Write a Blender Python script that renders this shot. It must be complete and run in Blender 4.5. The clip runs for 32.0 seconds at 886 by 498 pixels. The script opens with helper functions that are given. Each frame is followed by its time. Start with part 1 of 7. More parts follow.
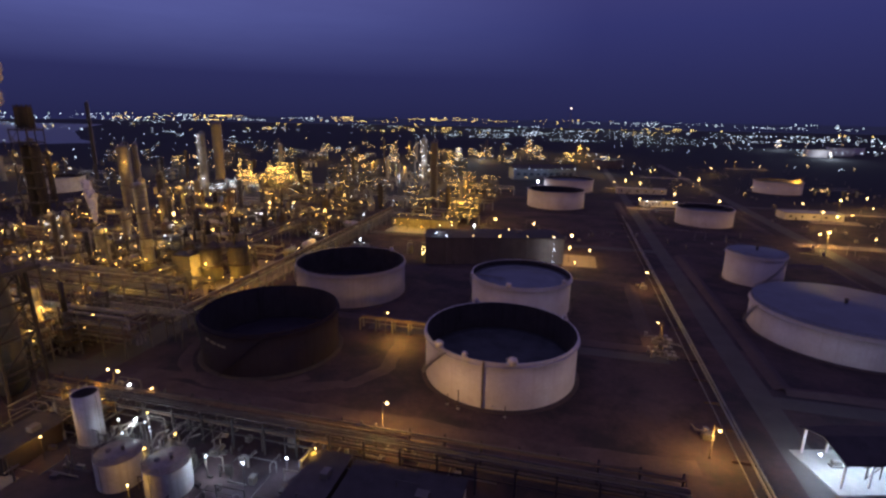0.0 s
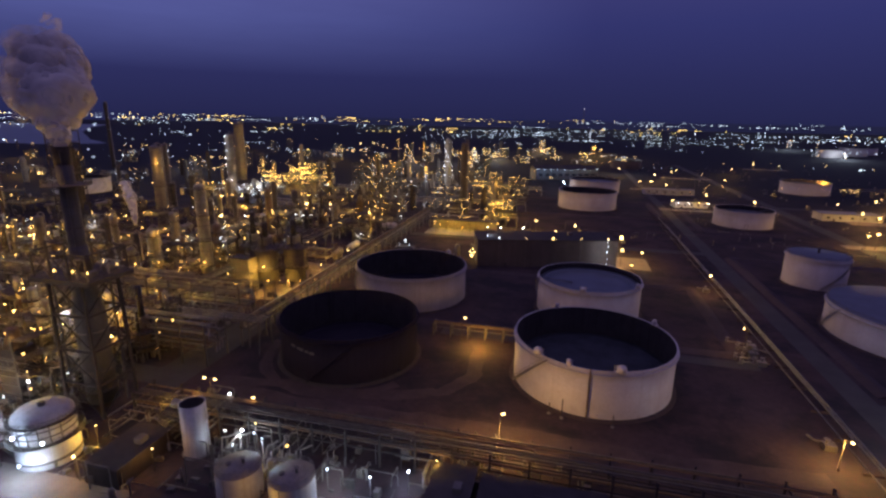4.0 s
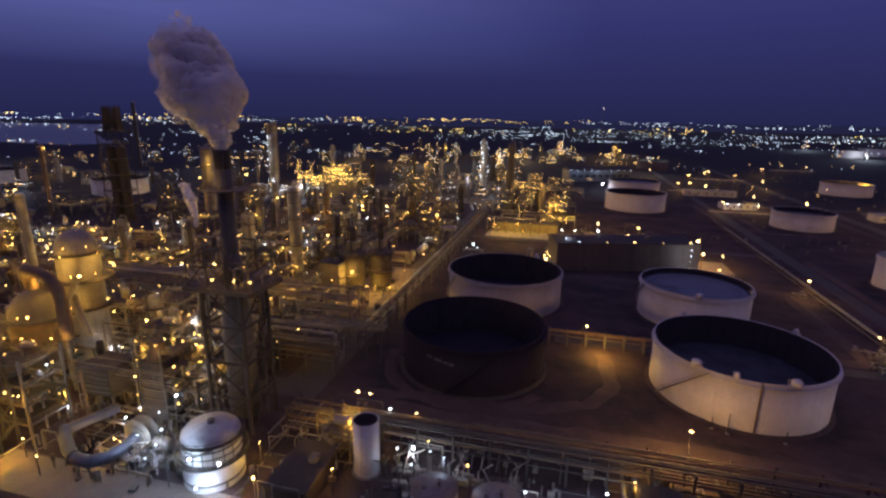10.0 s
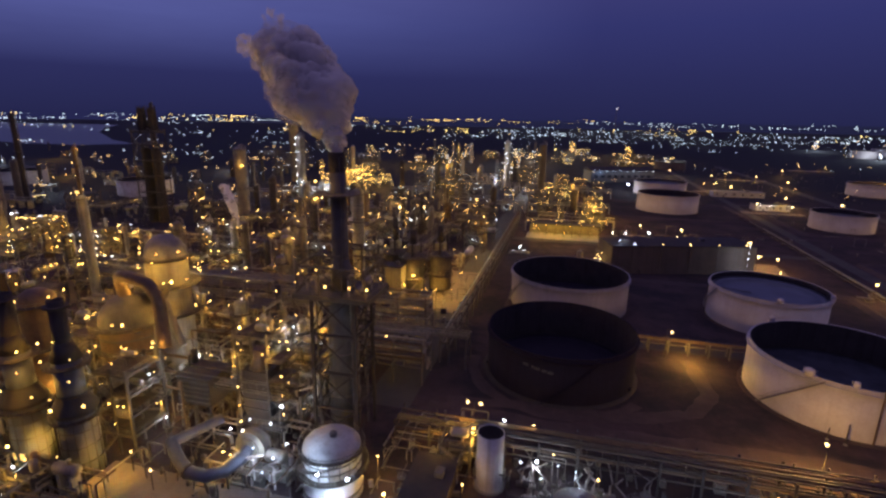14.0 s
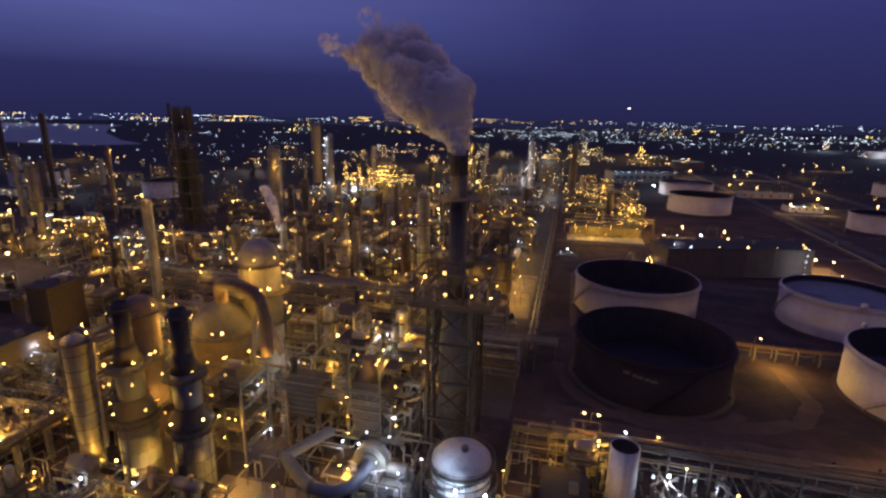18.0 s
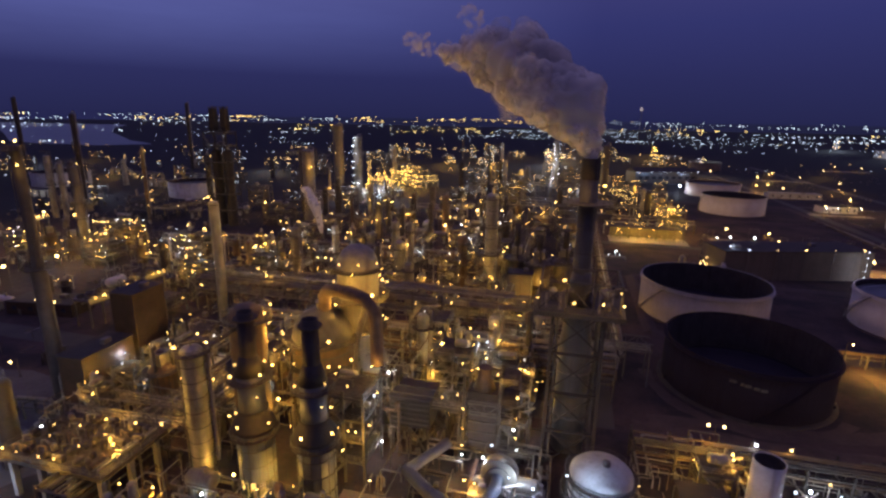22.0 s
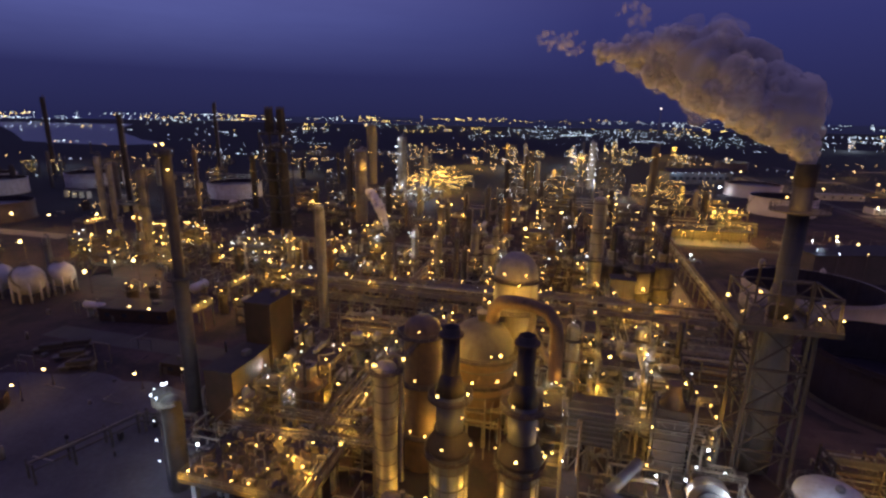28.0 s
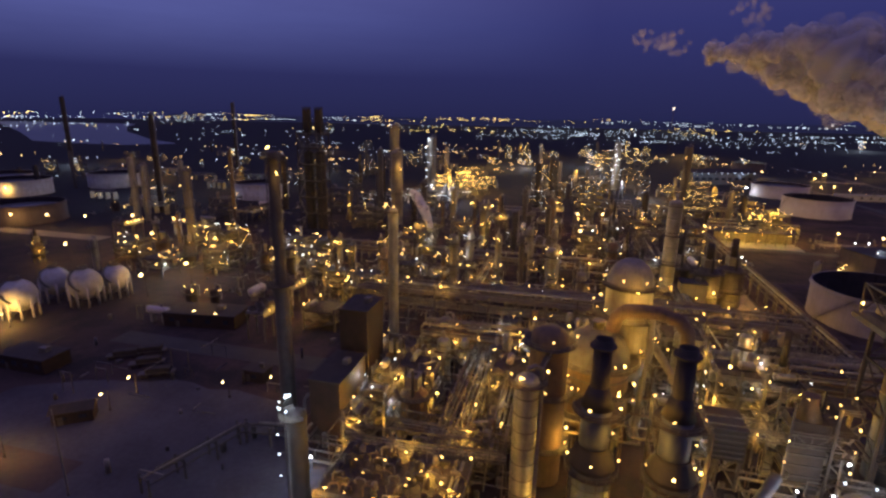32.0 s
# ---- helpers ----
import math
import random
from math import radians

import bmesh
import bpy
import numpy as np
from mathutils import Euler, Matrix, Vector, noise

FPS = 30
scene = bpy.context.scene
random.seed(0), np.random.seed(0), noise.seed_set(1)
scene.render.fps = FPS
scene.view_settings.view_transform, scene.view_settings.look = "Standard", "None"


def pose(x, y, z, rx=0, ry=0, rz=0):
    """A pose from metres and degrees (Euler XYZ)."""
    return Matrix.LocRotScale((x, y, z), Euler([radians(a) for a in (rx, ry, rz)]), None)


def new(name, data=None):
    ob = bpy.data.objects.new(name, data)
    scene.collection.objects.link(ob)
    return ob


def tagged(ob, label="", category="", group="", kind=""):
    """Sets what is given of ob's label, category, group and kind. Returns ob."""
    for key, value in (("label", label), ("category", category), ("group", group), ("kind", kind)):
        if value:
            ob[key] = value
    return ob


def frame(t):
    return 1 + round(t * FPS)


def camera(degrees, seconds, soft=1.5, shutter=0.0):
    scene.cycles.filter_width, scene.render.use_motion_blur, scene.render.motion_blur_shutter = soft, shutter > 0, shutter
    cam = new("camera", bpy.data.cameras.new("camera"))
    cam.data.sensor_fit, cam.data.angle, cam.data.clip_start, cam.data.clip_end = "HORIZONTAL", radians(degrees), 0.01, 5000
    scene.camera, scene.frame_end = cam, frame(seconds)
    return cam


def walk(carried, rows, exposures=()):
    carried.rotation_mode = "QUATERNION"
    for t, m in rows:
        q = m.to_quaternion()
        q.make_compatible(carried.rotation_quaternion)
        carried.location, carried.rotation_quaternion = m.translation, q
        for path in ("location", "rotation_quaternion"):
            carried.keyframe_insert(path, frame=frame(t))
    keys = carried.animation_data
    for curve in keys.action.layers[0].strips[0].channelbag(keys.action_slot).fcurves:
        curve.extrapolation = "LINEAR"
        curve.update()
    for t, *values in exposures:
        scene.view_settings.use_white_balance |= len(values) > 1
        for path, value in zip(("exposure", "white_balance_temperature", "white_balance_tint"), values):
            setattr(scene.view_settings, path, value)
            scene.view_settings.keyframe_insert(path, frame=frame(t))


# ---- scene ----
cam = camera(82.8, 32.0, soft=2.6)
PATH = [
    (0.0, 0.000, 0.000, 69.800, 75.362, -0.902, 13.912),
    (1.0, -6.216, -0.595, 69.729, 75.368, -0.903, 13.934),
    (2.0, -12.422, -1.187, 69.662, 75.373, -0.903, 13.957),
    (3.0, -18.617, -1.775, 69.599, 75.379, -0.903, 13.979),
    (4.0, -24.802, -2.360, 69.539, 75.384, -0.903, 14.001),
    (5.0, -30.977, -2.942, 69.484, 75.390, -0.904, 14.023),
    (6.0, -37.142, -3.522, 69.432, 75.396, -0.904, 14.045),
    (7.0, -43.298, -4.099, 69.384, 75.397, -0.907, 14.061),
    (8.0, -49.445, -4.674, 69.339, 75.398, -0.910, 14.077),
    (9.0, -55.583, -5.247, 69.298, 75.399, -0.912, 14.093),
    (10.0, -61.712, -5.819, 69.260, 75.401, -0.915, 14.109),
    (11.0, -67.833, -6.389, 69.226, 75.402, -0.918, 14.125),
    (12.0, -73.945, -6.958, 69.195, 75.403, -0.921, 14.141),
    (13.0, -80.050, -7.526, 69.167, 75.405, -0.919, 14.143),
    (14.0, -86.146, -8.093, 69.142, 75.408, -0.917, 14.145),
    (15.0, -92.235, -8.661, 69.120, 75.410, -0.915, 14.148),
    (16.0, -98.316, -9.227, 69.102, 75.412, -0.913, 14.150),
    (17.0, -104.391, -9.794, 69.086, 75.415, -0.911, 14.152),
    (18.0, -110.458, -10.362, 69.073, 75.417, -0.909, 14.155),
    (19.0, -116.519, -10.930, 69.062, 75.409, -0.908, 14.163),
    (20.0, -122.573, -11.499, 69.054, 75.401, -0.908, 14.172),
    (21.0, -128.621, -12.068, 69.049, 75.394, -0.907, 14.180),
    (22.0, -134.663, -12.640, 69.047, 75.386, -0.907, 14.189),
    (23.0, -140.699, -13.212, 69.047, 75.378, -0.906, 14.197),
    (24.0, -146.729, -13.787, 69.049, 75.370, -0.906, 14.205),
    (25.0, -152.754, -14.363, 69.053, 75.362, -0.906, 14.214),
    (26.0, -158.774, -14.942, 69.060, 75.352, -0.912, 14.217),
    (27.0, -164.790, -15.524, 69.069, 75.342, -0.919, 14.220),
    (28.0, -170.800, -16.108, 69.080, 75.332, -0.926, 14.223),
    (29.0, -176.806, -16.695, 69.093, 75.322, -0.933, 14.226),
    (30.0, -182.808, -17.286, 69.108, 75.312, -0.939, 14.230),
    (31.0, -188.806, -17.880, 69.125, 75.302, -0.946, 14.233),
    (32.0, -194.800, -18.478, 69.144, 75.292, -0.953, 14.236),
]
walk(cam, [(t, pose(x, y, z, rx, ry, rz)) for t, x, y, z, rx, ry, rz in PATH])

# ---- world: clear dusk sky after sunset, warm remains of light low on one side ----
world = bpy.data.worlds.new("dusk")
scene.world = world
world.use_nodes = True
wt = world.node_tree
wt.nodes.clear()


def wnode(kind, **props):
    n = wt.nodes.new(kind)
    for k, v in props.items():
        n.inputs[k].default_value = v
    return n


w_out = wt.nodes.new("ShaderNodeOutputWorld")
w_bg = wnode("ShaderNodeBackground", Strength=1.0)
w_co = wt.nodes.new("ShaderNodeTexCoord")
w_sep = wt.nodes.new("ShaderNodeSeparateXYZ")
w_up = wt.nodes.new("ShaderNodeValToRGB")
w_up.color_ramp.elements[0].position = 0.0
w_up.color_ramp.elements[0].color = (0.0190, 0.0203, 0.076, 1)
w_up.color_ramp.elements[1].position = 0.16
w_up.color_ramp.elements[1].color = (0.0325, 0.0355, 0.150, 1)
e = w_up.color_ramp.elements.new(0.07)
e.color = (0.0243, 0.0258, 0.1040, 1)
e = w_up.color_ramp.elements.new(0.9)
e.color = (0.285, 0.240, 0.560, 1)
e = w_up.color_ramp.elements.new(0.35)
e.color = (0.0690, 0.0650, 0.225, 1)
# violet afterglow towards one side, above a low bank of cloud
w_side = wt.nodes.new("ShaderNodeVectorMath")
w_side.operation = "DOT_PRODUCT"
w_side.inputs[1].default_value = (-0.93, 0.37, 0.05)
w_side_r = wt.nodes.new("ShaderNodeMapRange")
w_side_r.inputs["From Min"].default_value = 0.35
w_side_r.inputs["From Max"].default_value = 1.0
w_band = wt.nodes.new("ShaderNodeValToRGB")
for pos, val in ((0.0, 0.0), (0.07, 0.03), (0.115, 0.45), (0.16, 0.75), (0.24, 1.0), (0.6, 0.3)):
    el = w_band.color_ramp.elements.new(pos)
    el.color = (val, val, val, 1)
w_noise = wnode("ShaderNodeTexNoise", Scale=2.2, Detail=5.0, Roughness=0.6)
w_map = wt.nodes.new("ShaderNodeMapping")
w_map.inputs["Scale"].default_value = (1.0, 1.0, 7.0)
w_cl = wt.nodes.new("ShaderNodeMapRange")
w_cl.inputs["From Min"].default_value = 0.30
w_cl.inputs["From Max"].default_value = 0.70
w_cl.inputs["To Min"].default_value = 0.8
w_cl.inputs["To Max"].default_value = 1.15
w_m1 = wt.nodes.new("ShaderNodeMath")
w_m1.operation = "MULTIPLY"
w_m2 = wt.nodes.new("ShaderNodeMath")
w_m2.operation = "MULTIPLY"
w_glow = wt.nodes.new("ShaderNodeMix")
w_glow.data_type = "RGBA"
w_glow.blend_type = "ADD"
w_glow.inputs[7].default_value = (0.076, 0.088, 0.222, 1)
L = wt.links.new
L(w_co.outputs["Generated"], w_sep.inputs[0])
L(w_sep.outputs["Z"], w_up.inputs[0])
L(w_sep.outputs["Z"], w_band.inputs[0])
L(w_co.outputs["Generated"], w_side.inputs[0])
L(w_side.outputs["Value"], w_side_r.inputs["Value"])
L(w_co.outputs["Generated"], w_map.inputs[0])
L(w_map.outputs[0], w_noise.inputs["Vector"])
L(w_noise.outputs[0], w_cl.inputs["Value"])
L(w_side_r.outputs[0], w_m1.inputs[0])
L(w_band.outputs[0], w_m1.inputs[1])
L(w_m1.outputs[0], w_m2.inputs[0])
L(w_cl.outputs[0], w_m2.inputs[1])
L(w_m2.outputs[0], w_glow.inputs[0])
L(w_up.outputs[0], w_glow.inputs[6])
L(w_glow.outputs[2], w_bg.inputs["Color"])
L(w_bg.outputs[0], w_out.inputs[0])

SODIUM = (1.0, 0.555, 0.08)
AMBER = (1.0, 0.56, 0.13)
COLD = (0.72, 0.84, 1.0)
BLUISH = (0.48, 0.66, 1.0)


# ---- materials ----
def material(name, col, col2=None, rough=0.7, metal=0.0, scale=1.0, bump=0.15, streak=0.0, island=0.0, fine=14.0):
    """Principled surface with two scales of noise in its colour, vertical streaks and fine relief."""
    m = bpy.data.materials.new(name)
    m.use_nodes = True
    t = m.node_tree
    b = t.nodes["Principled BSDF"]
    b.inputs["Roughness"].default_value = rough
    b.inputs["Metallic"].default_value = metal
    col2 = col2 or tuple(c * 0.6 for c in col)
    co = t.nodes.new("ShaderNodeTexCoord")
    n1 = t.nodes.new("ShaderNodeTexNoise")
    n1.inputs["Scale"].default_value = scale
    n1.inputs["Detail"].default_value = 6
    n1.inputs["Roughness"].default_value = 0.62
    n2 = t.nodes.new("ShaderNodeTexNoise")
    n2.inputs["Scale"].default_value = scale * fine
    n2.inputs["Detail"].default_value = 3
    add = t.nodes.new("ShaderNodeMath")
    add.operation = "MULTIPLY_ADD"
    add.inputs[1].default_value = 0.35
    ramp = t.nodes.new("ShaderNodeMapRange")
    ramp.inputs["From Min"].default_value = 0.42
    ramp.inputs["From Max"].default_value = 0.92
    mix = t.nodes.new("ShaderNodeMix")
    mix.data_type = "RGBA"
    mix.inputs[6].default_value = (*col, 1)
    mix.inputs[7].default_value = (*col2, 1)
    t.links.new(co.outputs["Object"], n1.inputs["Vector"])
    t.links.new(co.outputs["Object"], n2.inputs["Vector"])
    t.links.new(n2.outputs[0], add.inputs[0])
    t.links.new(n1.outputs[0], add.inputs[2])
    t.links.new(add.outputs[0], ramp.inputs["Value"])
    t.links.new(ramp.outputs[0], mix.inputs[0])
    out = mix.outputs[2]
    if streak:
        mp = t.nodes.new("ShaderNodeMapping")
        mp.inputs["Scale"].default_value = (1.3, 1.3, 0.05)
        n3 = t.nodes.new("ShaderNodeTexNoise")
        n3.inputs["Scale"].default_value = 1.0
        n3.inputs["Detail"].default_value = 5
        r3 = t.nodes.new("ShaderNodeMapRange")
        r3.inputs["From Min"].default_value = 0.5
        r3.inputs["From Max"].default_value = 0.75
        r3.inputs["To Max"].default_value = streak
        m3 = t.nodes.new("ShaderNodeMix")
        m3.data_type = "RGBA"
        m3.inputs[7].default_value = (col2[0] * 0.5, col2[1] * 0.4, col2[2] * 0.3, 1)
        t.links.new(co.outputs["Object"], mp.inputs[0])
        t.links.new(mp.outputs[0], n3.inputs["Vector"])
        t.links.new(n3.outputs[0], r3.inputs["Value"])
        t.links.new(r3.outputs[0], m3.inputs[0])
        t.links.new(out, m3.inputs[6])
        out = m3.outputs[2]
    if island:
        ob = t.nodes.new("ShaderNodeObjectInfo")
        hs = t.nodes.new("ShaderNodeHueSaturation")
        mr = t.nodes.new("ShaderNodeMapRange")
        mr.inputs["To Min"].default_value = 1 - island
        mr.inputs["To Max"].default_value = 1 + island
        t.links.new(ob.outputs["Random"], mr.inputs["Value"])
        t.links.new(mr.outputs[0], hs.inputs["Value"])
        t.links.new(out, hs.inputs["Color"])
        out = hs.outputs[0]
    t.links.new(out, b.inputs["Base Color"])
    if bump:
        bp = t.nodes.new("ShaderNodeBump")
        bp.inputs["Strength"].default_value = bump
        bp.inputs["Distance"].default_value = 0.05
        t.links.new(n2.outputs[0], bp.inputs["Height"])
        t.links.new(bp.outputs[0], b.inputs["Normal"])
    return m


def glowing(name, col, strength, sampled=True, vary=""):
    m = bpy.data.materials.new(name)
    m.use_nodes = True
    t = m.node_tree
    t.nodes.clear()
    o = t.nodes.new("ShaderNodeOutputMaterial")
    em = t.nodes.new("ShaderNodeEmission")
    em.inputs["Color"].default_value = (*col, 1)
    em.inputs["Strength"].default_value = strength
    t.links.new(em.outputs[0], o.inputs[0])
    if vary:
        # lamps differ in brightness: a few strong ones, many weak ones
        src = t.nodes.new("ShaderNodeObjectInfo" if vary == "object" else "ShaderNodeNewGeometry")
        pw = t.nodes.new("ShaderNodeMath")
        pw.operation = "POWER"
        pw.inputs[1].default_value = 2.2
        mr = t.nodes.new("ShaderNodeMapRange")
        mr.inputs["To Min"].default_value = strength * 0.28
        mr.inputs["To Max"].default_value = strength
        t.links.new(src.outputs["Random" if vary == "object" else "Random Per Island"], pw.inputs[0])
        t.links.new(pw.outputs[0], mr.inputs["Value"])
        t.links.new(mr.outputs[0], em.inputs["Strength"])
    if not sampled:
        m.cycles.emission_sampling = "NONE"
    return m


M_DIRT = material("packed_dirt", (0.072, 0.050, 0.046), (0.032, 0.025, 0.026), 0.95, scale=0.03, bump=0.5, fine=22)
M_LAND = material("yard_and_far_land", (0.072, 0.047, 0.044), (0.027, 0.020, 0.022), 0.95, scale=0.03, bump=0.5, fine=22)
# ground colour darkens with distance from the plant, standing in for dusk haze
lt = M_LAND.node_tree
l_b = lt.nodes["Principled BSDF"]
l_b.inputs["Specular IOR Level"].default_value = 0.08
l_old = l_b.inputs["Base Color"].links[0].from_socket
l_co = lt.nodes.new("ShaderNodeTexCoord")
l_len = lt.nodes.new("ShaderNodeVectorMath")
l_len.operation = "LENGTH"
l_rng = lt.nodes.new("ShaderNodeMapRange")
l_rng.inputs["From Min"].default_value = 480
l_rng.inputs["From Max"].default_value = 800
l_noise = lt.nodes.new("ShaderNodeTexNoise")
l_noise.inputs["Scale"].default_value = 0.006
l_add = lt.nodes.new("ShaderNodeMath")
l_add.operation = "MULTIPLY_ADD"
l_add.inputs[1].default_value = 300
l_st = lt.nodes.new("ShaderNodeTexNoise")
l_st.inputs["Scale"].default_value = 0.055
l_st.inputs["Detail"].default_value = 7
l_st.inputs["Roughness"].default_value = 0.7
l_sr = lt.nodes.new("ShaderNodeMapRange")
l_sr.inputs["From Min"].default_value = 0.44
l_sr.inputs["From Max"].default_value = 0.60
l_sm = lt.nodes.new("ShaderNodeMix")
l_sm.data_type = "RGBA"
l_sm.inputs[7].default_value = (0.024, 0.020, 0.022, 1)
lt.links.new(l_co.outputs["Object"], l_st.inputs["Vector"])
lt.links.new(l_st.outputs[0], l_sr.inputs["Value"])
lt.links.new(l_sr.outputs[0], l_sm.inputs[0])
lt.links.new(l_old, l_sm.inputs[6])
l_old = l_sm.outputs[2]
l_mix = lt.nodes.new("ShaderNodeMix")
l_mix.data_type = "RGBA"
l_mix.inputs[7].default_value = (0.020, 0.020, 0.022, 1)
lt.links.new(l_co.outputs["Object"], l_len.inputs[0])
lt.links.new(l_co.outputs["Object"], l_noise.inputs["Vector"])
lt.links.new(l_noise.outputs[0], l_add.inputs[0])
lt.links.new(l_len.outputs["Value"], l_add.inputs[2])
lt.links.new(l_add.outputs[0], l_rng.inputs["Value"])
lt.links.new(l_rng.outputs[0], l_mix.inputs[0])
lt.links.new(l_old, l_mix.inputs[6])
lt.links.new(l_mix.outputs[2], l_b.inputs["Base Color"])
M_ASPHALT = material("asphalt", (0.062, 0.056, 0.050), (0.040, 0.037, 0.034), 0.85, scale=0.12, bump=0.3)
M_CONCRETE = material("concrete", (0.24, 0.22, 0.19), (0.12, 0.11, 0.095), 0.85, scale=0.2, bump=0.25)
# worn tan concrete, also used to paint lamplit ground paler
M_WORNLIT = material("tan_concrete_and_lit_ground", (0.15, 0.112, 0.085), (0.075, 0.056, 0.045), 0.9, scale=0.15, bump=0.3)
M_TANK = material("white_tank_paint", (0.42, 0.38, 0.365), (0.29, 0.255, 0.237), 0.6, scale=0.12, bump=0.06, streak=0.16)
M_TANKDARK = material("dark_tank_paint_deep_shade", (0.021, 0.0165, 0.025), (0.014, 0.011, 0.017), 0.95, scale=0.15, bump=0.1, streak=0.3)
M_TANKDARK.node_tree.nodes["Principled BSDF"].inputs["Specular IOR Level"].default_value = 0.1
# white tank paint darkened to put one tank's shade into its colour
M_TANKSHADED = material("shaded_white_tank_paint", (0.26, 0.23, 0.23), (0.165, 0.145, 0.142), 0.7, scale=0.12, bump=0.08, streak=0.25)
M_BROWNDIM = material("brown_and_dim_tank_paint", (0.084, 0.064, 0.057), (0.047, 0.036, 0.033), 0.8, scale=0.15, streak=0.4)
M_ROOFSTEEL = material("floating_roof_steel", (0.075, 0.083, 0.110), (0.038, 0.040, 0.052), 0.5, scale=0.12, bump=0.15)
# darker roof steel that paints in the shade of a deep tank
M_ROOFSHADE = material("shaded_roof_steel", (0.040, 0.042, 0.052), (0.018, 0.018, 0.022), 0.8, scale=0.2, bump=0.2)
M_TRACK = material("dusty_track", (0.082, 0.056, 0.049), (0.034, 0.025, 0.025), 0.95, scale=0.16, bump=0.5, fine=10)
M_GRAVEL = material("grey_gravel", (0.077, 0.072, 0.084), (0.038, 0.035, 0.042), 0.95, scale=0.05, bump=0.5, fine=18)
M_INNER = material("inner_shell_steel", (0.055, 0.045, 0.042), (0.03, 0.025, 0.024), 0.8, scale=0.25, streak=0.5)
M_STEEL = material("galvanised_steel", (0.115, 0.100, 0.086), (0.055, 0.046, 0.039), 0.65, 0.2, scale=0.6, island=0.25)
M_DARKSTEEL = material("weathered_dark_steel", (0.066, 0.054, 0.047), (0.033, 0.027, 0.024), 0.75, 0.1, scale=0.5, island=0.3)
M_RUST = material("rust_primer", (0.105, 0.064, 0.036), (0.05, 0.031, 0.019), 0.8, scale=0.4, streak=0.5, island=0.15)
M_CLAD = material("aluminium_cladding", (0.235, 0.215, 0.19), (0.10, 0.088, 0.075), 0.46, 0.4, scale=0.35, bump=0.12, streak=0.35, island=0.12)
M_PIPE = material("insulated_pipe", (0.20, 0.172, 0.145), (0.08, 0.066, 0.054), 0.45, 0.35, scale=0.5, island=0.35)
M_VESSEL = material("grey_vessel_paint", (0.17, 0.145, 0.12), (0.08, 0.067, 0.056), 0.62, 0.1, scale=0.25, streak=0.5, island=0.15)
M_DUCT = material("dull_blue_duct_paint", (0.058, 0.062, 0.082), (0.030, 0.031, 0.042), 0.5, scale=0.4, streak=0.3)
M_FLUE = material("grey_flue_plate", (0.07, 0.062, 0.06), (0.038, 0.034, 0.033), 0.75, scale=0.3, streak=0.5)
M_SOOT = material("sooty_steel", (0.028, 0.025, 0.024), (0.05, 0.04, 0.034), 0.75, scale=0.5)
M_GRATING = material("deck_grating", (0.078, 0.066, 0.052), (0.032, 0.027, 0.022), 0.8, 0.2, scale=0.8, bump=0.5, fine=9)
M_WALL = material("sheet_metal_wall", (0.42, 0.40, 0.37), (0.25, 0.23, 0.21), 0.6, 0.1, scale=0.3, streak=0.4, island=0.15)
M_ROOF = material("dull_roofing", (0.050, 0.044, 0.046), (0.026, 0.023, 0.024), 0.85, scale=0.3, island=0.2)
M_BRICKWALL = material("dark_sheet_wall", (0.040, 0.027, 0.022), (0.022, 0.016, 0.014), 0.8, scale=0.4)
M_GRASS = material("dry_grass", (0.075, 0.075, 0.04), (0.045, 0.04, 0.025), 0.95, scale=0.06, bump=0.6, fine=30)
M_TREE = material("tree_foliage", (0.05, 0.07, 0.03), (0.025, 0.035, 0.016), 0.9, scale=0.5)
M_BARK = material("bark", (0.10, 0.075, 0.05), None, 0.9, scale=1.0)
M_WATER = material("river_water", (0.02, 0.028, 0.045), (0.015, 0.02, 0.035), 0.42, scale=0.01, bump=0.25, fine=40)


for dull in (M_TRACK, M_DIRT, M_ASPHALT, M_ROOF, M_SOOT, M_BRICKWALL, M_ROOFSHADE, M_GRAVEL, M_INNER, M_GRATING):
    dull.node_tree.nodes["Principled BSDF"].inputs["Specular IOR Level"].default_value = 0.12


def steam_material(name, low, high, size):
    """Dull steam that light also passes through, thinner where the noise is low."""
    m = bpy.data.materials.new(name)
    m.use_nodes = True
    t = m.node_tree
    t.nodes.clear()
    o = t.nodes.new("ShaderNodeOutputMaterial")
    co = t.nodes.new("ShaderNodeTexCoord")
    n = t.nodes.new("ShaderNodeTexNoise")
    n.inputs["Scale"].default_value = size
    n.inputs["Detail"].default_value = 5
    n.inputs["Roughness"].default_value = 0.6
    r = t.nodes.new("ShaderNodeMapRange")
    r.inputs["From Min"].default_value = 0.36
    r.inputs["From Max"].default_value = 0.66
    r.inputs["To Min"].default_value = low
    r.inputs["To Max"].default_value = high
    front = t.nodes.new("ShaderNodeBsdfDiffuse")
    back = t.nodes.new("ShaderNodeBsdfTranslucent")
    for node in (front, back):
        node.inputs["Color"].default_value = (0.68, 0.64, 0.635, 1)
    both = t.nodes.new("ShaderNodeMixShader")
    both.inputs[0].default_value = 0.55
    clear = t.nodes.new("ShaderNodeBsdfTransparent")
    mix = t.nodes.new("ShaderNodeMixShader")
    t.links.new(co.outputs["Object"], n.inputs["Vector"])
    t.links.new(n.outputs[0], r.inputs["Value"])
    t.links.new(front.outputs[0], both.inputs[1])
    t.links.new(back.outputs[0], both.inputs[2])
    t.links.new(r.outputs[0], mix.inputs[0])
    t.links.new(clear.outputs[0], mix.inputs[1])
    t.links.new(both.outputs[0], mix.inputs[2])
    t.links.new(mix.outputs[0], o.inputs[0])
    return m


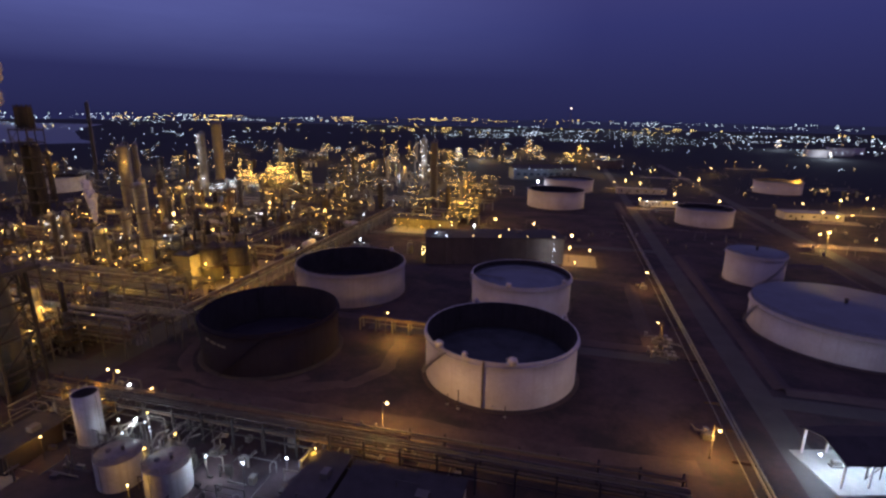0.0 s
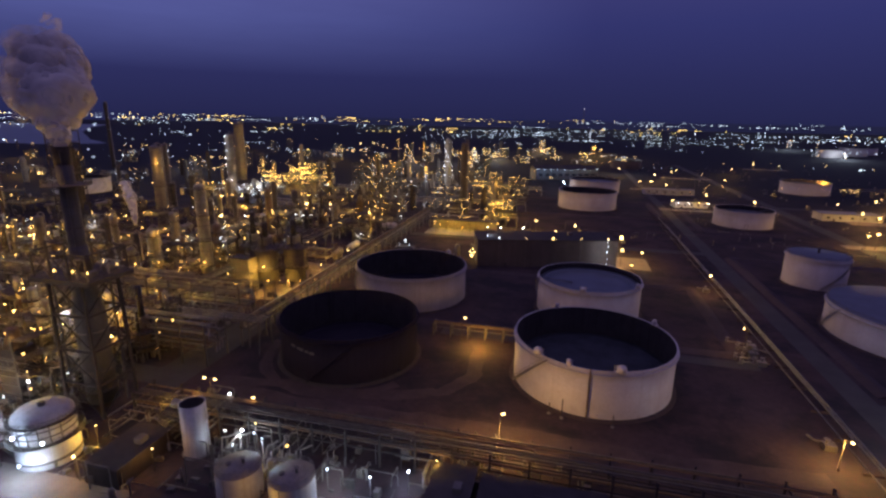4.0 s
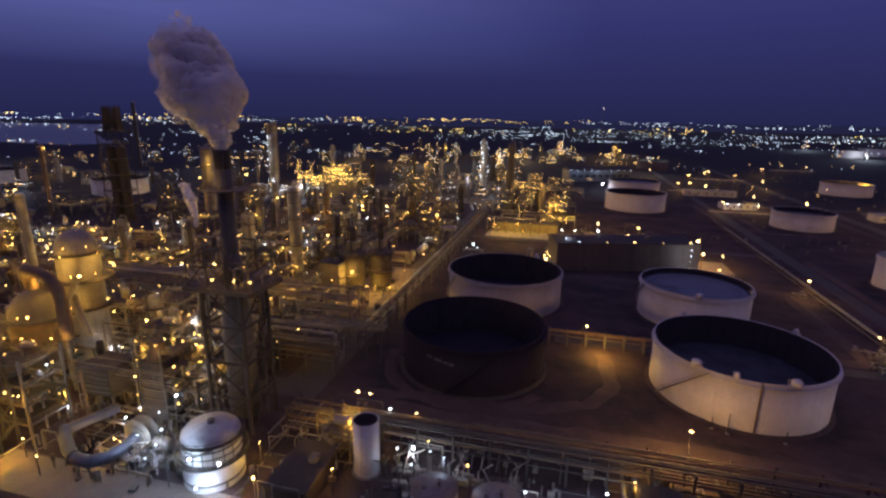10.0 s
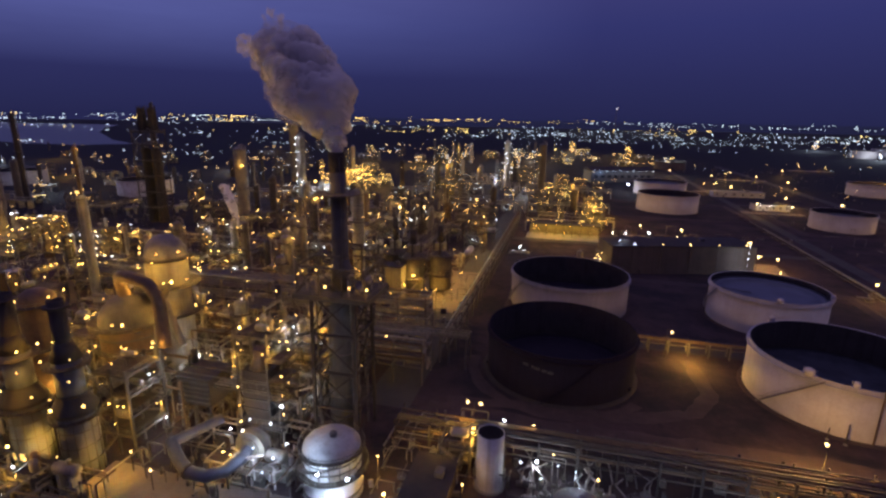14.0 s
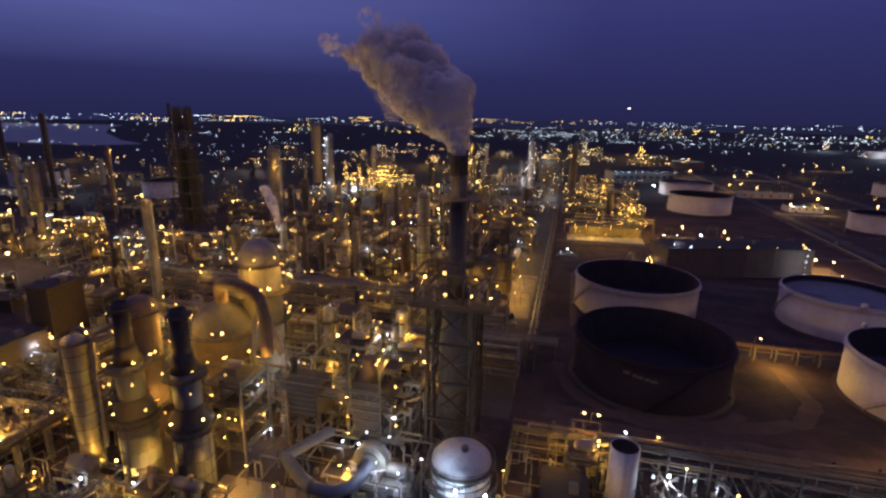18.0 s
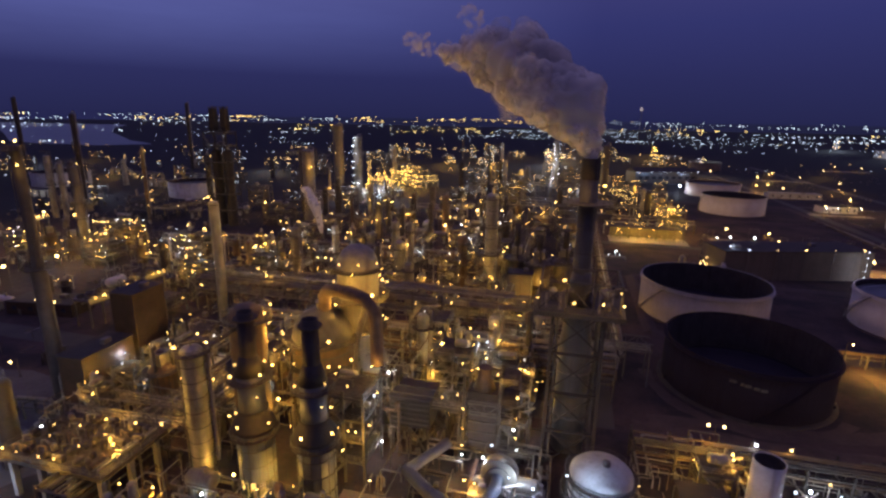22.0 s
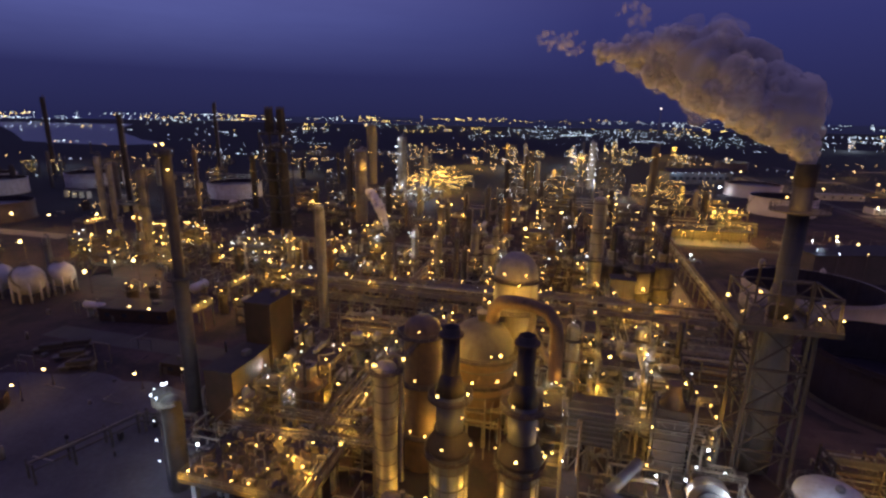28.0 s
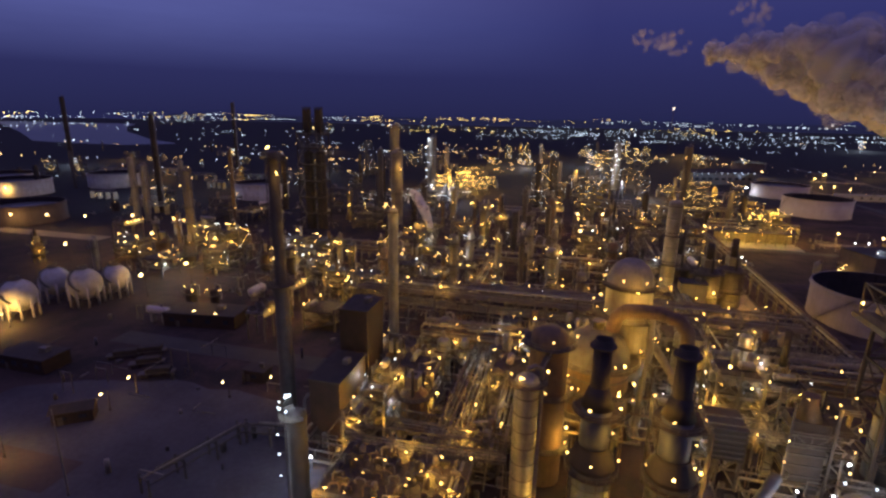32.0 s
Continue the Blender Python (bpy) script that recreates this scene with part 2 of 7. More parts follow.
M_STEAM = steam_material("steam_core", 0.92, 1.0, 0.10)
M_STEAM2 = steam_material("steam_billow", 0.25, 0.75, 0.22)
M_STEAM3 = steam_material("steam_wisp", 0.04, 0.32, 0.30)
M_BULB = glowing("sodium_bulb", (1.0, 0.60, 0.17), 20.0, False, "object")
M_BULBW = glowing("white_bulb", COLD, 13.0, False, "object")
M_BULBHOT = glowing("strong_sodium_bulb", (1.0, 0.66, 0.25), 13.0, False)
M_BULBHOTW = glowing("strong_white_bulb", COLD, 28.0, False)
M_BULBFAR = glowing("far_sodium_light", (1.0, 0.60, 0.22), 8.0, False, "island")
M_BULBFARW = glowing("far_white_light", (0.70, 0.85, 1.0), 5.0, False, "island")
M_BULBFARY = glowing("far_yellow_light", (1.0, 0.66, 0.19), 9.5, False, "island")
M_BULBDIM = glowing("furnace_glow", (1.0, 0.62, 0.16), 1.6, False)
M_LAMPRED = glowing("warning_light", (1.0, 0.75, 0.6), 12.0, False)
M_TUBE = glowing("fluorescent_tube", COLD, 14.0)
M_GLASS = material("window_glass", (0.03, 0.035, 0.05), None, 0.1, bump=0.0)
# even glow that puts distant haze into the far land's colour
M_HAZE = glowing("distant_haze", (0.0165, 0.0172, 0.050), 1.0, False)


# ---- geometry ----
class Geo:
    """Collects plain faces of boxes, turned shapes and bars, to be linked as one mesh."""

    def __init__(self):
        self.v, self.f, self.s = [], [], []

    def quads(self, verts, faces, smooth=False):
        o = len(self.v)
        self.v.extend(verts)
        for q in faces:
            self.f.append(tuple(i + o for i in q))
            self.s.append(smooth)
        return self

    def box(self, x, y, z, sx, sy, sz, rz=0.0):
        """Box on z, centred on x, y."""
        c, s = math.cos(radians(rz)), math.sin(radians(rz))
        vs = []
        for k in (0, 1):
            for a, b in ((-1, -1), (1, -1), (1, 1), (-1, 1)):
                px_, py_ = a * sx / 2, b * sy / 2
                vs.append((x + px_ * c - py_ * s, y + px_ * s + py_ * c, z + k * sz))
        return self.quads(vs, ((3, 2, 1, 0), (4, 5, 6, 7), (0, 1, 5, 4), (1, 2, 6, 5), (2, 3, 7, 6), (3, 0, 4, 7)))

    def lathe(self, x, y, prof, n=20, cap=True, smooth=True, a0=0.0, a1=360.0):
        full = abs(a1 - a0) > 359.9
        m = n if full else n + 1
        vs = []
        for r, z in prof:
            for i in range(m):
                a = radians(a0 + (a1 - a0) * i / n)
                vs.append((x + r * math.cos(a), y + r * math.sin(a), z))
        fs = []
        for j in range(len(prof) - 1):
            for i in range(n):
                k = (i + 1) % m
                fs.append((j * m + i, j * m + k, (j + 1) * m + k, (j + 1) * m + i))
        self.quads(vs, fs, smooth)
        if cap and full:
            o = len(self.v) - len(vs)
            if prof[0][0] > 1e-4:
                self.f.append(tuple(o + i for i in reversed(range(n))))
                self.s.append(False)
            if prof[-1][0] > 1e-4:
                self.f.append(tuple(o + (len(prof) - 1) * m + i for i in range(n)))
                self.s.append(False)
        return self

    def ring(self, x, y, z, r0, r1, h, n=24, a0=0.0, a1=360.0):
        """Flat ring of thickness h."""
        return self.lathe(x, y, ((r0, z), (r1, z), (r1, z + h), (r0, z + h), (r0, z)), n, False, False, a0, a1)

    def tube(self, pts, r, n=8):
        """Round pipe along a line of points."""
        pts = [Vector(p) for p in pts]
        vs, fs = [], []
        for i, p in enumerate(pts):
            d = (pts[min(i + 1, len(pts) - 1)] - pts[max(i - 1, 0)]).normalized()
            u = d.cross(Vector((0, 0, 1)) if abs(d.z) < 0.95 else Vector((1, 0, 0))).normalized()
            w = d.cross(u)
            for k in range(n):
                a = 2 * math.pi * k / n
                vs.append(tuple(p + u * (r * math.cos(a)) + w * (r * math.sin(a))))
        for i in range(len(pts) - 1):
            for k in range(n):
                q = (k + 1) % n
                fs.append((i * n + k, i * n + q, (i + 1) * n + q, (i + 1) * n + k))
        self.quads(vs, fs, True)
        o = len(self.v) - len(vs)
        self.f += [tuple(o + k for k in range(n)), tuple(o + len(vs) - 1 - k for k in range(n))]
        self.s += [False, False]
        return self

    def bar(self, p, q, w, h=None):
        """Square bar from p to q."""
        h = h or w
        p, q = Vector(p), Vector(q)
        d = (q - p).normalized()
        u = d.cross(Vector((0, 0, 1)) if abs(d.z) < 0.95 else Vector((1, 0, 0))).normalized()
        t = u.cross(d)
        vs = []
        for e_ in (p, q):
            for a, b in ((-1, -1), (1, -1), (1, 1), (-1, 1)):
                vs.append(tuple(e_ + u * (a * w / 2) + t * (b * h / 2)))
        return self.quads(vs, ((0, 1, 2, 3), (7, 6, 5, 4), (4, 5, 1, 0), (5, 6, 2, 1), (6, 7, 3, 2), (7, 4, 0, 3)))

    def drum(self, x, y, z, r, l, rz=0.0, n=16):
        """Lying vessel with dished ends, its axis at height z."""
        c, s = math.cos(radians(rz)), math.sin(radians(rz))
        prof = ((0.0, -l / 2 - r * 0.5), (r * 0.6, -l / 2 - r * 0.38), (r * 0.92, -l / 2 - r * 0.15), (r, -l / 2), (r, l / 2), (r * 0.92, l / 2 + r * 0.15), (r * 0.6, l / 2 + r * 0.38), (0.0, l / 2 + r * 0.5))
        vs, fs = [], []
        for rr, u in prof:
            for i in range(n):
                a = 2 * math.pi * i / n
                w, h = rr * math.cos(a), rr * math.sin(a)
                vs.append((x + u * c - w * s, y + u * s + w * c, z + h))
        for j in range(len(prof) - 1):
            for i in range(n):
                k = (i + 1) % n
                fs.append((j * n + i, (j + 1) * n + i, (j + 1) * n + k, j * n + k))
        return self.quads(vs, fs, True)

    def rail(self, pts, h=1.1, closed=False, w=0.07, every=2.0):
        """Handrail: posts and two rails along a line of points."""
        pts = list(pts) + ([pts[0]] if closed else [])
        for p, q in zip(pts, pts[1:]):
            for k in (0.55, 1.0):
                self.bar((p[0], p[1], p[2] + h * k), (q[0], q[1], q[2] + h * k), w)
            d = math.dist(p, q)
            for i in range(max(1, int(d / every))):
                f = i / max(1, int(d / every))
                x, y, z = (p[j] + (q[j] - p[j]) * f for j in range(3))
                self.bar((x, y, z), (x, y, z + h), w)
        return self

    def mesh(self, name, mat):
        me = bpy.data.meshes.new(name)
        me.from_pydata(self.v, [], self.f)
        me.polygons.foreach_set("use_smooth", self.s)
        me.materials.append(mat)
        me.update()
        return me


def thing(name, label, category, x=0.0, y=0.0, z=0.0, rz=0.0, group="", kind=""):
    ob = new(name)
    ob.empty_display_size = 0.5
    ob.matrix_basis = pose(x, y, z, 0, 0, rz)
    return tagged(ob, label, category, group, kind)


def part(name, geo, mat, parent, label=""):
    ob = new(name, geo if isinstance(geo, bpy.types.Mesh) else geo.mesh(name, mat))
    ob.parent = parent
    if label:
        ob["label"] = label
    return ob


def solid(name, geo, mat, label, category, group="", kind="", x=0.0, y=0.0, z=0.0, rz=0.0):
    ob = new(name, geo.mesh(name, mat))
    ob.matrix_basis = pose(x, y, z, 0, 0, rz)
    return tagged(ob, label, category, group, kind)


def ring_points(r, z, n, a0=0.0, a1=360.0, x=0.0, y=0.0):
    full = abs(a1 - a0) > 359.9
    return [(x + r * math.cos(radians(a0 + (a1 - a0) * i / (n if full else n - 1))), y + r * math.sin(radians(a0 + (a1 - a0) * i / (n if full else n - 1))), z) for i in range(n)]


BULBS = {}


def bulb_mesh(r, mat):
    key = (round(r, 2), mat.name)
    if key not in BULBS:
        g = Geo().lathe(0, 0, [(r * math.sin(math.pi * k / 5), -r * math.cos(math.pi * k / 5)) for k in range(6)], 8, False)
        BULBS[key] = g.mesh("bulb", mat)
    return BULBS[key]


LAMPS = []


def lamp(parent, x, y, z, r=0.30, mat=None, watts=None):
    """A round glass lamp of a plant structure; one in four throws real light around it."""
    m = mat or M_BULB
    r = round(r * (0.47, 0.66, 0.42, 0.84, 0.52, 0.58, 0.40)[len(LAMPS) % 7], 2)
    b = part("lamp", bulb_mesh(r, m), None, parent)
    b.location = (x, y, z)
    LAMPS.append(b)
    w = (1350.0 if r < 0.26 else 3700.0) if watts is None and len(LAMPS) % 3 == 0 else watts
    if w:
        out = 1 + 1.3 / max(1.3, math.hypot(x, y))
        p = parent.matrix_basis @ Vector((x * out, y * out, z))
        glow(p.x, p.y - 0.25, p.z - r - 0.35, w, COLD if m in (M_BULBW, M_BULBHOTW, M_BULBFARW) else SODIUM)
    return b


def glow(x, y, z, watts, col=SODIUM, size=0.4):
    """Point light for lamps near this place; a few are added without a bulb."""
    d = bpy.data.lights.new("lamp_light", "POINT")
    d.energy, d.color, d.shadow_soft_size = watts, col, size
    ob = new("lamp_light", d)
    ob.location = (x, y, z)
    return ob


# ---- kinds of things ----
def storage_tank(x, y, r, h, label, roof_drop=None, shell_mat=None, stair=-60, fixtures=(), group="storage tanks", segs=72):
    """Storage tank: open with a floating roof, or with a low fixed cone when roof_drop is None."""
    t = thing("storage_tank", label, "tank", x, y, group=group)
    sm = shell_mat or M_TANK
    steel = M_TANKDARK if sm is M_TANKDARK else M_VESSEL
    part("foundation", Geo().lathe(0, 0, ((r + 1.2, 0), (r + 0.9, 0.35), (r - 0.1, 0.35)), segs, False), M_DIRT if sm is not M_TANKDARK else M_SOOT, t)
    part("shell", Geo().lathe(0, 0, ((r, 0.3), (r, h), (r - 0.12, h), (r - 0.12, h - 0.5)), segs, False), sm, t)
    seams = Geo()
    k = 0.3 + h / 5
    while k < h - 1.5:
        seams.ring(0, 0, k, r - 0.02, r + 0.035, 0.08, segs)
        k += h / 5
    part("weld_seams", seams, sm, t)
    part("wind_girder", Geo().ring(0, 0, h - 1.15, r - 0.02, r + 0.55, 0.16, segs), sm, t)
    part("rim_angle", Geo().ring(0, 0, h - 0.12, r - 0.2, r + 0.14, 0.16, segs), sm, t)
    if roof_drop is None:
        part("roof", Geo().lathe(0, 0, ((r + 0.1, h + 0.04), (r * 0.5, h + 0.04 + r * 0.03), (0.3, h + 0.04 + r * 0.06)), segs, False), M_ROOFSTEEL if sm is M_TANK else M_SOOT, t, "dull steel cone roof")
        part("roof_vent", Geo().lathe(0, 0, ((0.5, h + r * 0.05), (0.5, h + 1.6 + r * 0.05), (0.9, h + 1.7 + r * 0.05), (0.2, h + 2.1 + r * 0.05)), 12), M_STEEL, t)
        part("roof_rail", Geo().rail(ring_points(r - 0.1, h + 0.05, 40), closed=True), M_STEEL, t)
    else:
        z = h - roof_drop
        part("inner_shell", Geo().lathe(0, 0, ((r - 0.13, h - 0.05), (r - 0.13, z - 0.5)), segs, False), M_INNER, t, "dark streaked inside of the shell")
        # deep roofs take darker colours in place of the shade inside
        part("floating_roof", Geo().lathe(0, 0, ((r - 0.3, z - 0.3), (r - 0.3, z + 0.55), (r - 3.4, z + 0.45), (r - 3.5, z), (r * 0.5, z + 0.06), (0.01, z + 0.02)), segs, False), M_TANKDARK if roof_drop > 11 else M_ROOFSHADE if roof_drop > 8 else M_ROOFSTEEL, t, "weathered steel floating roof deck, toned darker for shade when deep")
        part("rim_seal", Geo().ring(0, 0, z + 0.5, r - 0.32, r - 0.14, 0.12, segs), M_SOOT, t)
        lad = Geo()
        a = radians(stair)
        p0, p1 = (math.cos(a) * (r - 0.6), math.sin(a) * (r - 0.6), h - 0.1), (math.cos(a) * (r * 0.35), math.sin(a) * (r * 0.35), z + 0.4)
        nx, ny = -math.sin(a) * 0.45, math.cos(a) * 0.45
        for s_ in (-1, 1):
            lad.bar((p0[0] + nx * s_, p0[1] + ny * s_, p0[2]), (p1[0] + nx * s_, p1[1] + ny * s_, p1[2]), 0.14)
        for i in range(14):
            f = i / 13
            c = [p0[j] + (p1[j] - p0[j]) * f for j in range(3)]
            lad.bar((c[0] - nx, c[1] - ny, c[2]), (c[0] + nx, c[1] + ny, c[2]), 0.1)
        part("rolling_ladder", lad, steel, t)
    # stair that winds up the shell
    st, rl = Geo(), []
    n, sweep = int(h / 0.42), h / r * 62
    for i in range(n):
        b = radians(stair + sweep * (i / n - 1))
        st.box((r + 0.5) * math.cos(b), (r + 0.5) * math.sin(b), 0.3 + (h - 0.4) * i / n, 0.9, 0.5, 0.06, math.degrees(b))
        if i % 3 == 0:
            rl.append(((r + 0.95) * math.cos(b), (r + 0.95) * math.sin(b), 0.3 + (h - 0.4) * i / n))
    part("stairway", st, steel, t)
    part("stair_rail", Geo().rail(rl, every=9.0), steel, t)
    for az, size in fixtures:
        b = radians(az)
        g = Geo().box(r * math.cos(b), r * math.sin(b), h + 0.02, 1.6, size, 0.12, az)
        g.lathe(r * math.cos(b), r * math.sin(b), ((size * 0.36, h + 0.1), (size * 0.40, h + 1.0), (size * 0.25, h + 1.5), (0.02, h + 1.6)), 12)
        g.rail([((r - 0.7) * math.cos(b + u), (r - 0.7) * math.sin(b + u), h + 0.1) for u in (-size / 2 / r, size / 2 / r)])
        part("gauge_platform", g, M_TANK, t, "small white platform on the rim")
    for az in (stair + 35, stair - 110) if segs > 40 else ():
        b = radians(az)
        part("manway", Geo().tube([((r - 0.1) * math.cos(b), (r - 0.1) * math.sin(b), 1.1), ((r + 0.5) * math.cos(b), (r + 0.5) * math.sin(b), 1.1)], 0.45, 12), sm, t)
    return t


def street_lamp(x, y, h, rz=0.0, twin=False, cold=False, watts=0.0, r=0.34, label=""):
    r = round(r * 0.85, 2)
    t = thing("street_lamp", label or ("lit %s lamp on a tall steel pole" % ("white" if cold else "yellow sodium")), "lamp", x, y, 0, rz, "area lamps")
    part("pole", Geo().lathe(0, 0, ((0.3, 0), (0.3, 0.45), (0.16, 0.5), (0.09, h + 0.25)), 8), M_SOOT, t)
    for s_ in ((-1, 1) if twin else (1,)):
        a = part("arm", Geo().tube([(0, 0, h + 0.1), (0.6 * s_, 0, h + 0.35), (1.2 * s_, 0, h + 0.4)], 0.05, 6), M_SOOT, t)
        hd = part("head", Geo().box(1.45 * s_, 0, h + 0.24, 0.8, 0.42, 0.2), M_DARKSTEEL, t)
        b = part("bulb", bulb_mesh(r, M_BULBHOTW if cold else M_BULBHOT), None, hd)
        b.location = (1.45 * s_, 0, h + 0.02)
    if watts:
        c, s = math.cos(radians(rz)), math.sin(radians(rz))
        glow(x + 1.3 * c, y + 1.3 * s, h - r - 0.45, watts * 5.5, COLD if cold else AMBER)
    return t


def column(x, y, r, h, label, decks=(), mat=None, top=None, rings=0.0, lamps=1, rnd=None, bulb=0.30, z0=0.0, cold=False, ladder=True, group="process columns", pipe=True):
    """Upright process column on a skirt, with round decks, ladder and overhead pipe."""
    rnd = rnd or random.Random(int(x * 7 + y * 13))
    m = mat or M_CLAD
    t = thing("process_column", label, "column", x, y, z0, group=group)
    prof = [(r * 1.08, 0), (r, min(3.0, h * 0.1)), (r, h - r * 0.6), (r * 0.93, h - r * 0.33), (r * 0.7, h - r * 0.12), (r * 0.35, h), (0.01, h + 0.02)]
    part("shell", Geo().lathe(0, 0, prof, 24, False), m, t)
    if rings:
        g, z = Geo(), 3.0
        while z < h - r:
            g.ring(0, 0, z, r - 0.02, r + 0.09, 0.16, 24)
            z += rings
        part("stiffener_rings", g, M_DARKSTEEL, t)
    if top:
        part("overhead_nozzle", Geo().lathe(0, 0, ((top, h - 0.3), (top, h + 1.2), (top * 1.25, h + 1.2), (top * 1.25, h + 1.5)), 12), m, t)
    a0 = rnd.uniform(200, 320)
    b = radians(a0 + 160)
    rp = 0.22 + r * 0.08
    if pipe:
        part("overhead_pipe", Geo().tube([(0, 0, h - 0.2), (0, 0, h + 1.0), (r * 0.6 * math.cos(b), r * 0.6 * math.sin(b), h + 1.5), ((r + rp + 0.2) * math.cos(b), (r + rp + 0.2) * math.sin(b), h + 0.7), ((r + rp + 0.2) * math.cos(b), (r + rp + 0.2) * math.sin(b), 4.0)], rp, 8), M_PIPE, t)
    for z in decks:
        sweep = rnd.choice((200, 260, 360))
        d = part("deck", Geo().ring(0, 0, z, r + 0.02, r + 1.3, 0.12, 24, a0 - sweep / 2, a0 + sweep / 2), M_GRATING, t)
        part("handrail", Geo().rail(ring_points(r + 1.25, z + 0.1, 14, a0 - sweep / 2, a0 + sweep / 2), closed=sweep == 360), M_STEEL, d)
        for i in range(lamps):
            c = radians(a0 + rnd.uniform(-sweep / 2.2, sweep / 2.2))
            lamp(t, (r + 1.2) * math.cos(c), (r + 1.2) * math.sin(c), z + 2.1, bulb, M_BULBW if cold else M_BULB)
    if ladder:
        c, g = radians(a0), Geo()
        ux, uy = -math.sin(c) * 0.28, math.cos(c) * 0.28
        px_, py_ = (r + 0.35) * math.cos(c), (r + 0.35) * math.sin(c)
        for s_ in (-1, 1):
            g.bar((px_ + ux * s_, py_ + uy * s_, 0.2), (px_ + ux * s_, py_ + uy * s_, h - r), 0.08)
        for i in range(int((h - r) / 1.2)):
            g.bar((px_ - ux, py_ - uy, 0.6 + i * 1.2), (px_ + ux, py_ + uy, 0.6 + i * 1.2), 0.06)
        part("ladder", g, M_STEEL, t)
    return t


def pipe_rack(x, y, length, rz, width=7.0, levels=(5.0, 7.5), pipes=6, label="", bay=7.0, lamps=0, seed=1, bulb=0.30, mat=None, pipe_mats=None):
    """Steel rack of portal frames that carries pipes on each level, along its own x."""
    rnd = random.Random(seed)
    t = thing("pipe_rack", label or "steel pipe rack carrying insulated process pipes", "pipe rack", x, y, 0, rz, "pipe racks")
    m = mat or M_STEEL
    n = max(1, round(length / bay))
    top = max(levels)
    for i in range(n + 1):
        u = length * i / n
        for s_ in (-1, 1):
            part("post", Geo().box(u, s_ * width / 2, 0, 0.36, 0.36, top + 0.4), m, t)
        for z in levels:
            part("beam", Geo().box(u, 0, z - 0.4, 0.32, width - 0.36, 0.38), m, t)
    for s_ in (-1, 1):
        for z in levels:
            part("stringer", Geo().bar((0, s_ * (width / 2 + 0.02), z - 0.9), (length, s_ * (width / 2 + 0.02), z - 0.9), 0.2, 0.3), m, t)
    for z in levels:
        v = -width / 2 + 0.5
        k = 0
        while v < width / 2 - 0.4 and k < pipes:
            rr = rnd.choice((0.14, 0.2, 0.2, 0.28, 0.38))
            a, b = (0, length) if rnd.random() < 0.7 else sorted((rnd.uniform(0, length * 0.4), rnd.uniform(length * 0.6, length)))
            pts = [(a, v + rr, z + rr), (b, v + rr, z + rr)]
            if rnd.random() < 0.35:
                pts.append((b + 0.3, v + rr, z + rr - 0.5))
                pts.append((b + 0.3, v + rr, z - 3.0))
            part("pipe", Geo().tube(pts, rr, 8), rnd.choice(pipe_mats or (M_PIPE, M_VESSEL, M_DARKSTEEL, M_VESSEL, M_RUST)), t)
            v += rr * 2 + rnd.uniform(0.15, 0.9)
            k += 1
    for i in range(lamps):
        lamp(t, length * (i + 0.5) / lamps + rnd.uniform(-1, 1), rnd.choice((-1, 1)) * width / 2, top + rnd.uniform(0.5, 2.0), bulb)
    return t


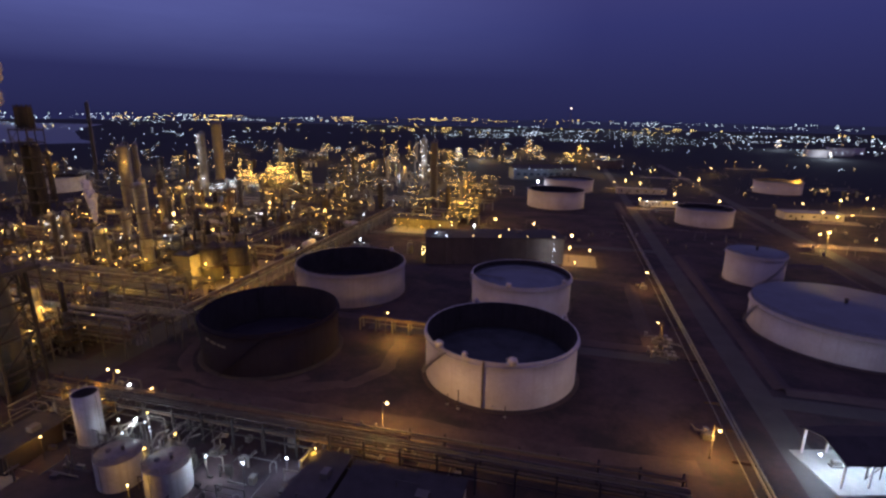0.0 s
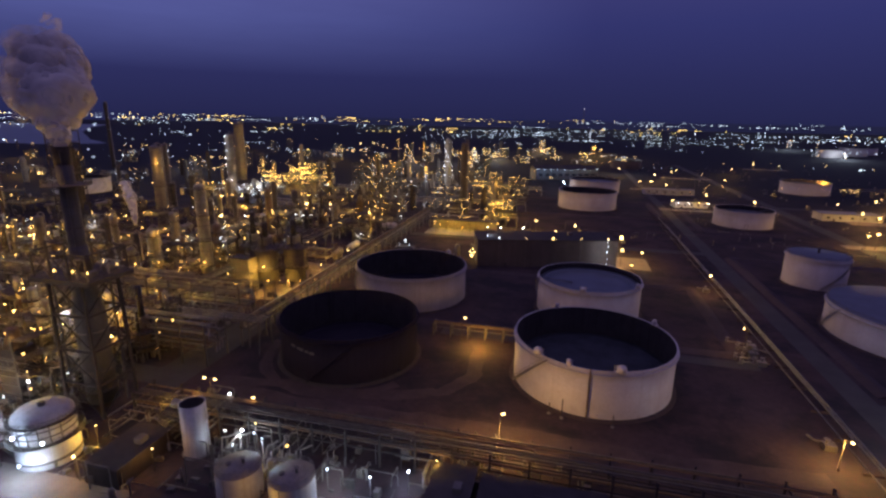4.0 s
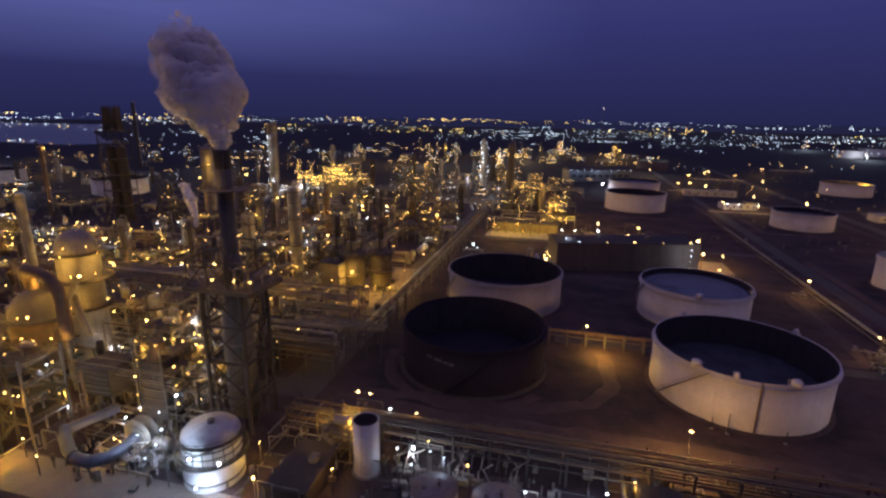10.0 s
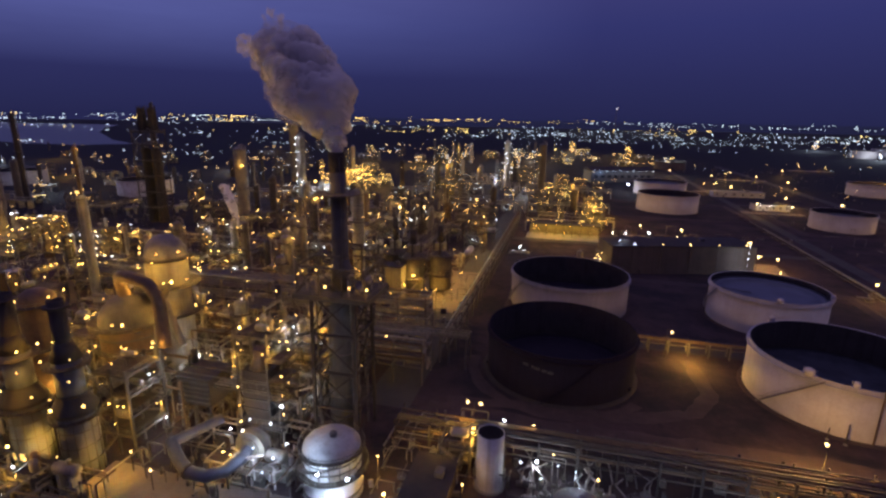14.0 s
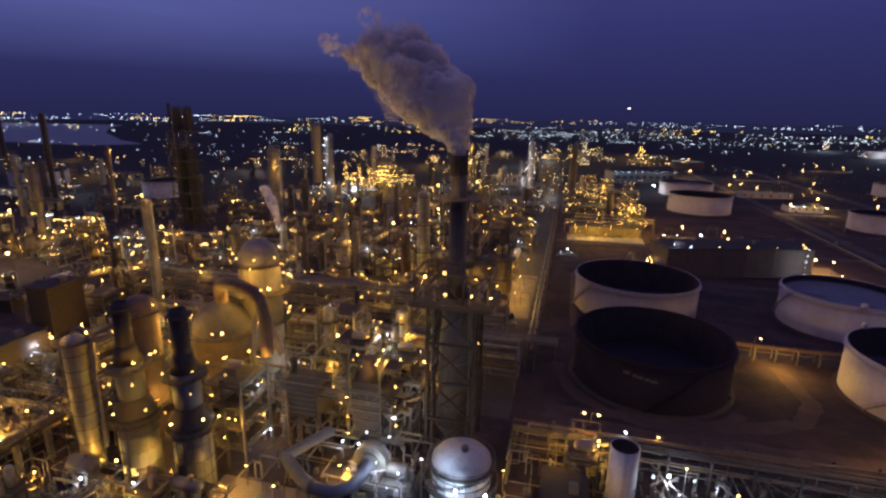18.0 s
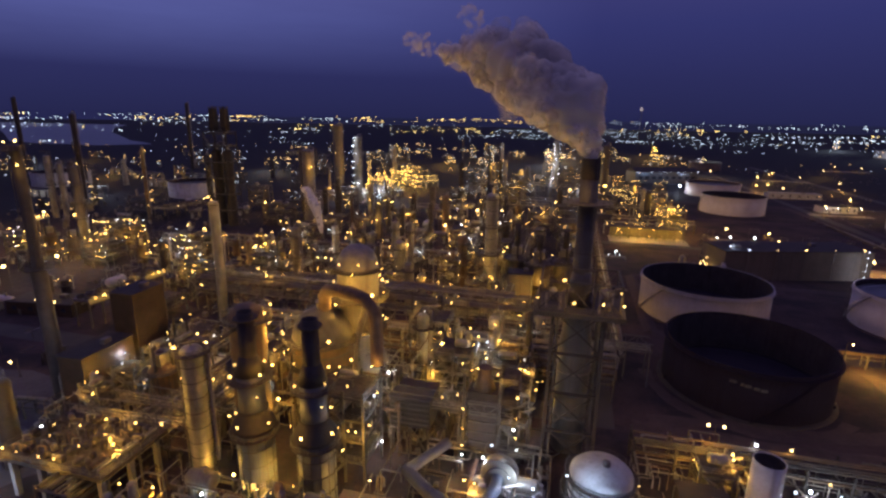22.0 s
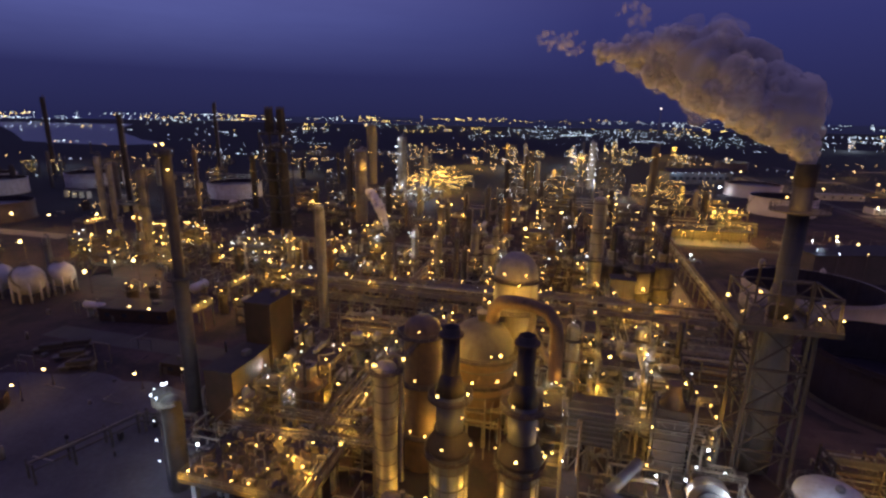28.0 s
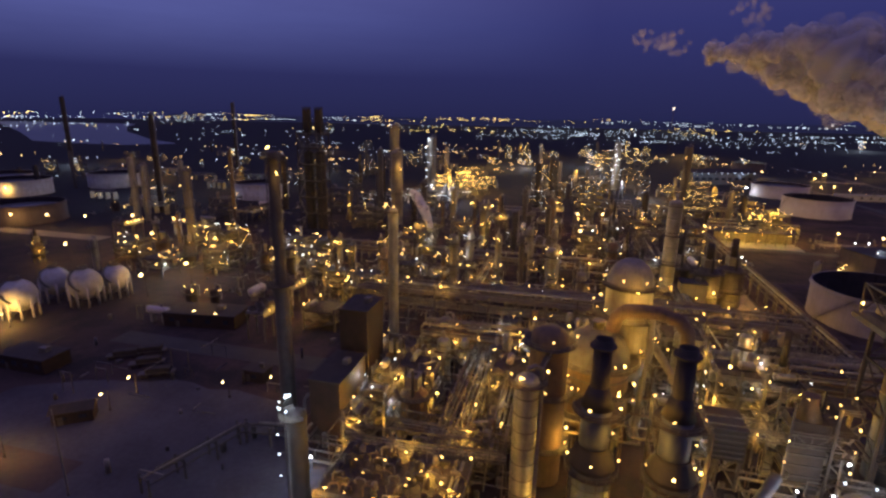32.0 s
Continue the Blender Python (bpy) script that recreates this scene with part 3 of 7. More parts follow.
def steel_structure(x, y, wx, wy, levels, label, seed=1, lamps=3, bulb=0.30, rz=0.0, gear=True, cold=0.1, mat=None, nx=2, ny=2, group="open steel structures"):
    """Open frame with grated decks, braces, rails, stairs and gear on the decks."""
    rnd = random.Random(seed)
    t = thing("steel_structure", label, "structure", x, y, 0, rz, group)
    m = mat or M_DARKSTEEL
    xs = [wx * (i / (nx - 1) - 0.5) for i in range(nx)]
    ys = [wy * (i / (ny - 1) - 0.5) for i in range(ny)]
    top = levels[-1]
    for u in xs:
        for v in ys:
            part("post", Geo().box(u, v, 0, 0.45, 0.45, top + 1.2), m, t)
    z_low = 0.0
    for z in levels:
        fr = Geo()
        for v in ys:
            fr.bar((xs[0], v, z - 0.3), (xs[-1], v, z - 0.3), 0.3, 0.5)
        for u in xs:
            fr.bar((u, ys[0], z - 0.3), (u, ys[-1], z - 0.3), 0.3, 0.5)
        part("level_frame", fr, m, t)
        d = part("deck", Geo().box(0, 0, z, wx * rnd.uniform(0.7, 1.0) - 0.5, wy - 0.5, 0.1), M_GRATING, t)
        if bulb < 0.33:
            part("handrail", Geo().rail([(xs[0], ys[0], z), (xs[-1], ys[0], z), (xs[-1], ys[-1], z), (xs[0], ys[-1], z)], closed=True), M_STEEL, d)
        br = rnd.random()
        part("brace", Geo().bar((xs[0], ys[0] - 0.1, z_low), (xs[0] + (xs[1] - xs[0]), ys[0] - 0.1, z - 0.3), 0.22), m, t)
        if bulb < 0.25:
            part("brace", Geo().bar((xs[-1] + 0.1, ys[0], z_low if br < 0.5 else z), (xs[-1] + 0.1, ys[1], z - 0.3 if br < 0.5 else z_low), 0.22), m, t)
        if gear:
            for i in range(rnd.randint(1, 3 if bulb < 0.33 else 1)):
                u, v = rnd.uniform(-wx * 0.3, wx * 0.3), rnd.uniform(-wy * 0.3, wy * 0.3)
                k = rnd.random()
                if k < 0.4:
                    rr = rnd.uniform(0.5, 1.1)
                    part("vessel", Geo().drum(u, v, z + rr + 0.5, rr, rnd.uniform(2, wx * 0.5), rnd.choice((0, 90))), rnd.choice((M_CLAD, M_VESSEL, M_PIPE)), t)
                elif k < 0.7:
                    hh = rnd.uniform(2, 4.5)
                    part("vessel", Geo().lathe(u, v, ((0.7, z), (0.8, z + 0.4), (0.8, z + hh), (0.5, z + hh + 0.4), (0.01, z + hh + 0.5)), 12), rnd.choice((M_CLAD, M_VESSEL, M_RUST)), t)
                else:
                    part("pipe", Geo().tube([(u, v, z_low), (u, v, z + 1.5), (u + rnd.uniform(-3, 3), v, z + 1.7), (u + rnd.uniform(2, 4), v + 2, z + 1.7)], rnd.uniform(0.12, 0.3), 8), M_PIPE, t)
        for i in range(lamps):
            side = rnd.choice((0, 0, 1, 2, 3))
            f = rnd.uniform(-0.48, 0.48)
            u, v = ((f * wx, ys[0]), (xs[-1], f * wy), (xs[0], f * wy), (f * wx, ys[-1]))[side]
            lamp(t, u, v, z + rnd.uniform(1.8, 2.4), bulb, M_BULBW if rnd.random() < cold else M_BULB)
        z_low = z
    g = Geo()
    z_low = 0.0
    for j, z in enumerate(levels):
        a, b = (xs[0], xs[0] + min(wx, 4.5)) if j % 2 == 0 else (xs[0] + min(wx, 4.5), xs[0])
        for w in (0, 0.9):
            g.bar((a, ys[0] - 0.5 - w, z_low), (b, ys[0] - 0.5 - w, z), 0.1, 0.25)
        for i in range(10):
            f = i / 10
            g.box(a + (b - a) * f, ys[0] - 0.95, z_low + (z - z_low) * f, 0.3, 0.9, 0.05)
        z_low = z
    part("stairway", g, M_STEEL, t)
    return t


def fin_fan(x, y, wx, wy, h, rz=0.0, fans=4, label="", lamps=3, bulb=0.30):
    """Air cooler bank: bundles on legs over round fans."""
    t = thing("air_cooler", label or "raised air cooler bank with round fans", "air cooler", x, y, 0, rz, "air coolers")
    for u in (-0.48, 0, 0.48):
        for v in (-0.47, 0.47):
            part("leg", Geo().box(u * wx, v * wy, 0, 0.35, 0.35, h), M_STEEL, t)
    part("cooling_coil", Geo().box(0, 0, h + 1.0, wx, wy, 0.8), M_CLAD, t)
    part("side_frame", Geo().box(0, 0, h, wx, 0.15, 1.0).box(0, wy / 2, h, wx, 0.15, 1.0).box(0, -wy / 2, h, wx, 0.15, 1.0), M_VESSEL, t)
    n = fans
    for i in range(n):
        for v in (-0.25, 0.25):
            u = wx * ((i + 0.5) / n - 0.5)
            rr = min(wx / n, wy / 2) * 0.42
            f = part("fan_ring", Geo().ring(u, v * wy, h + 1.8, rr - 0.1, rr, 0.9, 20), M_STEEL, t)
            for k in range(2):
                a = radians(k * 90 + i * 23)
                ca, sa = rr * 0.92 * math.cos(a), rr * 0.92 * math.sin(a)
                fan = part("fan_blade", Geo().bar((u - ca, v * wy - sa, h + 2.1 + 0.06 * k), (u + ca, v * wy + sa, h + 2.2 + 0.06 * k), 0.35, 0.05), M_DARKSTEEL, f) if bulb < 0.27 else None
    part("walkway", Geo().box(0, -wy / 2 - 0.7, h, wx, 1.2, 0.1), M_GRATING, t)
    part("handrail", Geo().rail([(-wx / 2, -wy / 2 - 1.25, h), (wx / 2, -wy / 2 - 1.25, h)]), M_STEEL, t)
    for i in range(lamps):
        lamp(t, wx * ((i + 0.5) / lamps - 0.5), -wy / 2 - 1.2, h + 2.2, bulb)
    return t


def lying_drum(x, y, r, l, z, rz=0.0, label="", mat=None):
    t = thing("process_drum", label or "lying steel process drum on saddles", "vessel", x, y, 0, rz, "process drums")
    part("shell", Geo().drum(0, 0, z, r, l), mat or M_CLAD, t)
    for u in (-l * 0.32, l * 0.32):
        part("saddle", Geo().box(u, 0, 0, 0.7, r * 1.5, z - r * 0.75), M_CONCRETE, t)
    part("nozzle", Geo().lathe(l * 0.2, 0, ((0.3, z + r * 0.9), (0.3, z + r + 0.8), (0.45, z + r + 0.8), (0.45, z + r + 1.0)), 10), M_PIPE, t)
    return t


def heater(x, y, r, h, stack_h, label, seed=1, lamps=6, mat=None):
    """Upright round fired heater with a convection box and a stack."""
    rnd = random.Random(seed)
    t = thing("fired_heater", label, "heater", x, y, 0, group="fired heaters")
    for i in range(4):
        a = radians(i * 90 + 45)
        part("leg", Geo().box(r * 0.9 * math.cos(a), r * 0.9 * math.sin(a), 0, 0.4, 0.4, 2.5), M_STEEL, t)
    part("casing", Geo().lathe(0, 0, ((r, 2.2), (r, h), (r * 0.55, h + r * 0.45), (r * 0.45, h + r * 0.6)), 20), mat or M_RUST, t)
    for i in range(3):
        a = radians(40 + i * 120)
        part("side_flue", Geo().lathe(r * 0.75 * math.cos(a), r * 0.75 * math.sin(a), ((0.35, h - 0.4), (0.3, h + 4.5 + i)), 10), M_SOOT, t)
    ribs = Geo()
    for i in range(16):
        a = radians(i * 22.5)
        ribs.box((r + 0.05) * math.cos(a), (r + 0.05) * math.sin(a), 2.2, 0.16, 0.16, h - 2.2, i * 22.5)
    part("casing_ribs", ribs, M_DARKSTEEL, t)
    part("convection_box", Geo().box(0, 0, h + r * 0.5, r * 0.9, r * 1.1, 3.0), M_VESSEL, t)
    part("flue", Geo().lathe(0, 0, ((r * 0.3, h + r * 0.5 + 3), (r * 0.26, stack_h), (r * 0.2, stack_h)), 14), M_SOOT, t)
    for z in (h * 0.5, h):
        d = part("deck", Geo().ring(0, 0, z, r + 0.1, r + 1.4, 0.12, 24), M_GRATING, t)
        part("handrail", Geo().rail(ring_points(r + 1.35, z, 18), closed=True), M_STEEL, d)
    for i in range(lamps):
        a = rnd.uniform(0, 6.28)
        lamp(t, (r + 1.3) * math.cos(a), (r + 1.3) * math.sin(a), rnd.choice((3.0, h * 0.5 + 2, h + 2)), 0.32)
    return t


def building(x, y, wx, wy, h, label, rz=0.0, roof=None, wall=None, windows=3, pitch=0.0, category="building", name="building", group=""):
    t = thing(name, label, category, x, y, 0, rz, group)
    w = wall or M_WALL
    th = 0.25
    for nm, cx, cy, sx, sy in (("wall", 0, -wy / 2 + th / 2, wx, th), ("wall", 0, wy / 2 - th / 2, wx, th), ("wall", -wx / 2 + th / 2, 0, th, wy - 2 * th), ("wall", wx / 2 - th / 2, 0, th, wy - 2 * th)):
        part(nm, Geo().box(cx, cy, 0, sx, sy, h), w, t)
    if pitch:
        g = Geo()
        o = 0.5
        g.quads([(-wx / 2 - o, -wy / 2 - o, h), (wx / 2 + o, -wy / 2 - o, h), (wx / 2 + o, 0, h + pitch), (-wx / 2 - o, 0, h + pitch), (-wx / 2 - o, wy / 2 + o, h), (wx / 2 + o, wy / 2 + o, h), (-wx / 2 - o, -wy / 2 - o, h + 0.2), (wx / 2 + o, -wy / 2 - o, h + 0.2), (wx / 2 + o, 0, h + pitch + 0.2), (-wx / 2 - o, 0, h + pitch + 0.2), (-wx / 2 - o, wy / 2 + o, h + 0.2), (wx / 2 + o, wy / 2 + o, h + 0.2)], ((6, 7, 8, 9), (9, 8, 11, 10), (1, 0, 3, 2), (2, 3, 4, 5), (0, 1, 7, 6), (4, 10, 11, 5), (0, 6, 9, 3), (3, 9, 10, 4), (1, 2, 8, 7), (2, 5, 11, 8)))
        part("roof", g, roof or M_ROOF, t)
    else:
        part("roof", Geo().box(0, 0, h, wx + 0.6, wy + 0.6, 0.3), roof or M_ROOF, t)
        part("roof_unit", Geo().box(wx * 0.2, wy * 0.1, h + 0.3, min(2.4, wx * 0.2), min(2.0, wy * 0.2), 1.2), M_STEEL, t)
    for i in range(windows):
        u = wx * ((i + 0.5) / windows - 0.5)
        f = part("window", Geo().box(u, -wy / 2 - 0.03, h * 0.4, min(1.6, wx / windows * 0.6), 0.1, h * 0.3), M_GLASS, t)
    part("door", Geo().box(-wx * 0.3, -wy / 2 - 0.04, 0, 1.1, 0.1, 2.1), M_DARKSTEEL, t)
    return t


def sphere_tank(x, y, r, zc, label):
    t = thing("gas_sphere", label, "tank", x, y, 0, 0, "gas spheres")
    prof = [(r * math.sin(math.pi * k / 18), zc - r * math.cos(math.pi * k / 18)) for k in range(19)]
    part("sphere", Geo().lathe(0, 0, prof, 36, False), M_WALL, t)
    for i in range(10):
        a, b = radians(i * 36), radians(i * 36 + 36)
        part("leg", Geo().lathe(r * 0.96 * math.cos(a), r * 0.96 * math.sin(a), ((0.35, 0), (0.35, zc)), 8), M_TANK, t)
        part("brace", Geo().bar((r * 0.96 * math.cos(a), r * 0.96 * math.sin(a), 0.4), (r * 0.96 * math.cos(b), r * 0.96 * math.sin(b), zc * 0.75), 0.12), M_STEEL, t)
    d = part("top_deck", Geo().lathe(0, 0, ((1.6, zc + r), (1.6, zc + r + 0.2)), 14), M_GRATING, t)
    part("handrail", Geo().rail(ring_points(1.5, zc + r + 0.2, 10), closed=True), M_STEEL, d)
    st = Geo()
    n = 30
    for i in range(n):
        f = i / (n - 1)
        lat, a = radians(-10 + 95 * f), radians(-60 - 100 * f)
        st.box((r + 0.4) * math.cos(lat) * math.cos(a), (r + 0.4) * math.cos(lat) * math.sin(a), zc + (r + 0.1) * math.sin(lat), 0.8, 0.8, 0.08)
    part("stairway", st, M_STEEL, t)
    return t


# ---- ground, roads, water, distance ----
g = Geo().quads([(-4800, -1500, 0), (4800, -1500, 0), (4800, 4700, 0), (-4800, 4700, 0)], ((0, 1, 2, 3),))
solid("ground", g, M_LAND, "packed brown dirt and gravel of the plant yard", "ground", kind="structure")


def road(x0, y0, x1, y1, label="worn asphalt plant road", mat=None, z=0.03, name="road"):
    g = Geo().box((x0 + x1) / 2, (y0 + y1) / 2, -0.2, x1 - x0, y1 - y0, 0.2 + z)
    return solid(name, g, mat or M_ASPHALT, label, "road", kind="structure")


road(-132, 96, -120, 620)
road(-330, 96, -132, 104)
road(50, 60, 57, 900)
road(-62, 148, 34, 153, z=0.04)
road(-116, 285, 50, 292, z=0.04)
road(57, 130, 320, 136, z=0.05)


def track(pts, width, label, z=0.03):
    """Dusty ribbon of worn ground along a bent line, with uneven edges."""
    vs = []
    for p, q in zip(pts, pts[1:]):
        n = max(2, int(math.dist(p, q) / 2.5))
        d = Vector((q[0] - p[0], q[1] - p[1], 0)).normalized()
        for i in range(n):
            c = Vector((p[0], p[1], z)).lerp(Vector((q[0], q[1], z)), i / n)
            for k in (-1, 1):
                w = width / 2 * (1 + 0.5 * noise.noise(c * 0.12 + Vector((0, 0, k * 9))) + 0.3 * noise.noise(c * 0.5 + Vector((0, 0, k * 5))))
                vs.append((c.x - d.y * w * k, c.y + d.x * w * k, z))
    return solid("dirt_track", Geo().quads(vs, [(2 * i, 2 * i + 1, 2 * i + 3, 2 * i + 2) for i in range(len(vs) // 2 - 1)]), M_TRACK, label, "track", kind="structure")


def round_track(cx, cy, r, a0, a1, width, label):
    return track([(cx + r * math.cos(radians(a)), cy + r * math.sin(radians(a))) for a in range(a0, a1 + 1, 8)], width, label)


track([(-116, 99), (-80, 98), (-40, 99.5), (0, 98), (34, 100)], 5.0, "dusty dirt track beside the pipe rack")
track([(-112, 103), (-96, 105), (-70, 106), (-52, 112), (-46, 124), (-48, 146)], 4.4, "worn dirt track between the tanks", 0.036)
round_track(-85.0, 127.5, 24.5, 176, 330, 3.2, "pale ring of worn dirt round the dark tank")


def bund(x0, y0, x1, y1, h=0.75):
    """Low earth wall round a group of tanks."""
    g = Geo()
    w, k = 2.6, 0.5
    for (ax, ay), (bx, by) in (((x0, y0), (x1, y0)), ((x1, y0), (x1, y1)), ((x1, y1), (x0, y1)), ((x0, y1), (x0, y0))):
        d = Vector((bx - ax, by - ay, 0)).normalized()
        s_ = Vector((-d.y, d.x, 0))
        n = 24
        vs = []
        for i in range(n + 1):
            c = Vector((ax, ay, 0)).lerp(Vector((bx, by, 0)), i / n)
            hh = h * (1 + 0.25 * noise.noise(c * 0.13))
            for off, z in ((-w, -0.05), (-k, hh), (k, hh), (w, -0.05)):
                p = c + s_ * (off + 0.5 * noise.noise(c * 0.2 + Vector((off, 0, 0))))
                vs.append((p.x, p.y, z))
        g.quads(vs, [(4 * i + j, 4 * i + 4 + j, 4 * i + 5 + j, 4 * i + 1 + j) for i in range(n) for j in range(3)], True)
    return solid("earth_bund", g, M_DIRT, "low worn earth wall round the tanks", "bund", kind="structure")


bund(-104, 157, 30, 222)
bund(61, 140, 130, 282)
bund(-60, 385, 44, 460)
bund(64, 352, 130, 420)
g = Geo()
RV = random.Random(5)
near = [(-1080, 960), (-1130, 880), (-1280, 880), (-1420, 910), (-2000, 1310), (-2900, 1900), (-3800, 2400)]
farr = [(-1080, 975), (-1180, 1040), (-1260, 1090), (-1340, 1160), (-1750, 1500), (-2250, 1990), (-2700, 2500)]
vs = [(x, y, 0.3) for x, y in near] + [(x, y, 0.3) for x, y in farr]
g.quads(vs, [(i, i + 1, 7 + i + 1, 7 + i) for i in range(6)])
solid("water", g, M_WATER, "calm dark river reflecting the dusk sky", "water", kind="structure")
# low far land with an uneven crest, its haze painted as a glow
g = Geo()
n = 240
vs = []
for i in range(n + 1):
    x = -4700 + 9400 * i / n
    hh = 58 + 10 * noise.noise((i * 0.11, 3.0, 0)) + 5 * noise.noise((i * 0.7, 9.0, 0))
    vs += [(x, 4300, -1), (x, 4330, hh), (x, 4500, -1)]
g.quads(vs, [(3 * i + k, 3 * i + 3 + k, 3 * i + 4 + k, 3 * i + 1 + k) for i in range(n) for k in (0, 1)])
solid("backdrop", g, M_HAZE, "low wooded land far beyond the city, haze painted as a faint glow", "distant land", kind="structure")

# ---- storage tanks ----
tank_a = storage_tank(-14.7, 130.8, 21.0, 13.0, "large white open-top oil tank lit warm by a yard lamp", 9.0, stair=238, fixtures=((228, 3.0), (252, 1.6), (285, 3.0), (120, 2.0), (35, 1.6)))
storage_tank(-85.0, 127.5, 20.2, 13.0, "dark-painted open-top oil tank standing in shadow", 11.6, M_TANKDARK, stair=300)
storage_tank(-14.2, 185.5, 18.6, 13.0, "white open-top oil tank with a high blue-grey floating roof", 2.6, stair=200, fixtures=((262, 2.6), (330, 1.8)))
# the shade on this white tank is painted in as a greyer shell
storage_tank(-83.2, 183.2, 21.8, 13.0, "white open-top oil tank toned down for shade, with an empty dark inside", 11.4, M_TANKSHADED, stair=225, fixtures=((60, 2.0),))
storage_tank(85.4, 246.5, 12.0, 13.8, "white tank with a low bluish cone roof", None, stair=330)
storage_tank(94.0, 186.5, 27.4, 10.2, "broad white tank with a flat bluish cone roof", None, stair=190)
storage_tank(96.0, 384.0, 18.5, 11.6, "white open-top tank beside a plant road", 4.0, stair=20)
storage_tank(212.0, 588.0, 22.0, 12.0, "white open-top tank lit warm at its side", 3.0, stair=20)
storage_tank(-8.0, 427.0, 23.0, 14.0, "white open-top tank in the middle of the farm", 6.0, stair=200)
storage_tank(2.0, 530.0, 24.0, 12.0, "pale tank lit by a cold white lamp", 3.0, stair=200)
building(-34.1, 247.4, 68, 19.5, 13.2, "long dull brown windowless hall with lamps along its front edge", 15.5, wall=M_BROWNDIM, roof=M_SOOT, windows=0)
# nearer tanks of this set have their dimness painted in grey and brown
for x, y, r, h, lb in ((-650, 305, 26, 13, "white tank lit warm by a plant lamp"), (-617, 375, 24, 13, "pale tank at the far edge of the plant"), (-534, 226, 22, 12, "dim tank in the far tank yard"), (-700, 330, 28, 13, "dim tank in the far tank yard"), (-450, 360, 22, 13, "dim tank in the far tank yard"), (60, 820, 22, 12, "dim tank beyond the rail sidings"), (520, 1270, 24, 16, "pale tank lit cold white"), (600, 1350, 26, 18, "pale tank lit cold white"), (660, 1420, 20, 16, "pale tank lit cold white")):
    storage_tank(x, y, r, h, lb, 4.0, M_BROWNDIM if (x > 0 and y < 1000) or y < 250 else M_WALL if y < 1000 else None, stair=200, group="far storage tanks", segs=36)
a = radians(266)
part("shell_pipe", Geo().tube([(21.4 * math.cos(a), 21.4 * math.sin(a), 0.2), (21.4 * math.cos(a), 21.4 * math.sin(a), 12.4), (20.8 * math.cos(a), 20.8 * math.sin(a), 13.1)], 0.22, 8), M_RUST, tank_a, "thin rusty pipe up the shell")
for az in (244, 252, 281):
    b = radians(az)
    t = thing("marker_post", "thin dark post standing beside the white tank", "post", -14.7 + 23.4 * math.cos(b), 130.8 + 23.4 * math.sin(b), group="marker posts")
    part("post", Geo().lathe(0, 0, ((0.16, 0), (0.12, 5.2 if az == 252 else 3.0)), 8), M_SOOT, t)
    part("foot", Geo().lathe(0, 0, ((0.4, 0), (0.36, 0.3)), 8), M_CONCRETE, t)
# illegible pale writing on the dark tank
t = thing("tank_lettering", "faded pale lettering bars painted on the dark tank", "lettering", -85.0, 127.5)
for u, w in ((0, 1.5), (2.0, 0.7), (3.2, 1.4), (5.0, 1.2), (6.6, 1.4)):
    a = radians(246 + u * 2.8)
    part("letter_bar", Geo().box(20.26 * math.cos(a), 20.26 * math.sin(a), 9.2 - u * 0.12, 0.05, w, 0.7, math.degrees(a)), M_FLUE, t)

# small tanks and silo in the near yard
t = thing("tall_drum", "pale upright steel drum with an open dark top", "tank", -96.8, 75.2)
part("shell", Geo().lathe(0, 0, ((2.6, 0), (2.6, 11.8), (2.45, 11.8), (2.45, 9.6)), 28, False), M_WALL, t)
part("top_inside", Geo().lathe(0, 0, ((2.44, 11.6), (2.44, 9.4), (0.01, 9.4)), 28, False), M_SOOT, t)
part("base_ring", Geo().ring(0, 0, 0, 2.5, 3.0, 0.3), M_CONCRETE, t)
part("ladder", Geo().rail([(2.9, 0, 0), (2.9, 0, 0.01)], h=11.5), M_STEEL, t)
for x, y in ((-80.6, 67.0), (-69.6, 67.2)):
    t = thing("small_tank", "small pale tank with a railed flat roof", "tank", x, y, group="small tanks")
    part("shell", Geo().lathe(0, 0, ((4.2, 0), (4.2, 6.0)), 28, False), M_WALL, t)
    part("roof", Geo().lathe(0, 0, ((4.25, 6.0), (4.2, 6.15), (0.01, 6.5)), 28, False), M_VESSEL, t)
    part("roof_rail", Geo().rail(ring_points(4.1, 6.1, 16), closed=True), M_STEEL, t)
    part("vent", Geo().lathe(0.8, 0.5, ((0.3, 6.2), (0.3, 7.4), (0.5, 7.5)), 10), M_STEEL, t)
    part("hatch", Geo().lathe(-1.6, -0.6, ((0.5, 6.2), (0.5, 6.7)), 10), M_STEEL, t)
    part("ladder", Geo().rail([(0, -4.4, 0), (0.01, -4.4, 0)], h=6.0), M_STEEL, t)
t = thing("round_water_tank", "white domed tank brightly lit by cold floodlights", "tank", -125.4, 66.4)
part("shell", Geo().lathe(0, 0, ((5.6, 0), (5.6, 5.6), (5.35, 5.6), (5.35, 9.6)), 36, False), M_WALL, t)
part("dome", Geo().lathe(0, 0, ((5.4, 9.6), (5.25, 10.3), (4.5, 11.1), (2.8, 11.8), (0.01, 12.1)), 36, False), M_WALL, t)
d = part("walkway", Geo().ring(0, 0, 5.5, 5.4, 6.8, 0.12, 36), M_GRATING, t)
part("handrail", Geo().rail(ring_points(6.7, 5.6, 24), closed=True), M_STEEL, d)
part("stairway", Geo().bar((-6.2, -2.4, 0), (-2.6, -6.3, 5.5), 0.9, 0.2), M_STEEL, t)
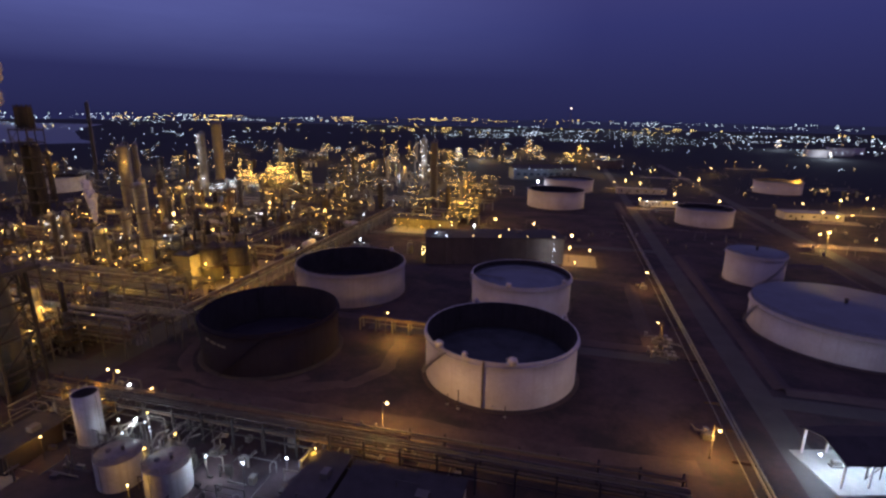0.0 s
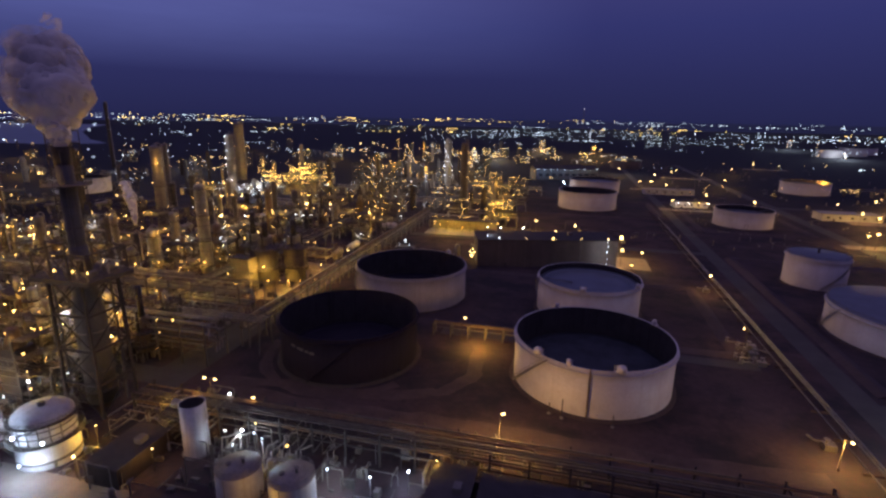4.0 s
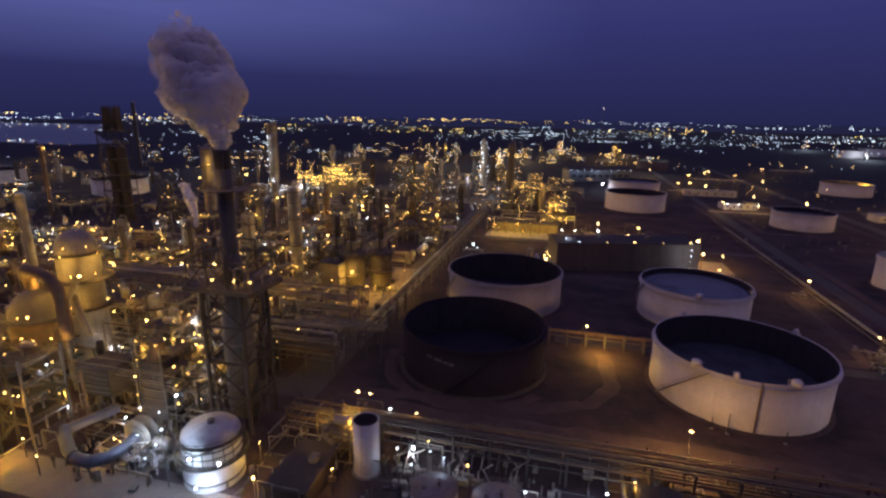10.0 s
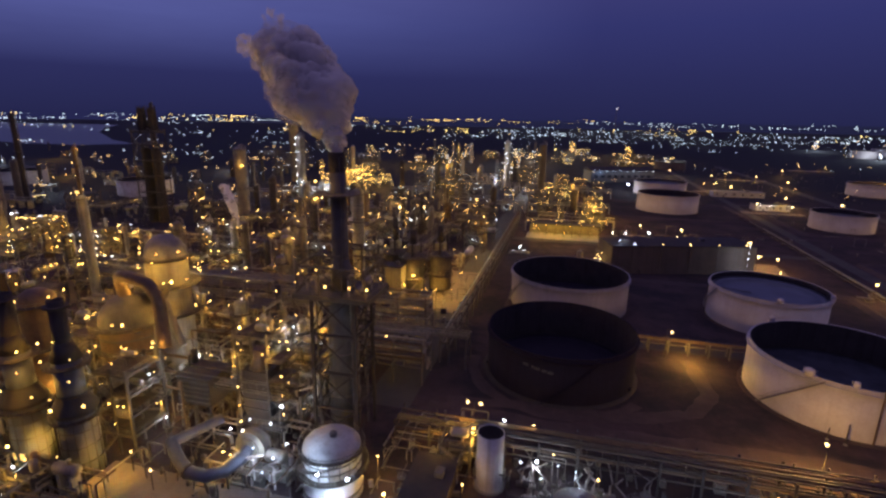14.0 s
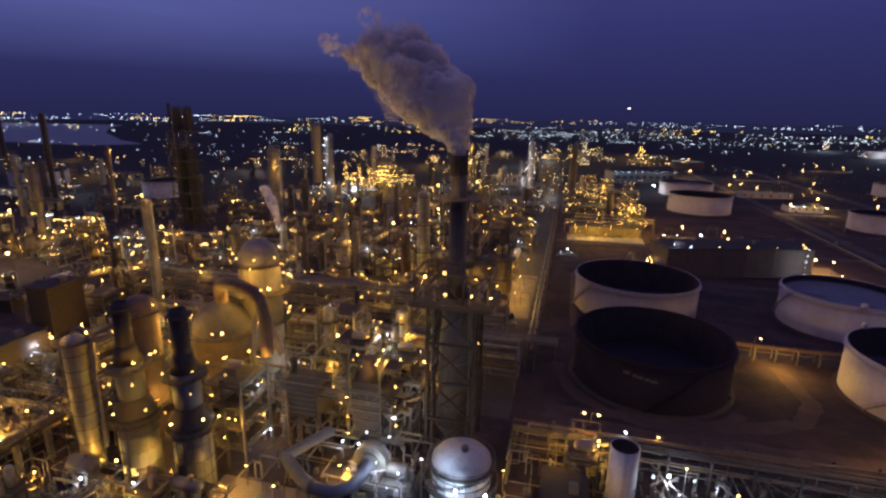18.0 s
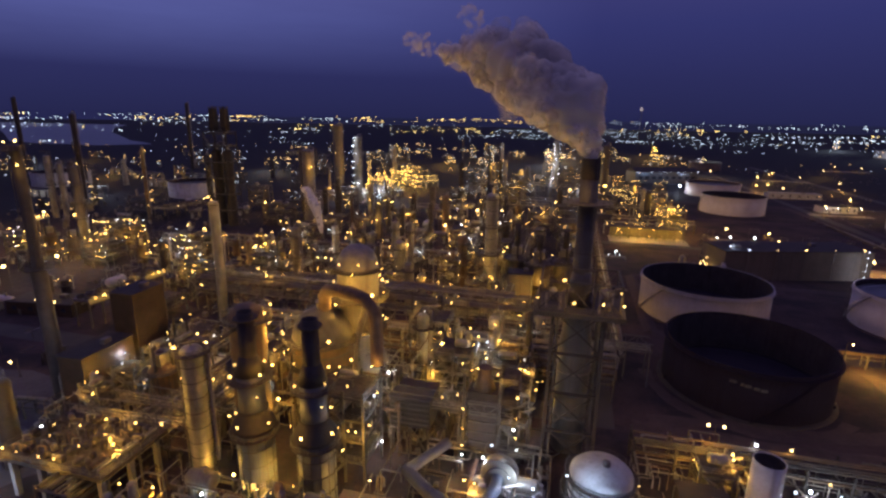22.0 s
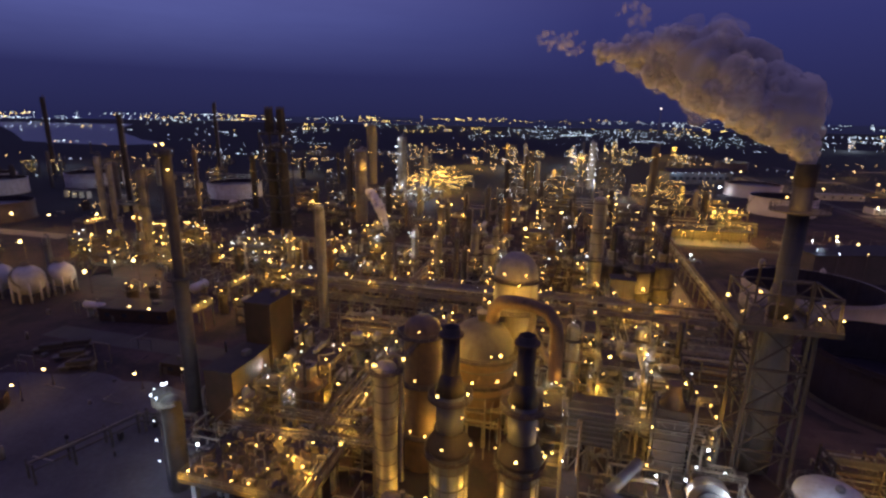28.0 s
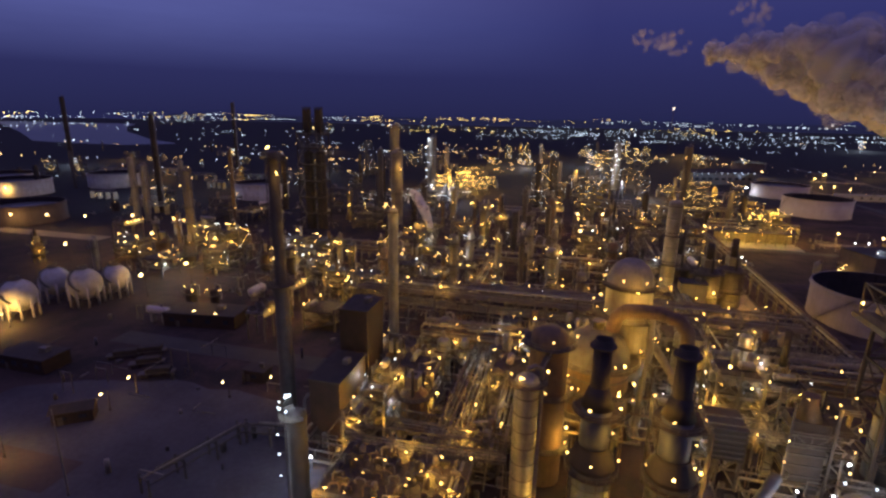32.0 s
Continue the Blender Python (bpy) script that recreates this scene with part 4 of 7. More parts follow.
for i in range(8):
    a = radians(-150 + i * 20)
    part("shell_rib", Geo().bar((5.45 * math.cos(a), 5.45 * math.sin(a), 5.6), (5.45 * math.cos(a), 5.45 * math.sin(a), 9.6), 0.14), M_STEEL, t)
for z in (6.9, 8.3):
    part("shell_ring", Geo().ring(0, 0, z, 5.33, 5.62, 0.16, 36), M_STEEL, t)
d = part("top_walk", Geo().ring(0, 0, 9.5, 5.36, 6.2, 0.12, 36), M_GRATING, t)
part("handrail", Geo().rail(ring_points(6.15, 9.6, 24), closed=True), M_STEEL, d)
part("dome_hatch", Geo().lathe(0.6, -0.4, ((0.7, 11.8), (0.7, 12.7), (0.4, 12.9)), 14), M_STEEL, t)
st = Geo()
for i in range(22):
    a = radians(-160 + i * 5.2)
    st.box(6.0 * math.cos(a), 6.0 * math.sin(a), 5.6 + i * 0.18, 0.9, 0.4, 0.06, math.degrees(a))
part("winding_stair", st, M_STEEL, t)
lamp(t, 0.4, -6.6, 8.3, 0.5, M_BULBHOTW)
lamp(t, 1.8, -7.4, 3.0, 0.4, M_BULBW)
glow(-125.6, 58.0, 8.6, 3000, BLUISH)
glow(-121.8, 58.4, 3.2, 4200, BLUISH)
glow(-128.5, 60.8, 14.2, 1300, BLUISH)
lamp(t, -5.9, -5.6, 12.6, 0.34, M_BULBW, watts=0)
part("lamp_post", Geo().box(-5.9, -5.6, 0, 0.14, 0.14, 12.4), M_STEEL, t)
lamp(t, 5.2, -4.8, 6.9, 0.34, M_BULBW, watts=300)
part("lower_band", Geo().ring(0, 0, 1.2, 5.58, 5.7, 0.5, 36), M_STEEL, t)

# ---- stack on its steel tower ----
t = thing("boiler_stack", "tall sooty boiler stack standing on a braced steel tower", "stack", -131.0, 84.5)
for u in (-4.7, 4.7):
    for v in (-4.6, 4.6):
        part("tower_leg", Geo().bar((u * 1.06, v * 1.06, 0), (u, v, 34), 0.6), M_SOOT, t)
for k in range(4):
    z0, z1 = 8.5 * k, 8.5 * (k + 1)
    for v in (-4.7, 4.7):
        part("tower_beam", Geo().bar((-4.8, v, z1 - 0.4), (4.8, v, z1 - 0.4), 0.4), M_SOOT, t)
        part("tower_brace", Geo().bar((-4.8, v, z0), (4.7, v, z1), 0.24), M_SOOT, t)
        part("tower_brace", Geo().bar((4.8, v, z0), (-4.7, v, z1), 0.24), M_SOOT, t)
    for u in (-4.8, 4.8):
        part("tower_beam", Geo().bar((u, -4.6, z1 - 0.4), (u, 4.6, z1 - 0.4), 0.4), M_SOOT, t)
        part("tower_brace", Geo().bar((u, -4.7, z0), (u, 4.6, z1), 0.24), M_SOOT, t)
for u, v in ((-3.8, -4.2), (3.9, -4.0), (4.1, 3.0)):
    part("down_pipe", Geo().tube([(u, v, 1.0), (u, v, 33.4)], 0.28, 8), M_DARKSTEEL, t)
part("flue_duct", Geo().lathe(0, 0, ((3.3, 2), (3.3, 24), (2.6, 30), (2.6, 34)), 24), M_FLUE, t, "wide grey flue duct")
d = part("platform", Geo().box(0, 0, 33.6, 16.4, 11.6, 0.4), M_DARKSTEEL, t)
part("handrail", Geo().rail([(-8.1, -5.7, 34), (8.1, -5.7, 34), (8.1, 5.7, 34), (-8.1, 5.7, 34)], closed=True), M_STEEL, d)
part("platform_edge", Geo().box(0, -5.9, 33.0, 16.4, 0.25, 1.0).box(0, 5.9, 33.0, 16.4, 0.25, 1.0).box(8.3, 0, 33.0, 0.25, 11.5, 1.0).box(-8.3, 0, 33.0, 0.25, 11.5, 1.0), M_DARKSTEEL, d)
for u in (-7.4, -2.5, 2.5, 7.4):
    for v in (-5.2, 5.2):
        part("frame_post", Geo().box(u, v, 34, 0.32, 0.32, 8.6 if abs(u) < 5 else 6.0), M_DARKSTEEL, t)
for v in (-5.2, 5.2):
    for z, w in ((39.8, 7.4), (42.4, 2.5)):
        part("frame_beam", Geo().bar((-w, v, z), (w, v, z), 0.34), M_DARKSTEEL, t)
    for a, b in ((-7.4, -2.5), (-2.5, 2.5), (2.5, 7.4)):
        part("frame_brace", Geo().bar((a, v, 34.3), (b, v, 39.6), 0.2), M_DARKSTEEL, t)
        part("frame_brace", Geo().bar((b, v, 34.3), (a, v, 39.6), 0.2), M_DARKSTEEL, t)
for u in (-7.4, 7.4):
    part("frame_beam", Geo().bar((u, -5.2, 39.8), (u, 5.2, 39.8), 0.34), M_DARKSTEEL, t)
    part("frame_brace", Geo().bar((u, -5.2, 34.3), (u, 5.2, 39.6), 0.2), M_DARKSTEEL, t)
for u, v, l, rr in ((-5.0, 2.0, 3.4, 0.7), (5.2, -2.6, 3.0, 0.6), (4.8, 3.0, 3.6, 0.8)):
    part("drum", Geo().drum(u, v, 34.4 + rr, rr, l, 90), M_VESSEL, t)
for u, v, h in ((-3.6, -4.2, 3.4), (-6.2, -3.2, 2.6), (3.6, -4.4, 4.2), (6.4, 1.0, 3.0)):
    part("riser", Geo().tube([(u, v, 34), (u, v, 34 + h), (u + 0.5, v, 34.4 + h), (u + 2.4, v, 34.4 + h)], 0.22, 8), M_PIPE, t)
part("stack_base", Geo().lathe(0, 0, ((2.1, 34), (2.1, 38.5), (1.75, 40.5)), 24), M_FLUE, t)
part("stack_shell", Geo().lathe(0, 0, ((1.72, 40), (1.64, 62.3), (1.48, 62.3), (1.48, 59.0)), 28, False), M_FLUE, t)
for z in (44.5, 49.2):
    part("stack_band", Geo().ring(0, 0, z, 1.6, 1.82, 0.25), M_DARKSTEEL, t)
part("stack_ladder", Geo().rail([(1.2, -1.5, 40.5), (1.6, -1.2, 40.5)], h=21.0), M_STEEL, t)
part("stack_throat", Geo().lathe(0, 0, ((1.47, 62.2), (1.47, 58), (0.01, 58)), 24, False), M_SOOT, t)
part("stack_cap", Geo().lathe(0, 0, ((1.74, 58.5), (1.74, 62.2), (1.66, 62.4)), 28, False), M_SOOT, t)
d = part("ring_deck", Geo().ring(0, 0, 54.0, 1.6, 4.7, 0.25, 32), M_DARKSTEEL, t)
part("ring_rail", Geo().rail(ring_points(4.6, 54.2, 20), closed=True), M_DARKSTEEL, d)
for u, v, z in ((-3.4, -3.0, 56.8), (3.0, 3.4, 57.0), (7.9, -5.4, 36.2), (8.0, 2.0, 36.2), (-1.0, -5.5, 36.0), (-7.8, -5.0, 36.2), (-3.0, 1.8, 38.0), (4.2, -5.5, 36.2), (-7.8, 4.0, 36.2)):
    lamp(t, u, v, z, 0.36, watts=120)
glow(-133.6, 79.6, 56.6, 620)
glow(-133.5, 76.4, 36.6, 160)
glow(-123.0, 78.4, 36.6, 160)
for i in range(4):
    part("duct_stiffener", Geo().ring(0, 0, 5 + i * 5, 3.25, 3.55, 0.3, 24), M_STEEL, t)

# ---- catalyst cracker vessels ----
t = thing("cracking_vessel", "broad rust-brown cracking vessel with a rounded dark head", "vessel", -186.6, 84.0)
for i in range(10):
    a = radians(i * 36)
    part("leg", Geo().lathe(6.2 * math.cos(a), 6.2 * math.sin(a), ((0.45, 0), (0.45, 6)), 8), M_CONCRETE, t)
part("shell", Geo().lathe(0, 0, ((0.5, 2.0), (4.0, 4.0), (7.0, 7.5), (7.0, 20.6)), 40, False), M_RUST, t)
part("head", Geo().lathe(0, 0, ((7.02, 20.5), (6.75, 22.3), (5.9, 24.2), (4.4, 25.8), (2.4, 26.9), (0.01, 27.3)), 40, False), M_FLUE, t, "sooty rounded head")
for z in (11.8, 17.6):
    part("band", Geo().ring(0, 0, z, 6.95, 7.14, 0.35, 40), M_DARKSTEEL, t)
part("head_nozzle", Geo().lathe(0, 0, ((1.1, 26.6), (1.1, 28.6), (1.4, 28.6), (1.4, 28.9)), 16), M_PIPE, t)
for z, r0, r1 in ((9.5, 7.0, 8.6), (14.5, 7.0, 8.4), (20.6, 7.0, 9.0)):
    d = part("deck", Geo().ring(0, 0, z, r0, r1, 0.15, 36), M_GRATING, t)
    part("handrail", Geo().rail(ring_points(r1 - 0.1, z + 0.1, 26), closed=True), M_STEEL, d)
RD = random.Random(12)
for z, r1, n in ((9.5, 8.5, 4), (14.5, 8.3, 6), (20.6, 8.9, 9)):
    for i in range(n):
        a = radians(360 / n * i + RD.uniform(-18, 18))
        lamp(t, r1 * math.cos(a), r1 * math.sin(a), z + 2.1, 0.33)

t = thing("regenerator", "yellow-lit grey vessel with a dull dome and lit decks", "vessel", -180.5, 90.5)
for i in range(8):
    a = radians(i * 45)
    part("leg", Geo().lathe(4.4 * math.cos(a), 4.4 * math.sin(a), ((0.5, 0), (0.5, 8)), 8), M_CONCRETE, t)
part("upper_vessel", Geo().lathe(0, 0, ((1.0, 5.0), (4.8, 9.0), (4.8, 35.6)), 36, False), M_VESSEL, t)
part("dome", Geo().lathe(0, 0, ((4.85, 35.5), (4.5, 37.6), (3.5, 39.4), (1.9, 40.6), (0.01, 41.0)), 36, False), M_VESSEL, t, "dull grey domed top")
part("dome_skirt", Geo().ring(0, 0, 35.2, 4.75, 5.02, 0.5, 36), M_DARKSTEEL, t)
for a in (200, 250, 295, 340):
    lamp(t, 5.9 * math.cos(radians(a)), 5.9 * math.sin(radians(a)), 37.4, 0.33, watts=0)
# two lights away from any bulb, added to brighten the dome
glow(-185.5, 81.5, 39.5, 700)
glow(-176.5, 81.5, 39.5, 700)
for z, r0, r1 in ((21.0, 4.8, 6.6), (28.6, 4.8, 7.4), (35.0, 4.8, 5.8)):
    d = part("deck", Geo().ring(0, 0, z, r0, r1, 0.15, 36), M_GRATING, t)
    part("handrail", Geo().rail(ring_points(r1 - 0.1, z + 0.1, 26), closed=True), M_STEEL, d)
for z, r1, n in ((21.0, 6.5, 5), (28.6, 7.3, 12), (33.0, 5.6, 4)):
    for i in range(n):
        a = radians(360 / n * i + RD.uniform(-18, 18))
        lamp(t, r1 * math.cos(a), r1 * math.sin(a), z + 2.1, 0.33)
pts = [(-3.6, -9.6, 28.6), (-3.2, -10.6, 31.6), (-1.6, -12.0, 33.6), (1.0, -13.2, 34.3), (4.4, -13.6, 34.2), (7.4, -13.6, 33.2), (9.2, -13.6, 31.0), (9.8, -13.6, 28), (9.8, -13.6, 19)]
part("overhead_duct", Geo().tube(pts, 1.35, 16), M_RUST, t, "wide bent overhead duct")
part("feed_riser", Geo().tube([(3, -8.5, 4), (3, -9.3, 16), (4, -9.0, 24), (4.4, -4.6, 30)], 0.7, 12), M_PIPE, t)
part("slanted_pipe", Geo().tube([(4.0, -6, 26), (10.5, -9.0, 17)], 0.8, 12), M_VESSEL, t)
glow(-174.5, 79.0, 31.0, 1700)
glow(-183.5, 72.5, 30.5, 1300)
glow(-192, 72.5, 25.6, 1700)
glow(-178, 73.5, 17.5, 900)

t = thing("reactor_vessel", "tall rust-brown reactor vessel beside the cracker", "vessel", -196.0, 70.0)
part("shell", Geo().lathe(0, 0, ((3.6, 0), (3.6, 29.5), (3.2, 31.0), (1.8, 32.0), (0.01, 32.2)), 30, False), M_RUST, t)
for z in (8.0, 19.0, 29.0):
    d = part("deck", Geo().ring(0, 0, z, 3.6, 5.0, 0.14, 26), M_GRATING, t)
    part("handrail", Geo().rail(ring_points(4.9, z + 0.1, 18), closed=True), M_STEEL, d)
    for a in (250, 320, 20):
        lamp(t, 4.9 * math.cos(radians(a + z)), 4.9 * math.sin(radians(a + z)), z + 2.1, 0.3)
glow(-191.2, 66.4, 10.2, 2200)


def heater_stack(x, y, label):
    """Round heater casing that steps in to a dark stack, with ring decks."""
    t = thing("heater_stack", label, "stack", x, y, 0, 0, "heater stacks")
    part("casing", Geo().lathe(0, 0, ((3.4, 0), (3.4, 13.4), (2.7, 14.4)), 28), M_DUCT, t)
    ribs = Geo()
    for i in range(14):
        a = 360 / 14 * i
        ribs.box(3.42 * math.cos(radians(a)), 3.42 * math.sin(radians(a)), 0, 0.16, 0.14, 13.4, a)
    for z in (3.3, 6.7, 10.0):
        ribs.ring(0, 0, z, 3.38, 3.52, 0.16, 28)
    part("casing_ribs", ribs, M_DARKSTEEL, t)
    part("upper_casing", Geo().lathe(0, 0, ((2.4, 14.0), (2.4, 24.4)), 28), M_DUCT, t)
    part("collar", Geo().lathe(0, 0, ((3.42, 13.0), (3.95, 13.9), (3.9, 14.3), (2.42, 17.2)), 28, False), M_SOOT, t, "sooty flared collar")
    part("cone", Geo().lathe(0, 0, ((2.6, 24.3), (1.55, 27.8)), 28), M_SOOT, t)
    part("band", Geo().ring(0, 0, 17.0, 2.5, 2.72, 0.4, 28), M_SOOT, t)
    part("stack_pipe", Geo().lathe(0, 0, ((1.5, 27.6), (1.4, 36.0), (1.2, 36.0), (1.2, 33.0)), 24, False), M_SOOT, t)
    part("stack_cap", Geo().ring(0, 0, 34.6, 1.4, 2.1, 0.3, 24), M_SOOT, t)
    for z, r0, r1 in ((12.4, 3.4, 4.5), (23.2, 2.4, 3.9)):
        d = part("deck", Geo().ring(0, 0, z, r0, r1, 0.18, 30), M_GRATING, t)
        part("handrail", Geo().rail(ring_points(r1 - 0.1, z + 0.1, 18), closed=True), M_STEEL, d)
    for a, z, rr in ((250, 25.2, 3.9), (330, 25.4, 3.9), (30, 25.3, 3.9), (265, 15.7, 4.3), (200, 15.7, 4.3), (340, 15.7, 4.3), (300, 3.0, 4.2), (215, 4.0, 4.4), (320, 21.0, 3.4)):
        lamp(t, rr * math.cos(radians(a)), rr * math.sin(radians(a)), z, 0.3, watts=0)
    for a in (-72, -108):
        part("sight_port", Geo().box(3.46 * math.cos(radians(a)), 3.46 * math.sin(radians(a)), 2.2, 0.12, 0.8, 1.5, a), M_BULBDIM, t, "glowing burner sight port")
    part("burner_door", Geo().box(2.4, -2.6, 1.0, 0.3, 1.3, 2.2, -47), M_DARKSTEEL, t)
    part("ladder", Geo().rail([(-3.6, -0.3, 0.1), (-3.6, 0.3, 0.1)], h=13.4), M_STEEL, t)
    return t


heater_stack(-187.6, 58.2, "heater stack with a sooty top beside the reactor")
heater_stack(-175.3, 58.4, "heater stack with a sooty top near the bent duct")
glow(-181.5, 57.5, 4.0, 3400)
glow(-168.5, 57.0, 3.0, 2200)
glow(-194.0, 55.0, 4.0, 3000)
glow(-181.0, 46.0, 5.0, 1200)
glow(-181.5, 53.5, 19.0, 2200)
glow(-181.5, 56.0, 26.0, 1700)

t = column(-199.0, 57.5, 2.05, 28.4, "silvery ringed column with a lit top deck", decks=(27.2,), mat=M_CLAD, rings=3.1, lamps=5, rnd=random.Random(3))
part("walkway", Geo().bar((1.4, 2.0, 27.2), (3.4, 9.6, 28.6), 1.2, 0.15), M_GRATING, t, "grated walkway to the reactor")
part("walkway_rail", Geo().rail([(2.0, 1.8, 27.3), (4.0, 9.4, 28.7)]), M_STEEL, t)
t = column(-254.0, 73.8, 1.2, 62.0, "very tall slender dark column with a ring deck", decks=(60.5,), mat=M_DARKSTEEL, lamps=2, rnd=random.Random(8), bulb=0.36, pipe=False)
d = part("ring_deck", Geo().ring(0, 0, 33.2, 1.2, 3.0, 0.2, 28), M_GRATING, t)
part("ring_rail", Geo().rail(ring_points(2.9, 33.4, 18), closed=True), M_DARKSTEEL, d)
part("skirt", Geo().lathe(0, 0, ((1.75, 0), (1.65, 32.4), (1.24, 33.4)), 24, False), M_DARKSTEEL, t)
lamp(t, 1.6, -1.4, 57.6, 0.36, watts=300)
column(-238.2, 51.0, 1.75, 19.2, "stout column whose head deck is lit cold white", decks=(18.4,), mat=M_DARKSTEEL, lamps=6, cold=True, rnd=random.Random(4), pipe=False)
glow(-238.2, 47.2, 21.2, 420, COLD)
for z in (6.0, 10.5, 14.5):
    t = thing("side_lamp", "cold white lamp on a bracket of the stout column", "lamp", -241.2, 49.6, 0, 0, "side lamps")
    part("bracket", Geo().bar((1.6, 0.6, z + 0.3), (0, 0, z + 0.3), 0.1), M_STEEL, t)
    lamp(t, 0, 0, z, 0.28, M_BULBW, watts=260)
glow(-233.8, 46.6, 9.6, 260)
column(-160.0, 160.0, 2.2, 44.0, "tall pale banded column", decks=(12, 22, 32, 42), mat=M_CLAD, rings=5.0, rnd=random.Random(6))
column(-247.4, 127.4, 1.55, 41.6, "tall pale column with a lit head", decks=(40.4,), mat=M_CLAD, rnd=random.Random(7), lamps=4, pipe=False)
column(-304.7, 294.0, 3.6, 48.0, "tall thick pale column", decks=(20, 34, 46), mat=M_VESSEL, rnd=random.Random(9), bulb=0.45)
column(-374.0, 485.0, 5.0, 61.0, "very tall dark coke drum tower", decks=(30, 58), mat=M_DARKSTEEL, rnd=random.Random(10), bulb=0.6)
column(-375.9, 188.2, 1.7, 42.7, "pale column with lamps down its side", decks=(8, 16, 24, 33, 42), mat=M_VESSEL, rnd=random.Random(11), bulb=0.4)
column(-466.7, 246.0, 1.7, 41.5, "pale slim column, one of a pair", decks=(22, 43), mat=M_CLAD, rnd=random.Random(12), lamps=0)
column(-462.0, 249.5, 1.5, 36.5, "pale slim column, one of a pair", decks=(22,), mat=M_CLAD, rnd=random.Random(13), lamps=0)
column(-303.0, 372.0, 3.0, 54.0, "slim column strung with cold white lamps", decks=tuple(range(14, 54, 6)), mat=M_CLAD, rnd=random.Random(14), lamps=2, bulb=0.55, cold=True)
column(-150.0, 525.0, 3.2, 48.0, "column strung with lamps from foot to head", decks=tuple(range(8, 48, 5)), mat=M_CLAD, rnd=random.Random(15), lamps=2, bulb=0.6, cold=True)
column(-108.0, 406.0, 2.8, 51.0, "tall dark column beside the rack", decks=(24, 40), mat=M_DARKSTEEL, rnd=random.Random(16), bulb=0.5)
column(-477.0, 277.3, 1.6, 68.0, "tall thin dark stack", decks=(40,), mat=M_SOOT, rnd=random.Random(17), lamps=0)
column(-740.8, 434.5, 2.0, 84.0, "very tall thin dark flare stack", decks=(50,), mat=M_SOOT, rnd=random.Random(18), lamps=0)
column(-602.7, 538.0, 1.8, 82.0, "very tall slim dark stack near the river", decks=(60,), mat=M_SOOT, rnd=random.Random(25), lamps=0)
column(-330.0, 330.0, 2.0, 46.0, "dark slender column", decks=(30,), mat=M_DARKSTEEL, rnd=random.Random(19), lamps=1, bulb=0.45)
steel_structure(-347.0, 263.0, 15, 11, (10, 20, 30, 40, 50, 58), "huge dark coker derrick frame", seed=21, lamps=0, nx=3, mat=M_SOOT)
for x in (-350.4, -342.6):
    t = thing("drill_derrick", "dark lattice drilling derrick on top of the coker frame", "derrick", x, 263.0, 58.4, group="coker derricks")
    for u, v in ((-1.9, -1.9), (1.9, -1.9), (1.9, 1.9), (-1.9, 1.9)):
        part("leg", Geo().bar((u, v, 0), (u * 0.8, v * 0.8, 15.4), 0.4), M_SOOT, t)
    for i in range(5):
        a, b = 1.9 - 0.076 * i, 1.9 - 0.076 * (i + 1)
        for sx in (-1, 1):
            part("brace", Geo().bar((-a, sx * a, i * 3.1), (b, sx * b, i * 3.1 + 3.1), 0.3), M_SOOT, t)
            part("brace", Geo().bar((sx * a, -a, i * 3.1), (sx * b, b, i * 3.1 + 3.1), 0.3), M_SOOT, t)
    part("cladding", Geo().box(0, 0, 0.2, 3.2, 3.2, 13.6), M_SOOT, t)
for x in (-350.4, -342.6):
    column(x, 263.0, 3.0, 48.0, "huge sooty coke drum inside the derrick", decks=(), mat=M_SOOT, rnd=random.Random(22), lamps=0, ladder=False)
t = thing("radio_mast", "thin lattice radio mast with a lamp on top", "mast", -2.3, 1118)
g = Geo()
for i in range(3):
    a = radians(i * 120)
    g.bar((2.2 * math.cos(a), 2.2 * math.sin(a), 0), (0.3 * math.cos(a), 0.3 * math.sin(a), 92), 0.3)
for k in range(22):
    rr = 2.2 - 1.9 * k / 22
    for i in range(3):
        a, b = radians(i * 120), radians(i * 120 + 120)
        g.bar((rr * math.cos(a), rr * math.sin(a), k * 4.15), (rr * math.cos(b), rr * math.sin(b), k * 4.15 + 4), 0.14)
part("lattice", g, M_DARKSTEEL, t)
part("warning_lamp", bulb_mesh(0.8, M_LAMPRED), None, t).location = (0, 0, 93.5)

